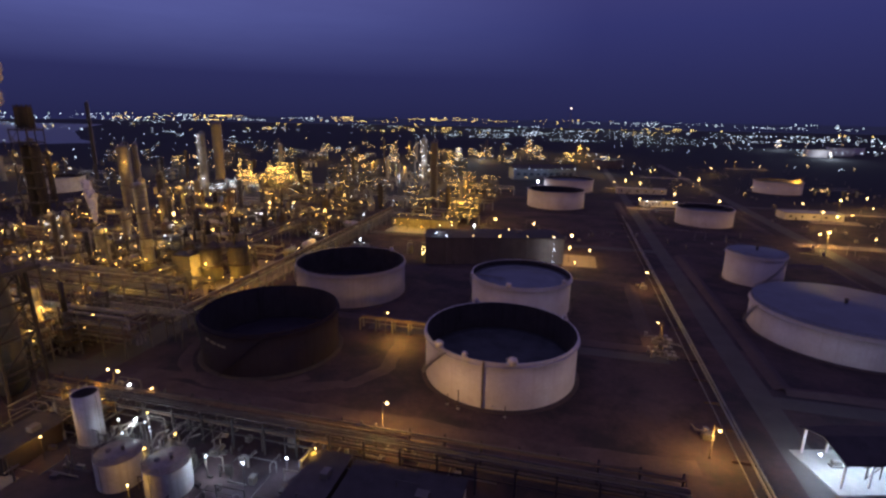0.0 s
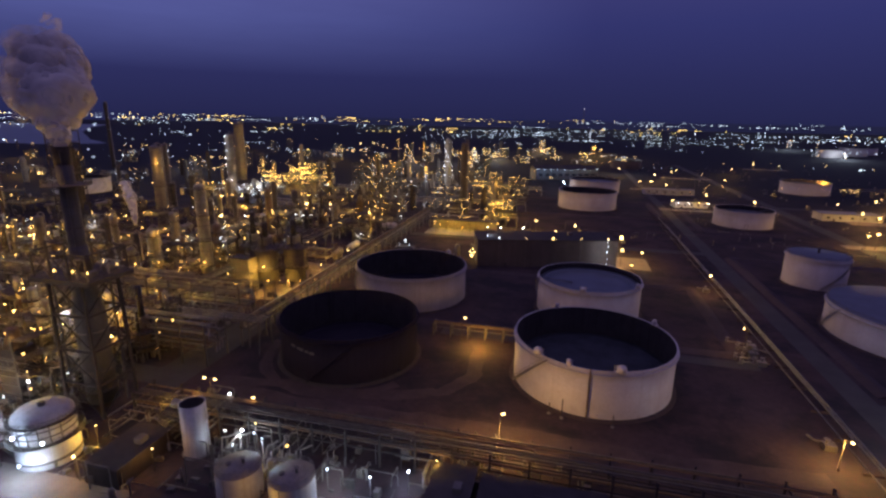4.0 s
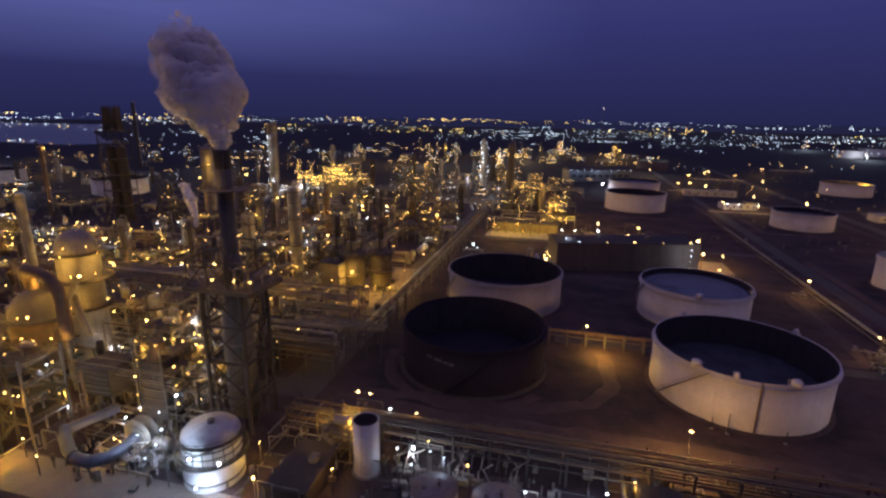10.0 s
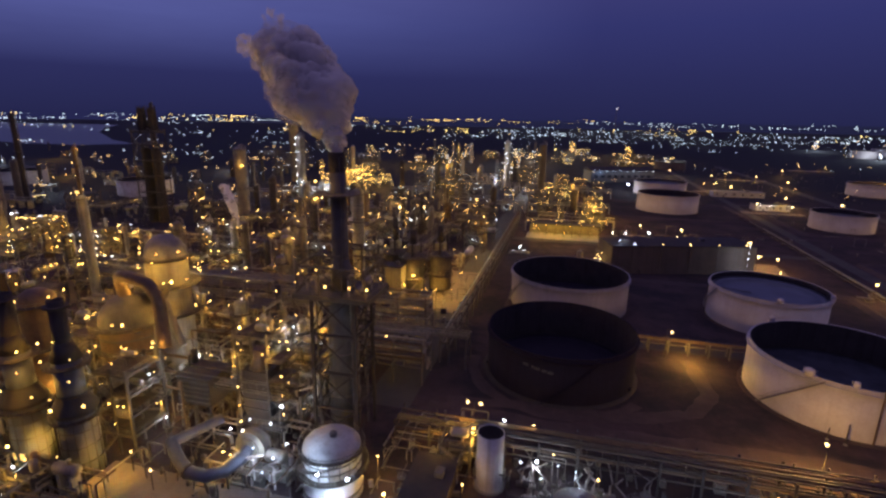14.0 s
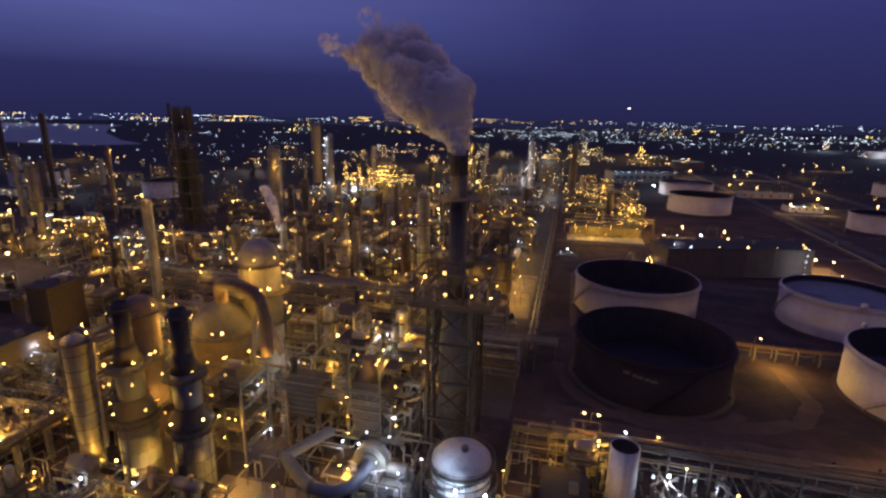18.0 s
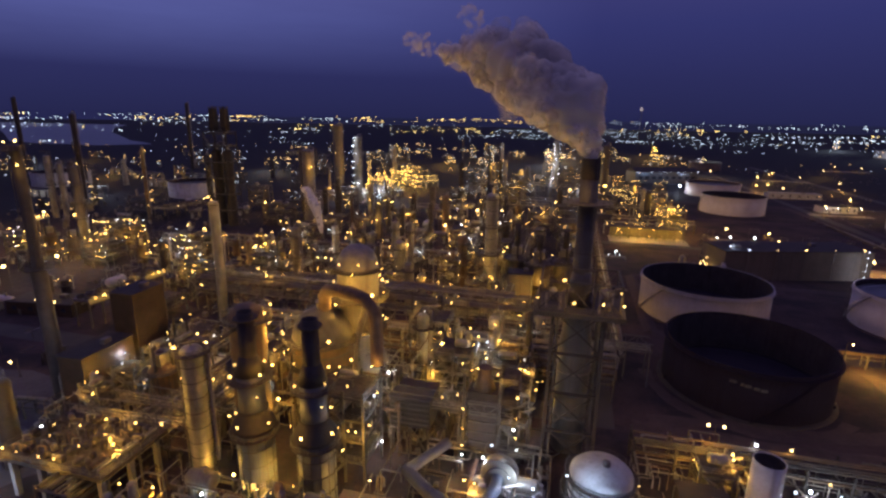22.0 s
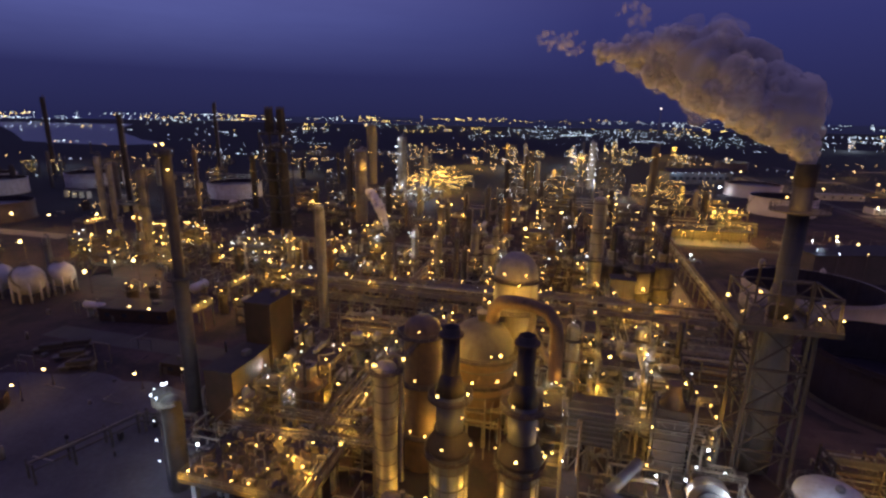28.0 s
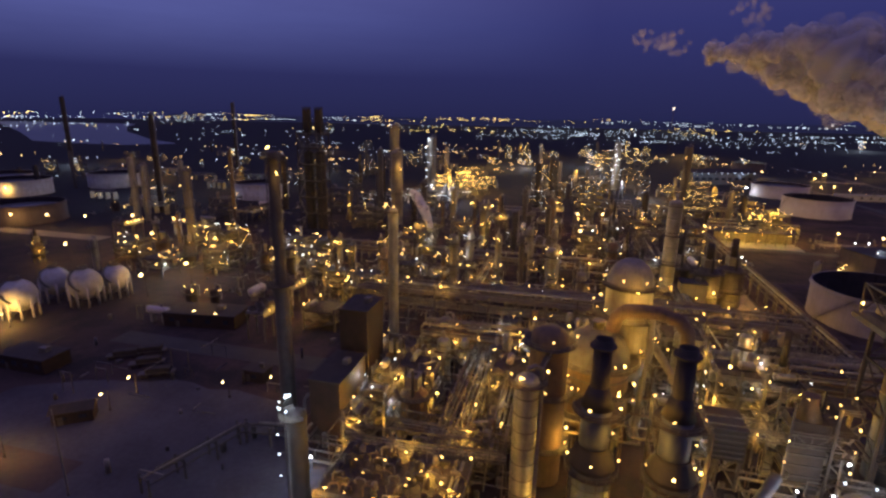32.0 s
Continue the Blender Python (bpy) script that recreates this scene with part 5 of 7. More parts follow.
# ---- raised equipment deck ----
t = thing("equipment_deck", "raised concrete table deck crowded with exchangers and lamps", "platform", -219.5, 51.0)
part("slab", Geo().box(0, 0, 8.2, 24, 15, 0.8), M_GRATING, t)
for u in (-10, -3.3, 3.3, 10):
    for v in (-6, 0, 6):
        part("pillar", Geo().box(u, v, 0, 0.9, 0.9, 8.2), M_CONCRETE, t)
part("handrail", Geo().rail([(-11.9, -7.4, 9), (11.9, -7.4, 9), (11.9, 7.4, 9), (-11.9, 7.4, 9)], closed=True), M_STEEL, t)
RD = random.Random(33)
for i in range(11):
    for j in range(6):
        u, v = -10.2 + i * 1.95 + RD.uniform(-0.5, 0.5), -5.4 + j * 2.1 + RD.uniform(-0.5, 0.5)
        k = RD.random()
        if k < 0.25:
            part("pump", Geo().drum(u, v, 9.9, 0.5, 1.6, RD.choice((0, 90))).box(u, v, 9.0, 1.6, 0.8, 0.5), RD.choice((M_DARKSTEEL, M_SOOT, M_SOOT)), t)
        elif k < 0.38:
            hh = RD.uniform(0.6, 1.6)
            part("filter_vessel", Geo().lathe(u, v, ((0.45, 9), (0.55, 9.3), (0.55, 9 + hh), (0.3, 9.4 + hh), (0.01, 9.5 + hh)), 12), RD.choice((M_DARKSTEEL, M_VESSEL, M_SOOT)), t)
        else:
            hh = RD.uniform(0.5, 1.9)
            part("pipe_loop", Geo().tube([(u, v, 9), (u, v, 9 + hh), (u + 0.2, v, 9.3 + hh), (u + 0.7, v, 9.45 + hh), (u + 1.5, v + RD.uniform(-0.8, 0.8), 9.4 + hh), (u + 1.9, v, 9 + hh), (u + 1.9, v, 9)], RD.uniform(0.1, 0.22), 8), RD.choice((M_PIPE, M_RUST, M_SOOT, M_DARKSTEEL, M_RUST)), t)
part("header_pipe", Geo().tube([(10.2, -6.5, 9.5), (10.2, 6.5, 9.5)], 0.3, 10), M_CLAD, t)
part("header_pipe", Geo().tube([(9.3, -6.5, 9.5), (9.3, 6.5, 9.5)], 0.22, 10), M_CLAD, t)
for u, v in ((-10, -7), (-6.5, -7.2), (-1.5, -7.2), (1.6, -7.0), (11.4, -3), (11.6, 6.5), (4, 1), (-3, 2), (-8, 1), (0, 5), (6.5, 5.5), (-5.5, -2), (8, -1), (2.5, -3)):
    lamp(t, u, v, 10.6, 0.26)
glow(-219, 45.0, 11.6, 682)
glow(-215, 50.0, 11.4, 436)
glow(-224, 53.0, 11.4, 436)
glow(-207.5, 46.0, 11.6, 682)
glow(-210, 52.0, 12.4, 682)
glow(-227, 46.0, 11.6, 300)

# ---- pipe racks ----
pipe_rack(-118.0, 84.0, 143.0, 0, 6.5, (4.6, 7.0), 7, "long low rack of pipes lit by a yard lamp", bay=7.5, lamps=0, seed=41, mat=M_SOOT, pipe_mats=(M_DARKSTEEL, M_SOOT, M_PIPE, M_RUST))
pipe_rack(-117.5, 122.0, 210.0, 90, 2.6, (6.4, 8.6), 3, "narrow pale pipe rack running along the plant road", bay=9.0, lamps=0, seed=42)
pipe_rack(-232.0, 112.0, 112.0, 0, 9.0, (6.0, 9.0, 12.0), 7, "three-level pipe rack across the unit", bay=8.0, lamps=6, seed=43)
pipe_rack(-214.0, 40.0, 70.0, 90, 7.0, (5.0, 8.0), 6, "pipe rack feeding the equipment deck", bay=7.0, lamps=3, seed=44)
pipe_rack(-262.0, 136.0, 136.0, 0, 8.0, (8.0, 12.0, 15.2), 8, "tall pale pipe rack behind the cracker unit", bay=9.0, lamps=7, seed=45, pipe_mats=(M_PIPE, M_CLAD, M_CLAD, M_VESSEL))
pipe_rack(-155.0, 118.0, 150.0, 90, 8.0, (7.0, 10.0), 6, "pipe rack between the far units", bay=9.0, lamps=4, seed=46)
pipe_rack(-330.0, 205.0, 200.0, 0, 9.0, (6.0, 9.5), 6, "long cross rack through the far units", bay=10.0, lamps=10, seed=47, bulb=0.4)
pipe_rack(-225.0, 134.0, 66.0, 90, 5.0, (7.0, 10.0), 4, "pipe rack leading north through the units", bay=9.0, lamps=4, seed=48, bulb=0.35, mat=M_DARKSTEEL)
pipe_rack(-259.5, 64.0, 13.6, 8, 3.0, (4.0,), 3, "short dark pipe bridge over the yard", bay=7.0, seed=49, mat=M_DARKSTEEL)
pipe_rack(-266.5, 44.5, 20.5, 71, 3.0, (4.0,), 3, "low dark pipe bridge beside the yard track", bay=7.0, seed=50, mat=M_DARKSTEEL)
pipe_rack(-64.0, 148.0, 40.0, 0, 3.0, (4.0,), 4, "short pipe bridge between the tanks", bay=6.0, seed=51)

# pipes on low sleepers beside the eastern road
t = thing("pipe_track", "bundle of pipes lying on low sleepers beside the road", "pipes", 40.0, 92.0)
RD = random.Random(60)
for i in range(28):
    part("sleeper", Geo().box(1.2, i * 12.0, 0, 5.4, 0.4, 0.6), M_DIRT, t)
for i in range(3):
    u, rr = (-0.4, 2.1, 3.0)[i], (0.14, 0.26, 0.24)[i]
    part("pipe", Geo().tube([(u, 0, 0.7 + rr), (u, RD.uniform(250, 335), 0.7 + rr)], rr, 8), (M_VESSEL, M_CLAD, M_CLAD)[i], t)
for i, y in enumerate((20, 60, 66, 72, 128)):
    part("valve_group", Geo().box(RD.uniform(-6, -4), y, 0, 2.5, 2.0, 1.4).lathe(-5, y, ((0.2, 1.4), (0.2, 2.4), (0.7, 2.4), (0.7, 2.5)), 10).tube([(-4, y, 1.2), (-7, y + 1, 1.2), (-7, y + 4, 0.5)], 0.25), M_PIPE, t)
t = thing("valve_yard", "cluster of valves and small pipes beside the pipe track", "valves", 33.0, 158.0)
for i in range(9):
    u, v = RD.uniform(-5, 4), RD.uniform(-7, 9)
    part("valve", Geo().lathe(u, v, ((0.5, 0), (0.5, 1.2), (0.2, 1.3), (0.2, 2.0), (0.6, 2.0), (0.6, 2.1)), 10).tube([(u, v, 0.8), (u + 2.5, v, 0.8), (u + 4, v, 0.3)], 0.22), RD.choice((M_PIPE, M_VESSEL)), t)

# ---- near yard: sheds, blower, small gear ----
building(-41.5, 72.0, 7.5, 17.0, 3.6, "low shed with a dark flat roof", windows=0, wall=M_BRICKWALL, group="yard sheds")
building(-25.0, 70.5, 22.0, 17.0, 4.0, "wide low shed with a dull flat roof", windows=3, wall=M_WALL, group="yard sheds")
building(-107.0, 68.5, 8.0, 14.0, 4.2, "dark-roofed shed beside the upright drum", windows=0, wall=M_BRICKWALL, roof=M_SOOT, group="yard sheds")
t = thing("loading_shelter", "open shelter with cold white strip lights inside", "shelter", 66.3, 108.9, 0, 15)
for u in (-11, -5.5, 0, 5.5, 11):
    for v in (-5.5, 5.5):
        part("post", Geo().box(u, v, 0, 0.35, 0.35, 6.0), M_TANK, t)
part("roof", Geo().quads([(-12, -6.5, 6), (12, -6.5, 6), (12, 0, 8), (-12, 0, 8), (-12, 6.5, 6), (12, 6.5, 6), (-12, -6.5, 6.25), (12, -6.5, 6.25), (12, 0, 8.25), (-12, 0, 8.25), (-12, 6.5, 6.25), (12, 6.5, 6.25)], ((6, 7, 8, 9), (9, 8, 11, 10), (1, 0, 3, 2), (2, 3, 4, 5), (0, 1, 7, 6), (4, 10, 11, 5), (0, 6, 9, 3), (3, 9, 10, 4), (1, 2, 8, 7), (2, 5, 11, 8))), M_ROOF, t)
part("floor_slab", Geo().box(-0.5, -0.5, 0.02, 25, 14, 0.2), M_CONCRETE, t)
for u in (-8, -2.7, 2.7, 8):
    part("strip_light", Geo().box(u, -2.5, 5.7, 3.0, 0.3, 0.12), M_TUBE, t)
    glow(66.3 + u * 0.966 + 0.65, 108.9 + u * 0.259 - 2.4, 5.3, 4200, BLUISH)
for u in (-7, 0, 6):
    part("pump_skid", Geo().box(u, 1, 0.2, 2.4, 1.4, 0.5).drum(u, 1, 1.3, 0.55, 1.8), M_VESSEL, t)
part("loading_frame", Geo().bar((-4, -3, 0.2), (-4, -3, 3.4), 0.2).bar((-1, -3, 0.2), (-1, -3, 3.4), 0.2).bar((-4, -3, 3.3), (-1, -3, 3.3), 0.2).bar((-4, -3, 0.4), (-1, -3, 3.3), 0.14), M_DARKSTEEL, t)
lamp(t, -12.6, -1.0, 4.6, 0.36, M_BULBHOTW)
glow(54.4, 104.6, 4.4, 3600, BLUISH)

t = thing("air_blower", "big air blower with a wide bent duct lit cold white", "blower", -143.5, 64.0)
part("inlet_duct", Geo().tube([(-17, 1.2, 4.6), (-14.5, -1.0, 4.4), (-11, -3.4, 4.0), (-7.5, -5.0, 3.8), (-3.8, -5.2, 4.0), (-1.0, -3.4, 4.4), (0.2, 0.0, 5.0), (0.4, 1.9, 5.6)], 1.2, 18), M_DUCT, t, "wide dull blue-grey duct")
part("suction_duct", Geo().tube([(-16.5, 0.6, 4.8), (-13.5, 4.5, 5.6), (-10.5, 8.6, 6.4)], 1.05, 16), M_DUCT, t)
part("duct_flange", Geo().tube([(-8.2, -4.8, 3.85), (-7.8, -4.9, 3.85)], 1.45, 18), M_DARKSTEEL, t)
part("fan_casing", Geo().tube([(0.4, 2.2, 5.6), (0.5, 4.4, 5.6)], 3.4, 24).tube([(0.4, 1.8, 5.6), (0.4, 2.2, 5.6)], 2.0, 20), M_CLAD, t)
part("motor", Geo().drum(5.5, 3.3, 4.0, 1.3, 3.4, 0), M_CLAD, t)
part("skid", Geo().box(2, 3, 0.6, 14, 5, 1.4), M_CONCRETE, t)
for u, v in ((-14.5, -1.0), (-10.5, -3.6), (-5.5, -5.2)):
    part("duct_support", Geo().bar((u - 1.6, v, 0), (u - 0.5, v, 5.2), 0.25).bar((u + 1.6, v, 0), (u + 0.5, v, 5.2), 0.25).bar((u - 1.3, v, 1.5), (u + 1.3, v, 1.5), 0.2), M_STEEL, t)
for u, v, z, r in ((-1.5, 5.5, 9.6, 0.34), (3.2, 5.5, 9.4, 0.34), (2.4, 0.5, 7.2, 0.3), (6.8, 0.2, 6.0, 0.28), (5.0, -1.0, 3.4, 0.4), (-3.0, 5.0, 7.0, 0.26)):
    lamp(t, u, v, z, r, M_BULBW)
for i in range(16):
    u, v, z = RD.uniform(-3, 8), RD.uniform(-2.5, 6), RD.uniform(1.8, 6.0)
    if i % 3:
        part("small_pipe", Geo().tube(((u, v, 0.6), (u, v, z), (u + RD.uniform(-2, 2), v, z + 0.3), (u + RD.uniform(-2, 2), v + 1.5, z + 0.3)), RD.uniform(0.09, 0.2), 8), M_TANK, t)
    else:
        part("control_box", Geo().box(u, v, 2.0, RD.uniform(0.6, 1.4), RD.uniform(0.5, 1.0), RD.uniform(1.0, 2.4)), M_TANK, t)
d = part("top_walk", Geo().box(2.0, 5.0, 8.6, 9.0, 1.4, 0.1), M_GRATING, t)
part("handrail", Geo().rail([(-2.4, 4.3, 8.7), (6.4, 4.3, 8.7), (6.4, 5.7, 8.7), (-2.4, 5.7, 8.7)], closed=True), M_STEEL, d)
for u in (-2.3, 6.3):
    part("walk_post", Geo().box(u, 5.0, 0, 0.25, 0.25, 8.6), M_STEEL, t)
glow(-137.5, 60.5, 5.4, 900, BLUISH)
glow(-141.0, 61.5, 8.4, 700, BLUISH)
glow(-142.0, 71.9, 9.4, 350, COLD)
lamp(t, -6.0, 2.4, 3.4, 0.3)
glow(-150.0, 66.2, 3.4, 1400)

t = thing("waste_heat_boiler", "tall dark ribbed boiler casing with lamps down its edges", "boiler", -148.2, 79.0)
part("casing", Geo().box(0, 0, 0.8, 6.0, 5.0, 15.2), M_SOOT, t)
for i in range(6):
    part("stage_plate", Geo().box(0, 0, 2.4 + i * 2.3, 6.5, 5.5, 0.35), M_DARKSTEEL, t)
for u in (-3.6, 3.6):
    for v in (-3.1, 3.1):
        part("post", Geo().box(u, v, 0, 0.4, 0.4, 20), M_DARKSTEEL, t)
part("inlet_hood", Geo().lathe(0, 0, ((2.4, 16.0), (1.4, 18.5), (1.4, 20.5)), 16), M_RUST, t)
for z in (5.5, 10.0, 14.5, 19.0):
    d = part("side_deck", Geo().box(5.4, 0, z, 3.4, 6.4, 0.12), M_GRATING, t)
    part("handrail", Geo().rail([(3.8, -3.2, z), (7.1, -3.2, z), (7.1, 3.2, z)]), M_STEEL, d)
for u, v, z in ((-3.7, -3.4, 4), (-3.7, -3.4, 8), (-3.7, -3.4, 12.5), (7.0, -3.3, 7.6), (7.0, -3.3, 12), (7.0, -3.3, 16.5), (7.0, 0, 21), (3, -3.4, 21), (-2, -3.4, 21.3), (5, 2.5, 11.5)):
    lamp(t, u, v, z, 0.27)
lamp(t, 6.6, -3.3, 9.4, 0.34, M_BULBHOTW, watts=200)
t = thing("filter_house", "big dark air filter house on braced legs", "filter house", -163.0, 79.0)
part("housing", Geo().box(0, 0, 6.5, 8.5, 7.5, 6.5), M_SOOT, t)
part("roof", Geo().box(0, 0, 13, 9.0, 8.0, 0.3), M_ROOF, t)
for i in range(5):
    part("louvre", Geo().box(0, -3.9, 7.2 + i * 1.15, 8.0, 0.25, 0.5), M_DARKSTEEL, t)
for u in (-3.8, 0, 3.8):
    for v in (-3.4, 3.4):
        part("leg", Geo().box(u, v, 0, 0.4, 0.4, 6.5), M_DARKSTEEL, t)
part("brace", Geo().bar((-3.8, -3.5, 0.3), (0, -3.5, 6.3), 0.25), M_DARKSTEEL, t)
part("brace", Geo().bar((3.8, -3.5, 0.3), (0, -3.5, 6.3), 0.25), M_DARKSTEEL, t)
for i, (x, y, wx, wy, lv) in enumerate(((-172.5, 68.5, 8, 9, (5, 9.5, 14, 18.5)), (-157.0, 92.0, 9, 8, (4.5, 9, 13.5, 18)), (-146.0, 96.5, 9, 8, (4.5, 9, 13.5)), (-166.0, 104.0, 10, 8, (5, 10, 15, 20)), (-205.0, 88.0, 8, 8, (4.5, 9, 13.5)), (-226.0, 84.0, 10, 9, (4.5, 9, 13)), (-236.0, 100.0, 9, 9, (4.5, 9)), (-190.0, 110.0, 12, 8, (5, 10, 15)))):
    steel_structure(x, y, wx, wy, lv, "crowded open steel frame with pipes and lamps", seed=900 + i, lamps=3, bulb=0.27, nx=3, mat=(M_DARKSTEEL, M_STEEL)[i % 2])

# cold-lit gear beside the upright drum
t = thing("pump_group", "group of pumps and pipes under cold white lamps", "pumps", -84.0, 76.0)
for i in range(14):
    u, v = RD.uniform(-8, 22), RD.uniform(-4, 4)
    part("pump", Geo().drum(u, v, 1.1, 0.5, 1.8, RD.choice((0, 90))).box(u, v, 0, 2.4, 1.1, 0.5), RD.choice((M_VESSEL, M_CLAD)), t)
    part("pipe", Geo().tube([(u, v, 1.2), (u, v, 3.2), (u + 0.4, v + 0.5, 3.6), (u + RD.uniform(-3, 3), v + 4, 3.6), (u, v + 6, 3.6)], RD.uniform(0.1, 0.2), 8), M_PIPE, t)
for u, v, z, cold in ((-7, 1, 5.0, 1), (-3, -2, 4.4, 1), (0, 1, 5.6, 1), (3.2, -1, 6.4, 1), (12, -3, 4.0, 1), (19, -4, 4.5, 1), (-1, 3, 6.4, 0), (7.5, 1.0, 4.0, 0), (5.4, -5, 4.4, 0)):
    part("lamp_post", Geo().box(u, v, 0, 0.14, 0.14, z), M_STEEL, t)
    lamp(t, u, v, z, 0.3, M_BULBW if cold else M_BULB)
glow(-86.5, 73.5, 4.0, 250, COLD)
glow(-80.5, 74.5, 5.6, 900, BLUISH)
glow(-64.0, 72.0, 4.6, 420, BLUISH)
steel_structure(-104.0, 79.5, 6, 6, (3.5, 6.5), "small lit valve frame beside the rack", seed=70, lamps=2)


def pipework(x0, x1, y0, y1, z0, z1, n, seed, label):
    """Free runs of pipe that climb, turn and cross at right angles, on stub supports."""
    rnd = random.Random(seed)
    cx, cy = (x0 + x1) / 2, (y0 + y1) / 2
    t = thing("pipework", label, "pipes", cx, cy, group="runs of pipework")
    for i in range(n):
        x, y, z = rnd.uniform(x0, x1) - cx, rnd.uniform(y0, y1) - cy, rnd.uniform(z0, z1)
        pts = [(x, y, 0.0 if rnd.random() < 0.6 else z - 2), (x, y, z)]
        ax = rnd.random() < 0.5
        for k in range(rnd.randint(1, 3)):
            d = rnd.choice((-1, 1)) * rnd.uniform(3, 13)
            x, y = (min(max(x + d, x0 - cx), x1 - cx), y) if ax else (x, min(max(y + d, y0 - cy), y1 - cy))
            pts += [(x, y, z)]
            ax = not ax
            if rnd.random() < 0.4:
                z = max(0.6, z + rnd.uniform(-4, 3))
                pts += [(x, y, z)]
        if rnd.random() < 0.6:
            pts += [(x, y, 0.0)]
        pts = [p for j, p in enumerate(pts) if j == 0 or math.dist(p, pts[j - 1]) > 0.3]
        if len(pts) > 1:
            part("pipe", Geo().tube(rounded(pts), rnd.choice((0.09, 0.12, 0.16, 0.16, 0.22, 0.3)), 7), rnd.choice((M_PIPE, M_CLAD, M_RUST, M_VESSEL, M_STEEL)), t)
    return t


def rounded(pts, r=0.45):
    """The line with its corners cut, so that bends read as elbows."""
    out = [pts[0]]
    for a, b, c in zip(pts, pts[1:], pts[2:]):
        a, b, c = Vector(a), Vector(b), Vector(c)
        k = min(r, (a - b).length * 0.45, (c - b).length * 0.45)
        p, q = b + (a - b).normalized() * k, b + (c - b).normalized() * k
        out += [tuple(p), tuple(b * 0.5 + (p + q) * 0.25), tuple(q)]
    return out + [pts[-1]]


def truss_bridge(x, y, length, rz, z, label, seed=1, width=3.0, depth=2.4):
    """Pipe bridge: two braced side trusses on trestles, with pipes between them."""
    rnd = random.Random(seed)
    t = thing("pipe_bridge", label, "pipe bridge", x, y, 0, rz, "pipe bridges")
    n = max(2, round(length / 3.0))
    for s_ in (-1, 1):
        g = Geo()
        v = s_ * width / 2
        for zz in (z, z + depth):
            g.bar((0, v, zz), (length, v, zz), 0.22)
        for i in range(n):
            a, b = length * i / n, length * (i + 1) / n
            g.bar((a, v, z if i % 2 else z + depth), (b, v, z + depth if i % 2 else z), 0.15)
            g.bar((a, v, z), (a, v, z + depth), 0.15)
        part("side_truss", g, M_STEEL, t)
    for i in range(3):
        part("pipe", Geo().tube([(0, -width / 3 + i * width / 3, z + 0.4), (length, -width / 3 + i * width / 3, z + 0.4)], rnd.choice((0.15, 0.22, 0.3)), 8), rnd.choice((M_PIPE, M_CLAD)), t)
    for u in (0.5, length - 0.5):
        for s_ in (-1, 1):
            part("trestle_leg", Geo().bar((u, s_ * width * 0.75, 0), (u, s_ * width / 2, z), 0.28), M_STEEL, t)
    return t


def clutter(x0, x1, y0, y1, n, seed, mat, label):
    """Countless small gear on the ground: valves, boxes, drums and short pipes."""
    rnd = random.Random(seed)
    g = Geo()
    for i in range(n):
        x, y, k = rnd.uniform(x0, x1), rnd.uniform(y0, y1), rnd.random()
        if k < 0.3:
            g.box(x, y, 0, rnd.uniform(0.4, 2.0), rnd.uniform(0.4, 1.6), rnd.uniform(0.4, 2.4), rnd.choice((0, 0, 15, 90)))
        elif k < 0.55:
            r, h = rnd.uniform(0.15, 0.6), rnd.uniform(0.8, 3.4)
            g.lathe(x, y, ((r, 0), (r, h), (r * 0.4, h + r * 0.5)), 8)
        elif k < 0.8:
            l, z = rnd.uniform(2, 9), rnd.uniform(0.4, 3.0)
            g.tube([(x, y, z), (x + l, y, z)] if rnd.random() < 0.5 else [(x, y, z), (x, y + l, z)], rnd.uniform(0.06, 0.2), 6)
        else:
            l, h = rnd.uniform(2, 6), rnd.uniform(2, 6)
            for u in (0, l):
                g.box(x + u, y, 0, 0.16, 0.16, h)
            g.bar((x, y, h - 0.1), (x + l, y, h - 0.1), 0.16)
    return solid("yard_gear", g, mat, label, "small gear", kind="stuff")


for i, (x0, x1, y0, y1, n) in enumerate(((-520, -335, 240, 330, 160), (-345, -262, 62, 116, 30), (-285, -256, 40, 90, 12), (-174, -139, 76, 124, 150), (-247, -196, 58, 126, 240), (-208, -166, 38, 56, 150), (-262, -124, 126, 200, 260), (-165, -100, 58, 76, 90), (-98, -16, 62, 88, 170), (-330, -262, 140, 200, 120), (-400, -335, 155, 240, 120), (-300, -130, 210, 330, 200))):
    for k, m in enumerate((M_DARKSTEEL, M_PIPE)):
        clutter(x0, x1, y0, y1, n // 2, 600 + i * 2 + k, m, "crowded small valves, boxes and pipe stubs on the ground")
PW = ((-172, -140, 80, 122, 2, 13, 80, "tangle of process pipes beside the stack tower"), (-247, -204, 60, 110, 1.5, 9, 90, "tangle of process pipes behind the equipment deck"), (-208, -165, 38, 56, 0.6, 5, 60, "low pipes on the ground round the heater stacks"), (-200, -165, 74, 106, 2, 18, 60, "pipes climbing round the cracking vessel"), (-165, -134, 60, 78, 1, 5, 26, "low pipes beside the air blower"), (-262, -125, 122, 200, 2, 12, 60, "pipes crossing the units behind the cracker"), (-118, -98, 74, 92, 1, 6, 20, "small pipes round the upright drum"), (-60, -20, 76, 90, 0.6, 3, 16, "low pipes before the long rack"), (-330, -262, 140, 200, 2, 9, 30, "pipes of the western unit"))
for i, (x0, x1, y0, y1, z0, z1, n, lb) in enumerate(PW):
    pipework(x0, x1, y0, y1, z0, z1, n, 500 + i, lb)
truss_bridge(-232.0, 59.5, 30.0, 4, 8.5, "pale truss pipe bridge behind the equipment deck", 1)
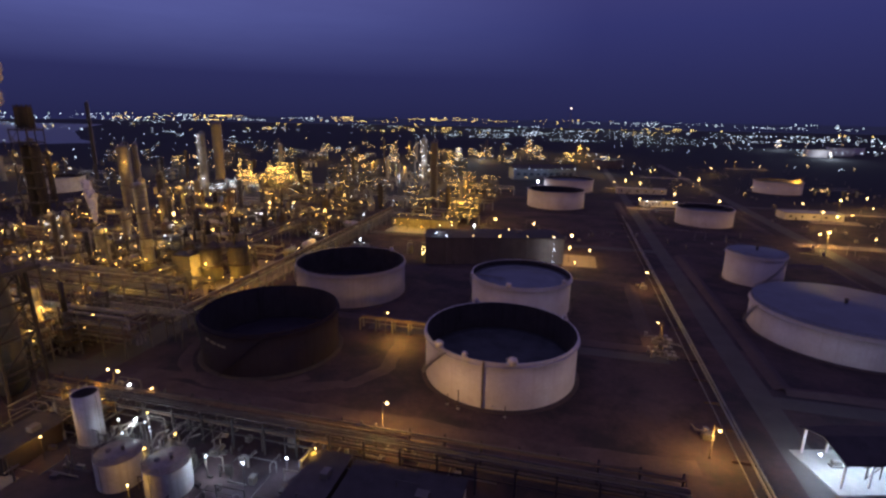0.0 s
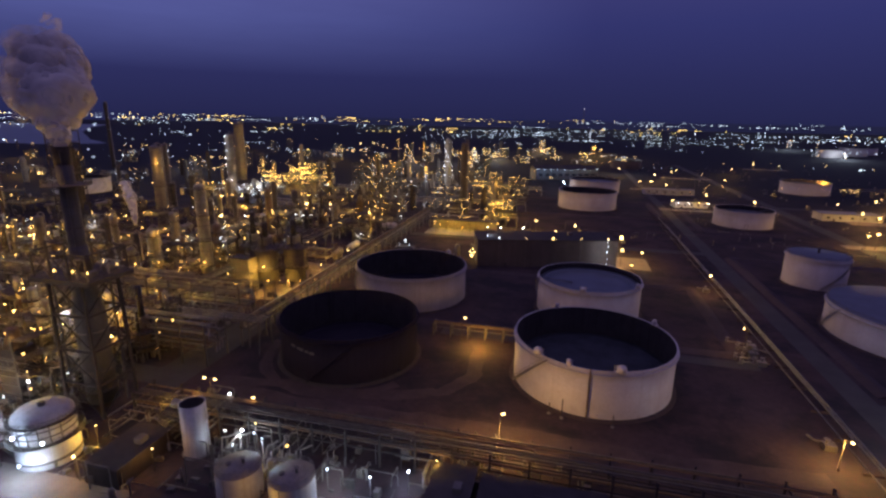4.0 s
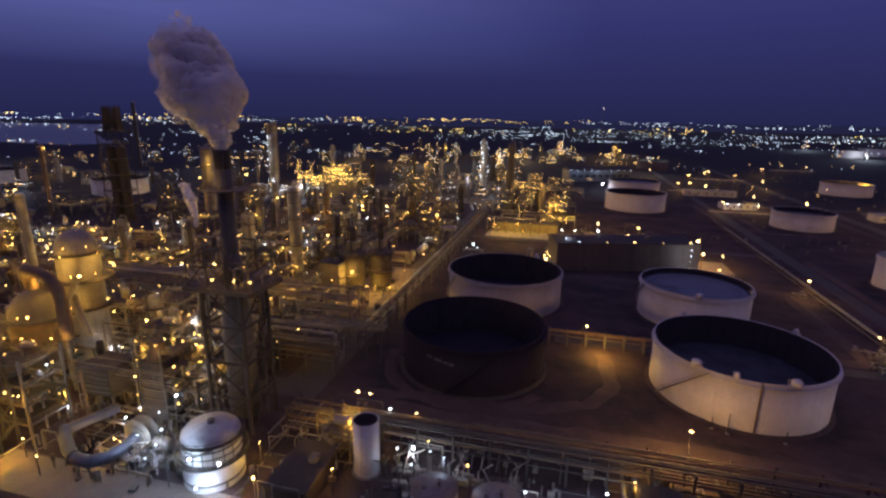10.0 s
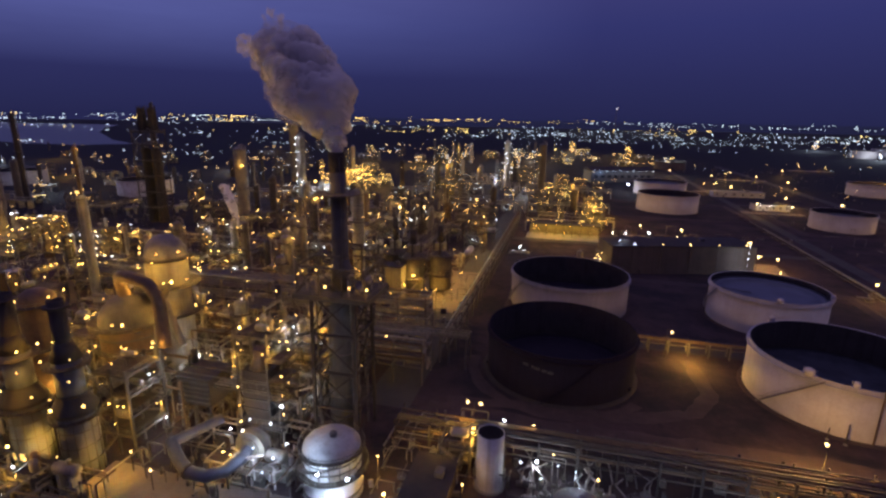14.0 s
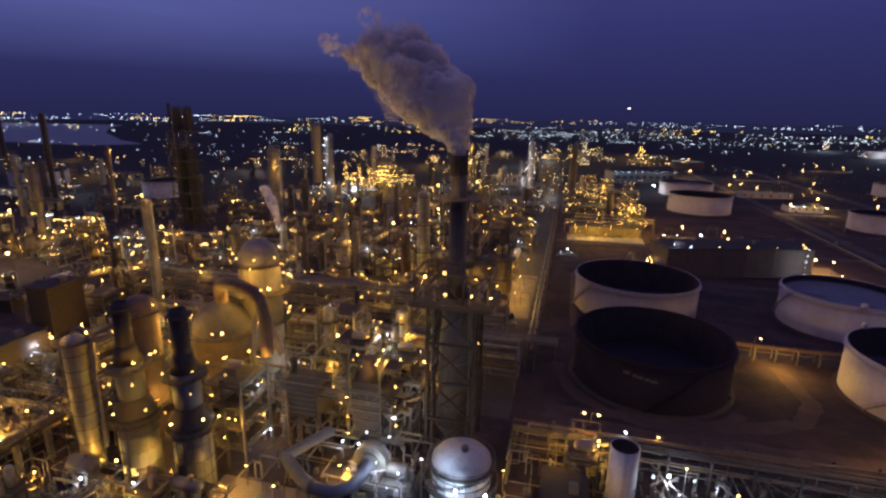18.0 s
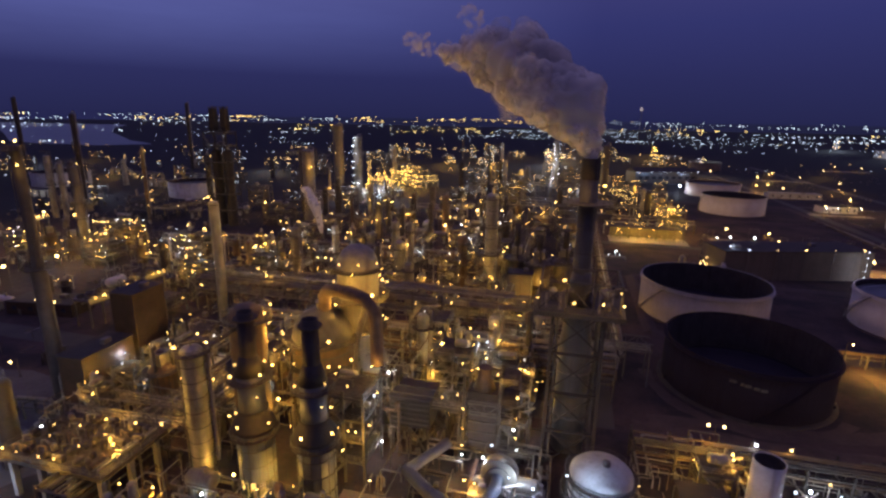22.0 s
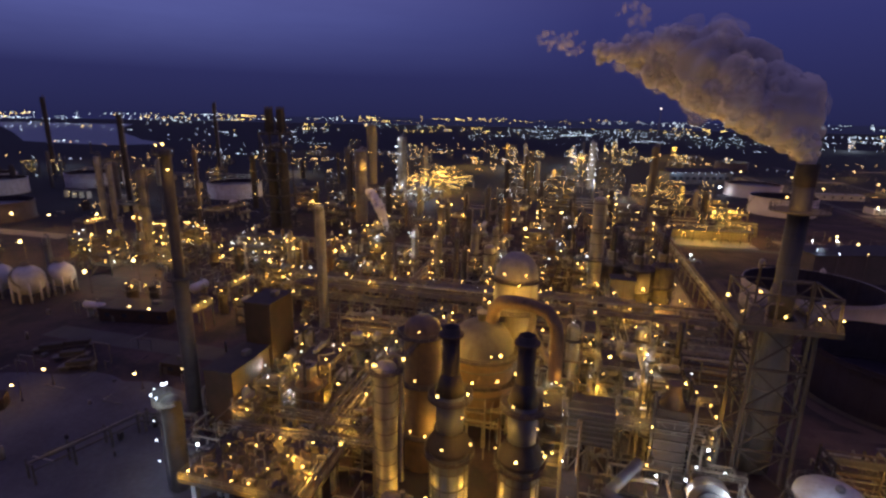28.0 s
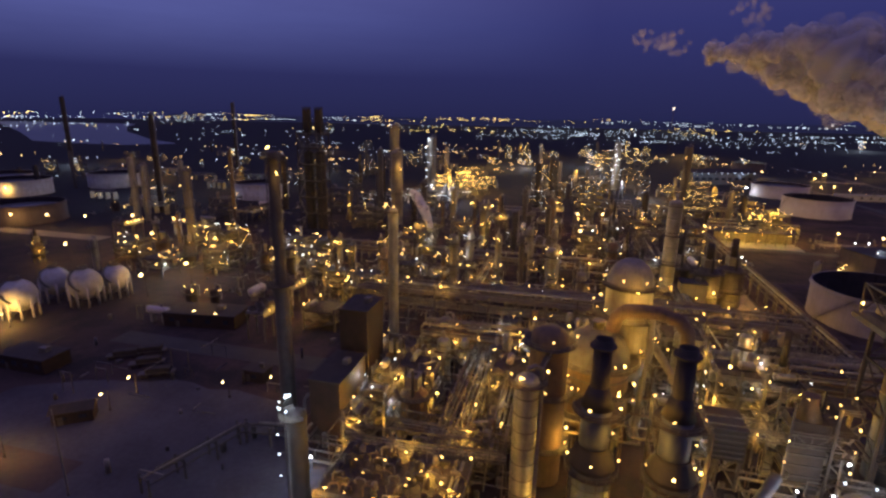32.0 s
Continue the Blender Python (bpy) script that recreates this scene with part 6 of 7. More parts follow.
truss_bridge(-226.0, 66.0, 26.0, 0, 9.0, "pale truss pipe bridge across the unit", 2)
truss_bridge(-204.0, 62.0, 30.0, 90, 9.5, "pale truss pipe bridge beside the ringed column", 3)
truss_bridge(-168.0, 78.0, 26.0, 0, 11.0, "steel truss bridge before the stack tower", 4)
truss_bridge(-150.0, 122.0, 40.0, 0, 9.5, "pipe bridge over the plant road", 5, 5.0)

# ---- heaters and yellow-lit block beside the road ----
heater(-143.5, 175.0, 4.4, 16, 27, "rust-brown fired heater lit yellow from below", 71, lamps=3, mat=M_DARKSTEEL)
heater(-134.0, 181.0, 4.2, 16, 28, "rust-brown fired heater lit yellow from below", 72, lamps=3, mat=M_DARKSTEEL)
heater(-152.5, 180.0, 4.0, 16, 30, "rust-brown fired heater lit yellow from below", 73, lamps=3, mat=M_DARKSTEEL)
building(-149.5, 168.0, 8.5, 6.0, 14.0, "tall pale switch house lit yellow at its front", windows=0, wall=M_VESSEL)
for x, y, z in ((-147, 158.5, 5.0), (-137, 165.0, 5.0), (-127, 172.0, 4.0)):
    glow(x, y, z, 3600)
    t = thing("yard_lamp", "lit sodium lamp on a short post", "lamp", x, y, group="yard lamps")
    part("post", Geo().box(0, 0, 0, 0.16, 0.16, z + 0.4), M_STEEL, t)
    lamp(t, 0, 0, z + 0.9, 0.34)


# paler patch and two added bulbless lights stand in for lamplit ground
road(-145, 160, -121, 212, "paler tan ground patch standing for lamplit ground before the heaters", M_WORNLIT, 0.055, "pavement")
glow(-131.0, 186.0, 7.0, 3600)
glow(-132.5, 203.0, 7.0, 3000)


# ---- units filled with columns, frames, drums and coolers ----
def fill_unit(x0, x1, y0, y1, cell, seed, hmax, lamps, bulb, skip=(), cold=0.2, keep=0.85):
    rnd = random.Random(seed)
    y = y0 + cell / 2
    while y < y1:
        x = x0 + cell / 2
        while x < x1:
            px_, py_ = x + rnd.uniform(-1, 1) * cell * 0.12, y + rnd.uniform(-1, 1) * cell * 0.12
            k, busy = rnd.random(), rnd.random() < keep
            if busy and not any(a < px_ < b and c < py_ < d for a, b, c, d in skip):
                w = cell * rnd.uniform(0.55, 0.8)
                if k < 0.30:
                    h = hmax * rnd.uniform(0.35, 1.0)
                    n = max(1, int(h / 9))
                    column(px_, py_, rnd.uniform(0.9, 2.2), h, rnd.choice(("grey process column hung with lit decks", "pale clad process column with ladders and decks", "weathered process column among pipework")), decks=[h * (i + 1) / (n + 0.4) for i in range(n)], mat=rnd.choice((M_CLAD, M_VESSEL, M_RUST, M_DARKSTEEL) if cell < 13 else (M_VESSEL, M_DARKSTEEL, M_SOOT, M_RUST)), rings=rnd.choice((0, 0, 3.5)), lamps=lamps if rnd.random() < 0.7 else 0, rnd=rnd, bulb=bulb, ladder=cell < 16, cold=rnd.random() < cold)
                elif k < 0.62:
                    n = rnd.randint(2, 4)
                    h = min(hmax * 0.6, 4.5 * n)
                    steel_structure(px_, py_, w, w * rnd.uniform(0.6, 1.0), [h * (i + 1) / n for i in range(n)], rnd.choice(("open steel frame with lit decks and small vessels", "crowded steel equipment frame with stairs", "dark steel pipe frame with gratings")), seed=rnd.randint(0, 9999), lamps=lamps, bulb=bulb, cold=cold)
                elif k < 0.76:
                    fin_fan(px_, py_, w * 1.1, w * 0.7, rnd.uniform(5, 11), rnd.choice((0, 90)), 3, lamps=lamps, bulb=bulb)
                elif k < 0.90:
                    lying_drum(px_, py_, rnd.uniform(1.0, 1.8), w * 0.8, rnd.uniform(2.6, 6), rnd.choice((0, 90)), mat=rnd.choice((M_CLAD, M_VESSEL, M_TANK)))
                else:
                    heater(px_, py_, rnd.uniform(2.0, 3.2), rnd.uniform(8, 12), hmax * rnd.uniform(0.6, 0.95), "small fired heater with a dark stack", rnd.randint(0, 9999), lamps=lamps)
            x += cell
        y += cell


fill_unit(-172, -139, 78, 124, 8.6, 101, 24, 2, 0.24, skip=((-171, -168, 60, 84), (-140.5, -120, 74, 94)), keep=1.0)
fill_unit(-247, -197, 62, 110, 9.0, 102, 17, 2, 0.24, skip=((-218, -209, 40, 112), (-202, -190, 60, 80), (-252, -236, 62, 112)), keep=0.95)
fill_unit(-208, -170, 40, 54, 8.0, 109, 7, 1, 0.22, skip=((-192, -170, 53, 64),), keep=0.8)
fill_unit(-232, -192, 100, 126, 9.0, 103, 18, 2, 0.26, skip=((-193, -169, 76, 104),), keep=0.95)
fill_unit(-262, -122, 124, 200, 11.5, 104, 30, 2, 0.30, skip=((-229, -221, 130, 200), (-161, -150, 118, 270), (-262, -122, 124, 142), (-160, -120, 150, 192)), cold=0.15, keep=0.9)
fill_unit(-300, -128, 212, 330, 17.5, 105, 29, 2, 0.40, skip=((-161, -149, 118, 270), (-272, -250, 215, 240)), keep=0.85)
fill_unit(-330, -262, 136, 200, 14.0, 106, 17, 4, 0.36, skip=(), cold=0.2)
fill_unit(-440, -332, 146, 225, 17.0, 107, 17, 5, 0.42, skip=((-384, -368, 180, 196),), keep=0.75)
fill_unit(-335, -262, 106, 134, 14.0, 110, 11, 3, 0.30, skip=((-325, -297, 110, 124),), cold=0.3)
fill_unit(-430, -310, 245, 330, 20.0, 108, 50, 1, 0.42, skip=((-362, -332, 250, 276),), keep=0.7)


def far_unit(x0, x1, y0, y1, seed, n, hmax, lights, size, mats, label):
    """A unit far off: columns, frames and pipe bundles as parts, with its many small lights."""
    rnd = random.Random(seed)
    cx, cy = (x0 + x1) / 2, (y0 + y1) / 2
    t = thing("distant_process_unit", label, "process unit", cx, cy, group="distant process units")
    spots = []
    for i in range(n):
        u, v = rnd.uniform(x0 - cx, x1 - cx), rnd.uniform(y0 - cy, y1 - cy)
        h = hmax * rnd.uniform(0.25, 1.0) ** 1.3
        k = rnd.random()
        if k < 0.45:
            rr = rnd.uniform(1.2, 2.8)
            part("column", Geo().lathe(u, v, ((rr, 0), (rr, h - rr), (rr * 0.7, h - rr * 0.2), (0.01, h)), 12, False), rnd.choice((M_VESSEL, M_DARKSTEEL, M_DARKSTEEL, M_SOOT)), t)
            spots += [(u, v, h, rr + 1)]
        elif k < 0.8:
            w, d, h = rnd.uniform(6, 14), rnd.uniform(5, 12), h * 0.6 + 4
            g = Geo()
            for a in (-1, 1):
                for b in (-1, 1):
                    g.box(u + a * w / 2, v + b * d / 2, 0, 0.5, 0.5, h)
            z = 4.0
            while z < h:
                g.box(u, v, z, w, d, 0.25)
                g.box(u + rnd.uniform(-0.2, 0.2) * w, v, z + 0.25, w * 0.4, d * 0.4, 2.0)
                z += 4.5
            part("steel_frame", g, M_DARKSTEEL, t)
            spots += [(u, v, h, -w)] * 3
        else:
            l = rnd.uniform(15, 40)
            g = Geo()
            for q in range(5):
                g.tube([(u - l / 2, v + q * 0.9, 6 + 2 * (q % 2)), (u + l / 2, v + q * 0.9, 6 + 2 * (q % 2))], 0.3, 6)
            for q in range(4):
                g.box(u - l / 2 + l * q / 3, v + 2, 0, 0.4, 4.5, 6.0)
            part("pipe_run", g, M_PIPE, t)["kind"] = "stuff"
            spots += [(u, v, 8, l * 0.5)]
    for i in range(max(3, lights // 32)):
        u, v, h, w = rnd.choice(spots)
        glow(cx + u, cy + v - abs(w) - 1.5, min(h, 16) + 2, 60.0 * (size / 0.5) ** 2 * 230, COLD if mats[i % len(mats)] is M_BULBFARW else SODIUM, 0.8)
    for mi, mat in enumerate(mats):
        g = Geo()
        for i in range(lights // len(mats)):
            u, v, h, w = rnd.choice(spots)
            r = size * rnd.uniform(0.42, 0.78)
            if w < 0:
                x, y, z = u + w * (rnd.randint(0, 4) / 4 - 0.5), v + w * rnd.choice((0.52, 0.52, 0.2, -0.3)), 6.2 + 4.5 * rnd.randint(0, max(0, int((h - 4) / 4.5)))
            else:
                x, y, z = u + rnd.uniform(-w, w), v + rnd.uniform(-1, 0.2) * w, rnd.uniform(2.5, h)
            g.lathe(x, y, ((0, z - r), (r, z), (0, z + r)), 6, False)
        ob = part("lamps", g, mat, t, "many small lit lamps")
        ob["kind"] = "stuff"
    return t


Y, W, S = M_BULBFARY, M_BULBFARW, M_BULBFAR
far_unit(-335, -270, 440, 505, 201, 24, 30, 620, 0.62, (Y, Y, S), "brightly lit yellow distillation unit of columns and frames")
far_unit(-335, -280, 372, 415, 202, 14, 20, 170, 0.55, (W, W, W), "unit lit by cold white lamps")
far_unit(-225, -120, 330, 600, 203, 50, 36, 420, 0.50, (Y, S, W), "dense unit of columns dotted with lamps")
far_unit(-108, -62, 306, 500, 204, 34, 24, 420, 0.50, (S, Y), "long lit process block beside the road")
far_unit(-320, -100, 600, 1000, 205, 28, 38, 420, 0.85, (Y, S, W), "far process units dotted with lamps")
far_unit(-100, 60, 760, 1150, 206, 16, 46, 260, 0.95, (Y, Y, W), "far yellow-lit unit beyond the tank farm")
far_unit(-700, -330, 470, 1000, 211, 28, 32, 190, 0.75, (S, W, Y), "dim outer units and stores with scattered lamps")
far_unit(-1050, -520, 330, 800, 212, 22, 24, 150, 0.7, (W, S), "low dark works near the river with scattered lamps")
far_unit(-520, -330, 340, 620, 207, 26, 40, 110, 0.6, (S, W), "dark unit with few lamps")
far_unit(-760, -480, 230, 480, 208, 22, 36, 120, 0.6, (S, Y), "outer units near the river with few lamps")
far_unit(150, 420, 440, 640, 209, 14, 12, 46, 0.5, (S,), "low pump yards lit by sodium lamps")
far_unit(400, 1400, 1200, 1900, 210, 18, 34, 200, 1.6, (W, W, S), "distant works lit cold white")

# yellow-lit front of the block beside the road
t = thing("pump_house", "long low pump house lit yellow along its open front", "building", -87.0, 303.0)
part("back_wall", Geo().box(0, 6, 0, 42, 0.3, 7), M_VESSEL, t)
part("floor_slab", Geo().box(0, -3, 0, 44, 17, 0.25), M_CONCRETE, t)
part("roof", Geo().box(0, 2.5, 7, 44, 9, 0.4), M_ROOF, t)
for i in range(9):
    part("post", Geo().box(-20.5 + i * 5.1, -1.5, 0, 0.4, 0.4, 7), M_STEEL, t)
for i in range(6):
    part("pump", Geo().drum(-17 + i * 6.6, 2.2, 1.4, 0.7, 3, 90), M_VESSEL, t)
    lamp(t, -18 + i * 7.2, 1.2, 6.3, 0.3)
for i in range(4):
    glow(-103 + i * 10.6, 302.5, 5.2, 1500, SODIUM)

# long hall with a row of white lamps
t = thing("long_hall", "long pale hall with a row of white lamps along its eaves", "building", -30.0, 625.0, 0, 20)
part("wall", Geo().box(0, 0, 0, 76, 24, 13), M_DUCT, t)
part("roof", Geo().quads([(-39, -13, 13), (39, -13, 13), (39, 0, 17), (-39, 0, 17), (-39, 13, 13), (39, 13, 13)], ((0, 1, 2, 3), (3, 2, 5, 4), (0, 3, 4), (1, 5, 2))), M_ROOF, t)
for i in range(10):
    lamp(t, -36 + i * 8, -13.4, 13.0, 0.7, M_BULBFARW, watts=0)
    if i % 3 == 1:
        a = radians(20)
        u, v = -36 + i * 8, -16.0
        glow(-30 + u * math.cos(a) - v * math.sin(a), 625 + u * math.sin(a) + v * math.cos(a), 11.5, 2500, BLUISH)
for i in range(9):
    part("window", Geo().box(-32 + i * 8, -12.03, 5, 4.5, 0.1, 3), M_GLASS, t)

# road, low roofs and lamps on the eastern side
road(140, 190, 149, 900, z=0.035)
road(57, 470, 320, 477, z=0.06)
building(76.0, 455.0, 26, 12, 5, "low pale building lit greenish white at its front", 8, wall=M_TANK, windows=5)
building(72.0, 530.0, 46, 10, 5, "long low pale-roofed store", 5, roof=M_CONCRETE, windows=6)
building(180.0, 430.0, 40, 14, 5, "low yard building with a pale roof", 4, roof=M_CONCRETE, windows=5)
for x, y, c in ((66, 446, 1), (74, 447, 1), (82, 448, 0), (90, 449, 1)):
    t = thing("wall_lamp_post", "short lamp post before the low building", "lamp", x, y, group="short lamp posts")
    part("post", Geo().box(0, 0, 0, 0.15, 0.15, 4.5), M_STEEL, t)
    lamp(t, 0, 0, 4.8, 0.4, M_BULBHOTW if c else M_BULBHOT, watts=380)

# ---- gas spheres and western yard ----
for x, y, r, zc, lb in ((-375.4, 103.8, 5.6, 7.5, "white gas sphere lit bright by a yard lamp"), (-365.2, 120.0, 5.7, 7.5, "white gas sphere on legs, dimly lit"), (-379.4, 120.0, 5.2, 7.3, "white gas sphere standing behind the others"), (-362.1, 130.2, 4.9, 7.2, "smaller white gas sphere in the dark")):
    sphere_tank(x, y, r, zc, lb)
building(-301.5, 60.5, 8.0, 4.0, 3.0, "small brown gabled hut beside the yard track", 35, pitch=1.2, windows=2, wall=M_BRICKWALL, roof=M_SOOT)
building(-311.0, 117.0, 25.0, 10.0, 4.5, "long low dark workshop", 8, windows=4, wall=M_BRICKWALL, roof=M_SOOT)
building(-241.5, 88.0, 7.0, 10.0, 25.0, "tall dark rust-brown windowless block beside the unit", windows=0, wall=M_BRICKWALL, roof=M_SOOT)
building(-241.5, 74.5, 7.0, 14.0, 15.0, "dark windowless hall before the taller block", windows=0, wall=M_BRICKWALL, roof=M_SOOT)
building(-336.0, 78.0, 16.0, 8.0, 4.0, "dim yard office with dark windows", windows=4, wall=M_BRICKWALL, roof=M_SOOT)
building(-272.0, 88.0, 6.0, 4.0, 3.2, "small dark hut beside a lamp", windows=1, wall=M_BRICKWALL, roof=M_SOOT)
for x, y in ((-306, 86), (-299, 82), (-311, 92), (-316, 88)):
    t = thing("parked_trailer", "dim parked flatbed trailer in the yard", "trailer", x, y, 0, 30, "parked trailers")
    part("bed", Geo().box(0, 0, 1.1, 9, 2.4, 0.25), M_DARKSTEEL, t)
    part("load", Geo().box(0.5, 0, 1.35, 6, 2.1, 1.3), M_SOOT, t)
    for u in (-3.4, -2.4, 3.0):
        for v in (-1.0, 1.0):
            part("wheel", Geo().tube([(u, v - 0.15, 0.5), (u, v + 0.15, 0.5)], 0.5, 12), M_SOOT, t)

for x, y, w in ((-515, 205, 5000), (-495, 211, 4000), (-470, 214, 4500), (-630, 285, 6000), (-447, 225, 4000), (-400, 190, 3500), (-420, 160, 3500), (-345, 150, 3000), (-350, 132, 1600)):
    street_lamp(x, y, 9, 250, watts=w / 5.5, r=0.7)
road(-530, 196, -445, 206, "tan service road lit by lamps", M_WORNLIT, 0.04)
road(-345, 128, -262, 134, "packed gravel track beside the units", M_DIRT, 0.035)
g = Geo()
rim = []
for i in range(48):
    a = 2 * math.pi * i / 48
    k = 1 + 0.28 * noise.noise((math.cos(a) * 1.7, math.sin(a) * 1.7, 4.0)) + 0.1 * noise.noise((math.cos(a) * 6, math.sin(a) * 6, 8.0))
    rim.append((-287 + 50 * k * math.cos(a), 53 + 30 * k * math.sin(a), 0.02))
g.quads(rim, [tuple(range(48))])
solid("pavement", g, M_GRAVEL, "pale grey gravel of the western yard", "yard", kind="structure")
# ---- lamps on poles ----
street_lamp(-102.2, 87.2, 10.0, 0, twin=True, watts=120)
# added lights low over the rack and valve frame, off the bulbs
glow(-103.5, 82.6, 9.4, 1700)
glow(-100.6, 78.6, 6.8, 1400)
glow(-108.5, 79.0, 6.0, 1500)
street_lamp(-95.4, 86.4, 8.4, 270, cold=True, watts=35, r=0.28)
street_lamp(-89.3, 86.4, 8.4, 270, watts=35, r=0.28)
street_lamp(-34.7, 90.0, 9.8, 70, watts=3100, r=0.40)
# second light for this lamp, added nearer the rack to brighten it
glow(-34.4, 87.4, 8.5, 800, AMBER)
street_lamp(-54.0, 144.1, 8.6, 320, watts=60, r=0.34)
# added light without a bulb, brightens the yellow ground patch beside the lamp
glow(-48.0, 139.6, 4.8, 9000)
street_lamp(34.2, 104.4, 7.6, 300, watts=2200, r=0.36)
street_lamp(32.7, 160.0, 8.4, 200, watts=420, r=0.36)
street_lamp(36.4, 219.6, 7.8, 250, watts=800, r=0.5)
street_lamp(4.6, 270.0, 10.3, 280, watts=1600, r=0.8)
street_lamp(-27.5, 271.0, 10.9, 200, watts=900, r=0.6, label="lit sodium lamp on a pole behind the brown hall")
street_lamp(-188.4, 208.3, 21.4, 270, watts=1500, r=0.62, label="strong sodium lamp on a very high pole")
street_lamp(-188.7, 292.5, 14.0, 270, watts=1500, r=0.62)
street_lamp(-174.0, 297.0, 14.0, 270, watts=1500, r=0.62)
street_lamp(-28.5, 526.0, 8.0, 270, cold=True, watts=1200, r=0.8)
street_lamp(217.3, 472.2, 9.7, 270, watts=2600, r=0.75)
for x, y in ((120, 440), (150, 330), (250, 500), (300, 470), (180, 390), (92, 470), (60, 560), (75, 640), (140, 600), (40, 700), (110, 700), (190, 760), (260, 380), (215, 330)):
    street_lamp(x, y, 9, 250, watts=3200 if x > 110 and y < 450 else 2000, r=0.7)
for x, y, w in ((-297.0, 65.5, 300), (-297.3, 73.6, 300), (-273.5, 78.0, 160), (-263.6, 83.5, 220), (-256.7, 79.1, 260), (-313.0, 115.4, 260), (-304.6, 115.2, 220), (-369.5, 95.5, 3800)):
    street_lamp(x, y, 5.0, 250, watts=w * 0.25 if w < 1000 else w * 0.5, r=0.36)
street_lamp(-303, 46, 7.0, 250, watts=700)
road(-330, 40, -286, 49, "packed gravel under a yard lamp", M_DIRT, 0.04, "pavement")
t = thing("bare_pole", "tall bare steel pole in the yard", "pole", -280.5, 41.0)
part("pole", Geo().lathe(0, 0, ((0.3, 0), (0.3, 0.5), (0.2, 0.6), (0.12, 18)), 8), M_STEEL, t)
for i, u in enumerate((-24.0, -11.0, 2.0, 15.6, 28.6)):
    lx = thing("hall_lamp", "small lamp on a post before the brown hall", "lamp", -31.35 + u * math.cos(0.2705), 237.4 + u * math.sin(0.2705), 0, group="hall lamps")
    part("post", Geo().box(0, 0, 0, 0.2, 0.2, 13.9), M_STEEL, lx)
    lamp(lx, 0, 0, 14.4, 0.4, M_BULBW if i == 0 else M_BULB, watts=0)
for u in (-27.2, -20.4, -8.6):
    lx = thing("hall_lamp", "cold white lamp on a post behind the brown hall", "lamp", -36.9 + u * math.cos(0.2705), 257.6 + u * math.sin(0.2705), 0, group="hall lamps")
    part("post", Geo().box(0, 0, 0, 0.2, 0.2, 14.6), M_STEEL, lx)
    lamp(lx, 0, 0, 15.1, 0.5, M_BULBHOTW, watts=0)
t = thing("roof_plant", "pale cabinet with pipes on the roof, lit by a cold lamp", "machine", -58.5, 236.9, 13.5, 15.5)
part("cabinet", Geo().box(0, 0, 0, 4.4, 1.6, 1.5), M_CLAD, t)
part("cowl", Geo().box(-0.9, 0, 1.5, 1.2, 1.2, 0.5), M_STEEL, t)
for k in range(3):
    part("pipe", Geo().tube([(2.2, -0.5 + k * 0.5, 0.5), (4.2, -0.5 + k * 0.5, 0.5), (5.0, -0.5 + k * 0.5, 0.1)], 0.12, 8), M_STEEL, t)
lamp(t, -2.6, -0.6, 0.9, 0.4, M_BULBW, watts=0)
glow(-60.0, 234.6, 15.0, 420, BLUISH)
# small stair tower and valve station at the hall's end
t = thing("stair_tower", "small open steel stair tower hung with warm lamps", "tower", -69.2, 244.6)
for a in (-1.2, 1.2):
    for b in (-1.2, 1.2):
        part("post", Geo().box(a, b, 0, 0.2, 0.2, 7.4), M_STEEL, t)
for k in range(3):
    part("deck", Geo().box(0, 0, 2.2 + k * 2.2, 2.8, 2.8, 0.12), M_STEEL, t)
    part("stair_flight", Geo().bar((-0.9 + 1.8 * (k % 2), -0.6, k * 2.2 + 0.1), (0.9 - 1.8 * (k % 2), -0.6, k * 2.2 + 2.2), 0.5), M_DARKSTEEL, t)
part("guard_rail", Geo().rail([(-1.3, -1.3, 6.8), (1.3, -1.3, 6.8), (1.3, 1.3, 6.8), (-1.3, 1.3, 6.8)], closed=True), M_STEEL, t)
for k, (a, z) in enumerate(((-0.5, 1.5), (-1.3, 3.4), (1.0, 3.2), (-0.2, 4.8), (1.3, 6.3))):
    lamp(t, a, -1.7, z, 0.62, M_BULBHOT, watts=0)
glow(-69.2, 241.6, 4.2, 700)
t = thing("surge_drum", "pale upright drum with a rounded head on a skirt", "vessel", -78.0, 246.5)
part("shell", Geo().lathe(0, 0, ((1.5, 0), (1.5, 4.6), (1.2, 5.4), (0.6, 5.9), (0.02, 6.0)), 20, False), M_CLAD, t)
part("nozzle", Geo().tube([(0, 0, 5.9), (0, 0, 6.6), (1.9, 0, 6.6), (1.9, 0, 0.1)], 0.16, 8), M_STEEL, t)
t = thing("valve_station", "low pipe manifold with cold white lamps", "pipework", -108.6, 251.9)
for k in range(4):
    part("pipe", Geo().tube([(-5, -1.5 + k, 0.1), (-5, -1.5 + k, 1.2), (5, -1.5 + k, 1.2), (5, -1.5 + k, 0.1)], 0.2, 8), M_PIPE, t)
for k in (-3, 0, 3):
    part("valve", Geo().lathe(k, -1.5, ((0.35, 0.8), (0.35, 1.6), (0.08, 1.7), (0.08, 2.3), (0.4, 2.35), (0.4, 2.45), (0.02, 2.5)), 10), M_DARKSTEEL, t)
part("lamp_post", Geo().box(0, 0.5, 0, 0.16, 0.16, 4.0), M_STEEL, t)
for a, z in ((-3.4, 2.0), (0, 2.9), (0, 4.1), (2.2, 2.2)):
    lamp(t, a, 0.3, z, 0.42, M_BULBW, watts=0)
glow(-108.6, 249.4, 4.2, 420, COLD)
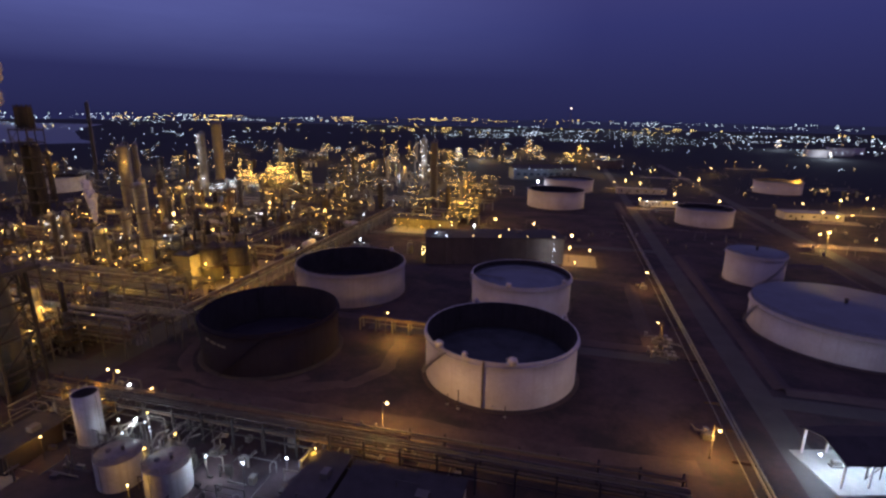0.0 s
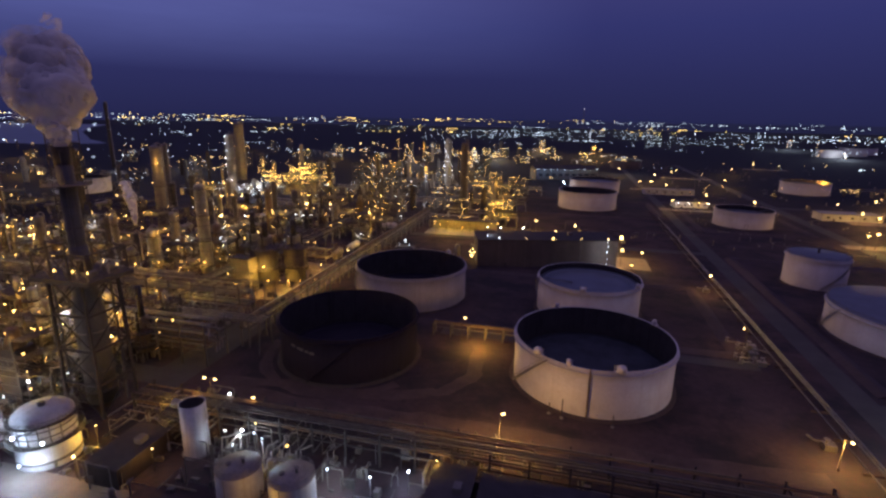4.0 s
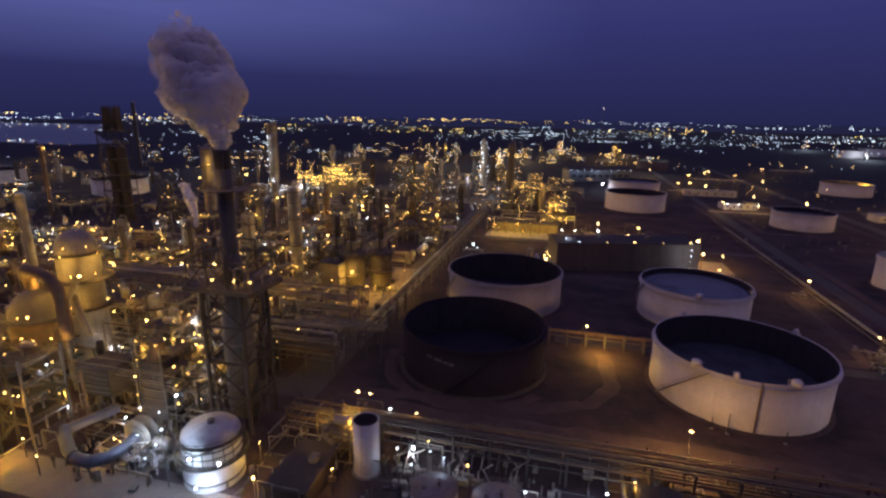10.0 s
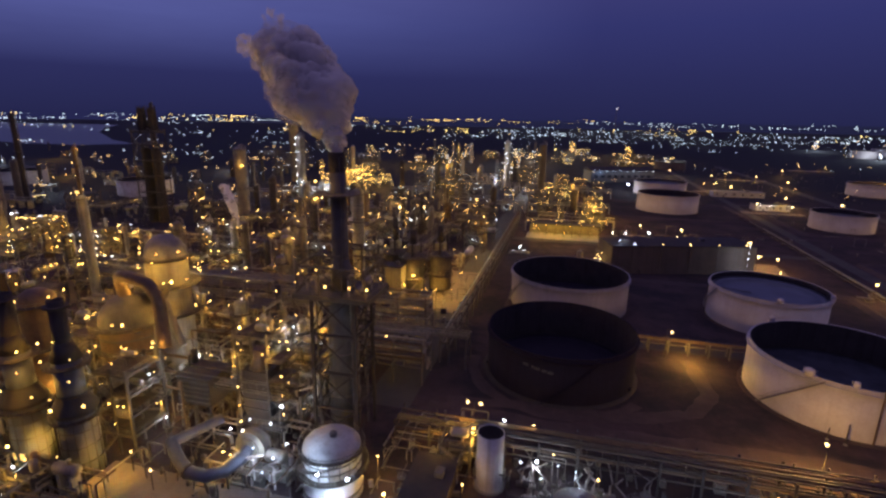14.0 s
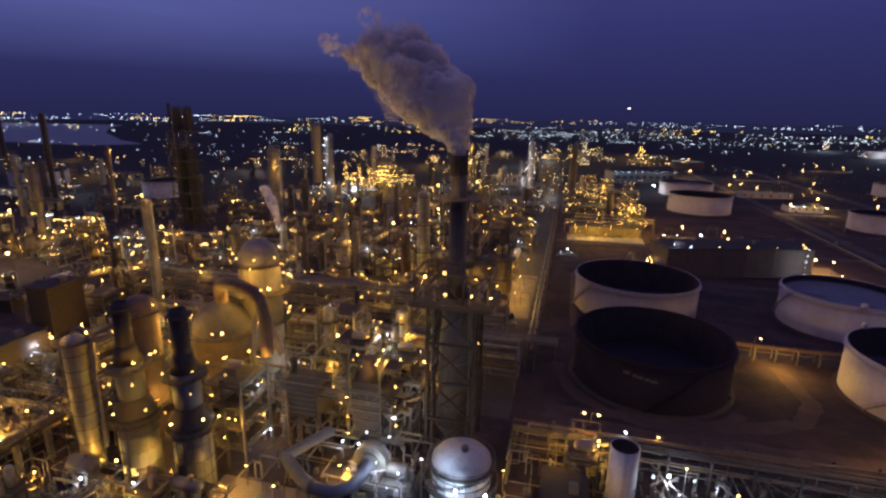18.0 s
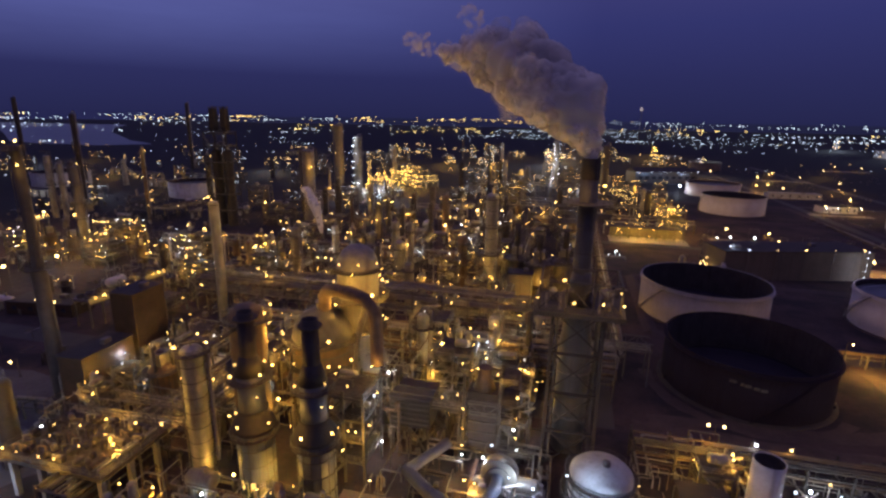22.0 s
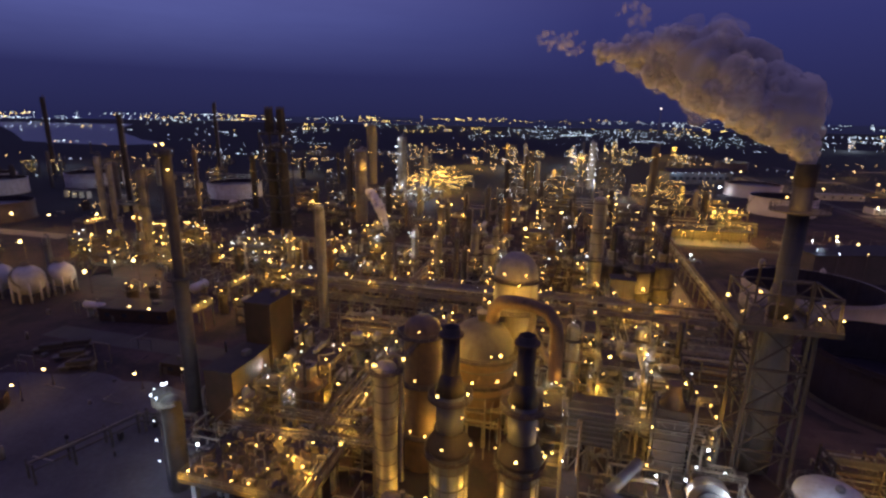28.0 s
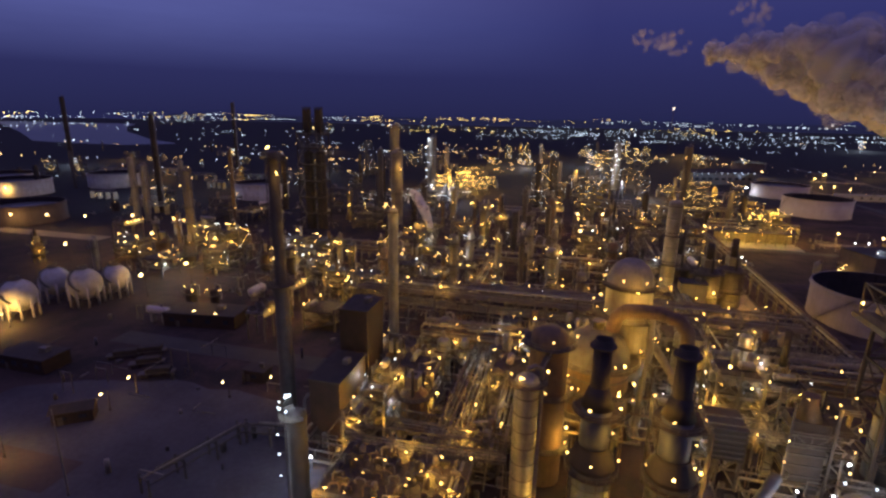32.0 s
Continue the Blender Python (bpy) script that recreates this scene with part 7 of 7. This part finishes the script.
lx = thing("stair_lamps", "upright row of white lamps on a mast before the brown hall", "lamp", -3.7, 241.8)
part("mast", Geo().box(0, 0, 0, 0.2, 0.2, 15), M_STEEL, lx)
for i in range(5):
    lamp(lx, 0, -0.4, 3 + i * 2.9, 0.34, M_BULBW)
glow(2.0, 236.0, 6.0, 1300)
street_lamp(6.5, 233.0, 6.0, 270, watts=0, r=0.36)


# paler ground patches that paint in lamplit strips between the far tanks
for x, y, wx, wy in ((62, 562, 44, 8), (72, 436, 44, 9), (210, 460, 84, 9), (192, 418, 34, 14), (9, 257, 17, 22), (-30, 315, 40, 8), (160, 332, 50, 10), (262, 400, 60, 9), (120, 690, 60, 12), (268, 873, 60, 14), (330, 560, 60, 12)):
    road(x - wx / 2, y - wy / 2, x + wx / 2, y + wy / 2, "paler tan ground patch standing for a sodium-lit strip", M_WORNLIT, 0.09, "pavement")
    street_lamp(x - wx * 0.3, y - wy * 0.2, 8, 270, watts=900, r=0.6)
    glow(x + wx * 0.3, y, 5.0, 4200)
    t = thing("yard_lamp", "lit sodium lamp on a short post", "lamp", x + wx * 0.3, y, group="yard lamps")
    part("post", Geo().box(0, 0, 0, 0.16, 0.16, 5.6), M_STEEL, t)
    lamp(t, 0, 0, 6.0, 0.8, M_BULBHOT, watts=0)
for i, (x0, x1, y0, y1, n) in enumerate(((60, 330, 300, 480, 90), (60, 330, 500, 900, 120), (-60, 50, 300, 330, 40))):
    clutter(x0, x1, y0, y1, n, 660 + i, M_VESSEL, "small valves, huts and pipe stubs between the far tanks")
# low lamps of the near yard, some added to warm drum and tanks
for x, y, z, w, c in ((-55.9, 71.0, 5.1, 1800, BLUISH), (-50.5, 77.3, 2.6, 800, BLUISH), (-45.5, 80.0, 4.0, 1500, SODIUM), (-88.0, 78.5, 4.2, 900, COLD), (-100.5, 67.5, 5.0, 700, SODIUM), (-72.5, 61.0, 4.6, 700, SODIUM), (-118.2, 71.1, 4.8, 1500, SODIUM), (-127.0, 190.0, 6.0, 3200, SODIUM), (-126.0, 216.0, 6.0, 3200, SODIUM), (-128.0, 246.0, 6.0, 3200, SODIUM), (-113.5, 62.0, 4.6, 1600, SODIUM), (-166.0, 60.5, 4.0, 750, SODIUM), (-158.0, 57.0, 4.0, 400, SODIUM), (-147.5, 66.0, 3.0, 900, SODIUM), (-203.0, 49.0, 3.6, 1600, SODIUM), (-240.0, 58.0, 3.6, 900, BLUISH), (-231.0, 41.5, 3.4, 1500, BLUISH), (-152.0, 88.0, 5.0, 1600, SODIUM), (-151.0, 71.0, 5.0, 450, BLUISH), (-144.0, 82.0, 6.0, 350, BLUISH), (-159.0, 86.5, 7.0, 800, COLD), (-182.0, 52.5, 3.0, 900, COLD), (-194.0, 50.5, 3.0, 700, COLD), (-168.0, 72.0, 4.0, 700, COLD), (-209.0, 72.0, 5.0, 1800, SODIUM), (-222.0, 76.0, 4.4, 1600, SODIUM)):
    t = thing("yard_lamp", "lit %s lamp on a short post" % ("sodium" if c is SODIUM else "cold white"), "lamp", x, y, group="yard lamps")
    part("post", Geo().box(0, 0, 0, 0.12, 0.12, z + 0.2), M_SOOT, t)
    lamp(t, 0, 0, z + 0.4, 0.30, M_BULBHOT if c is SODIUM else M_BULBHOTW, watts=0)
    glow(x, y - 0.9, z - 0.1, w, c)
road(-172, 52, -100, 62, "worn tan concrete of the near yard", M_WORNLIT, 0.045, "pavement")


# ---- lights of the city and the far works ----
def light_field(name, label, count, seed, mat, r, zone):
    rnd = random.Random(seed)
    g = Geo()
    for i in range(count):
        # lights stand in loose clusters, some alone
        if i == 0 or rnd.random() < 0.2:
            cx, cy, z = zone(rnd)
        s_ = 0.022 * math.hypot(cx, cy)
        x, y = cx + rnd.gauss(0, s_), cy + rnd.gauss(0, s_ * 0.6)
        q = r * math.hypot(x, y) * rnd.uniform(0.5, 1.3)
        g.lathe(x, y, ((0, z - q), (q, z), (0, z + q)), 5, False)
    return solid(name, g, mat, label, "lights", kind="stuff")


def ray_zone(a0, a1, d0, d1, z0=4, z1=14):
    """Places between two bearings, in degrees clockwise from ahead, and two distances."""
    def pick(rnd):
        a, d = radians(rnd.uniform(a0, a1)), d0 * (d1 / d0) ** rnd.random()
        return d * math.sin(a) - 60, d * math.cos(a), rnd.uniform(z0, z1)
    return pick


light_field("city_lights", "scattered white lights of the far city", 230, 301, W, 0.00074, ray_zone(-66, 40, 2300, 4200))
light_field("city_lights", "scattered yellow lights of the far city", 190, 302, Y, 0.00080, ray_zone(-66, 40, 2300, 4200))
light_field("city_lights", "row of lights along the far shore", 240, 303, W, 0.00074, ray_zone(-62, -24, 3700, 4280, 20, 66))
light_field("city_lights", "yellow lights along the far shore", 220, 304, Y, 0.00080, ray_zone(-62, 2, 3900, 4290, 30, 66))
light_field("city_lights", "thin row of lights before the far woods", 130, 310, W, 0.00080, ray_zone(2, 32, 4000, 4290, 30, 60))
light_field("works_lights", "cold white lights of the distant works", 330, 305, W, 0.00078, ray_zone(4, 33, 1350, 2500, 4, 26))
light_field("works_lights", "white lights of the middle distance", 240, 306, W, 0.00078, ray_zone(-16, 4, 1350, 2200, 4, 30))
light_field("plant_lights", "scattered sodium lights beyond the tank farm", 80, 307, S, 0.00080, ray_zone(0, 44, 420, 1400))
light_field("plant_lights", "scattered lights beyond the units", 150, 308, S, 0.00080, ray_zone(-64, -12, 620, 1500))

light_field("plant_lights", "scattered white lights near the river", 170, 311, W, 0.00078, ray_zone(-66, -20, 750, 2300))
light_field("plant_lights", "scattered white lights beyond the tank farm", 40, 312, W, 0.00078, ray_zone(-4, 44, 500, 1400))


# ---- steam ----
def cloud(name, label, path, seed, puffs, core=True):
    """Steam: a lumpy core swept along a line, wrapped in many small billows and thin wisps."""
    t = thing(name, label, "steam", kind="stuff")
    rnd = random.Random(seed)

    def at(k):
        k = min(max(k, 0.0), 0.9999) * (len(path) - 1)
        j = int(k)
        p = [path[j][q] + (path[j + 1][q] - path[j][q]) * (k - j) for q in range(4)]
        d = (Vector(path[j + 1][:3]) - Vector(path[j][:3])).normalized()
        side = d.cross(Vector((0.3, 0.2, 1))).normalized()
        return Vector(p[:3]), p[3], d, side, side.cross(d)

    rings, segs = 90, 48
    vs = []
    for i in range(rings + 1):
        c, w, d, side, up = at(i / rings)
        w *= 0.80 * max(0.03, 1 - (i / rings) ** 5) ** 0.5
        for v in range(segs):
            a = 2 * math.pi * v / segs
            n0 = side * math.cos(a) + up * math.sin(a)
            q = c + n0 * w + Vector((0, 0, seed * 31))
            bump = 0.5 * noise.noise(q * 0.12) + 0.5 * (0.4 - abs(noise.noise(q * 0.22))) + 0.25 * (0.36 - abs(noise.noise(q * 0.5)))
            vs.append(tuple(c + n0 * w * (1 + bump * min(1.0, i / 14))))
    g = Geo().quads(vs, [(i * segs + v, i * segs + (v + 1) % segs, (i + 1) * segs + (v + 1) % segs, (i + 1) * segs + v) for i in range(rings) for v in range(segs)], True)
    if core:
        part("core", g, M_STEAM, t)
    for kind, mat, count in (("billows", M_STEAM2, puffs if core else 0), ("wisps", M_STEAM3, puffs // 3 if core else puffs)):
        if not count:
            continue
        g = Geo()
        for i in range(count):
            k = rnd.random() ** (0.85 if kind == "billows" else 0.6) * 1.02
            c, w, d, side, up = at(k)
            a, ease = rnd.uniform(0, 2 * math.pi), min(1.0, 0.25 + k * 6)
            far = w * ease * (rnd.uniform(0.35, 0.74) if kind == "billows" else rnd.uniform(0.6, 1.12))
            c = c + (side * math.cos(a) + up * math.sin(a)) * far + d * rnd.uniform(-0.2, 0.2) * w
            pr = max(0.5, w * ease * (rnd.uniform(0.28, 0.54) if kind == "billows" else rnd.uniform(0.16, 0.40)))
            n1, n2, vs = 8, 12, []
            for m in range(n1 + 1):
                for v in range(n2):
                    th, ph = math.pi * m / n1, 2 * math.pi * v / n2
                    u = Vector((math.sin(th) * math.cos(ph), math.sin(th) * math.sin(ph), math.cos(th)))
                    q = (c + u * pr) * (0.9 / pr)
                    vs.append(tuple(c + u * pr * (1 + 0.40 * noise.noise(q) + 0.22 * noise.noise(q * 2.3))))
            g.quads(vs, [(m * n2 + v, (m + 1) * n2 + v, (m + 1) * n2 + (v + 1) % n2, m * n2 + (v + 1) % n2) for m in range(n1) for v in range(n2)], True)
        part(kind, g, mat, t)["kind"] = "stuff"
    return t


cloud("steam_plume", "dull brownish steam drifting from the tall boiler stack", [(-131, 84.5, 61.4, 1.27), (-131.3, 84.7, 63.2, 1.78), (-132, 85.3, 65.2, 2.52), (-133.4, 86.4, 68, 4.52), (-135.6, 88.3, 71, 6.19), (-138.6, 90.9, 74.2, 7.53), (-142, 93.8, 77, 8.02), (-146, 97.2, 79.3, 7.86), (-150.5, 101.1, 81.4, 6.86), (-155, 105, 82.9, 5.36), (-160, 109.2, 83.6, 3.84), (-166, 114, 84.4, 2.38)], 1, 170)
for i, (x, y, z, w) in enumerate(((-172.5, 119.5, 87.0, 2.6), (-178.0, 126.0, 88.5, 2.2), (-159.0, 110.5, 91.5, 2.4))):
    cloud("steam_shred", "thin torn shred of steam drifting off", [(x + 2.5, y - 2, z - 2.0, w * 0.4), (x, y, z, w), (x - 3.5, y + 3, z + 1.6, w * 0.5)], 5 + i, 26, False)
cloud("steam_plume", "pale steam rising among the far units", [(-262, 228, 8, 0.9), (-263.5, 229.5, 13, 1.8), (-268, 233, 22, 3.0), (-275, 237, 31, 3.2)], 2, 50)
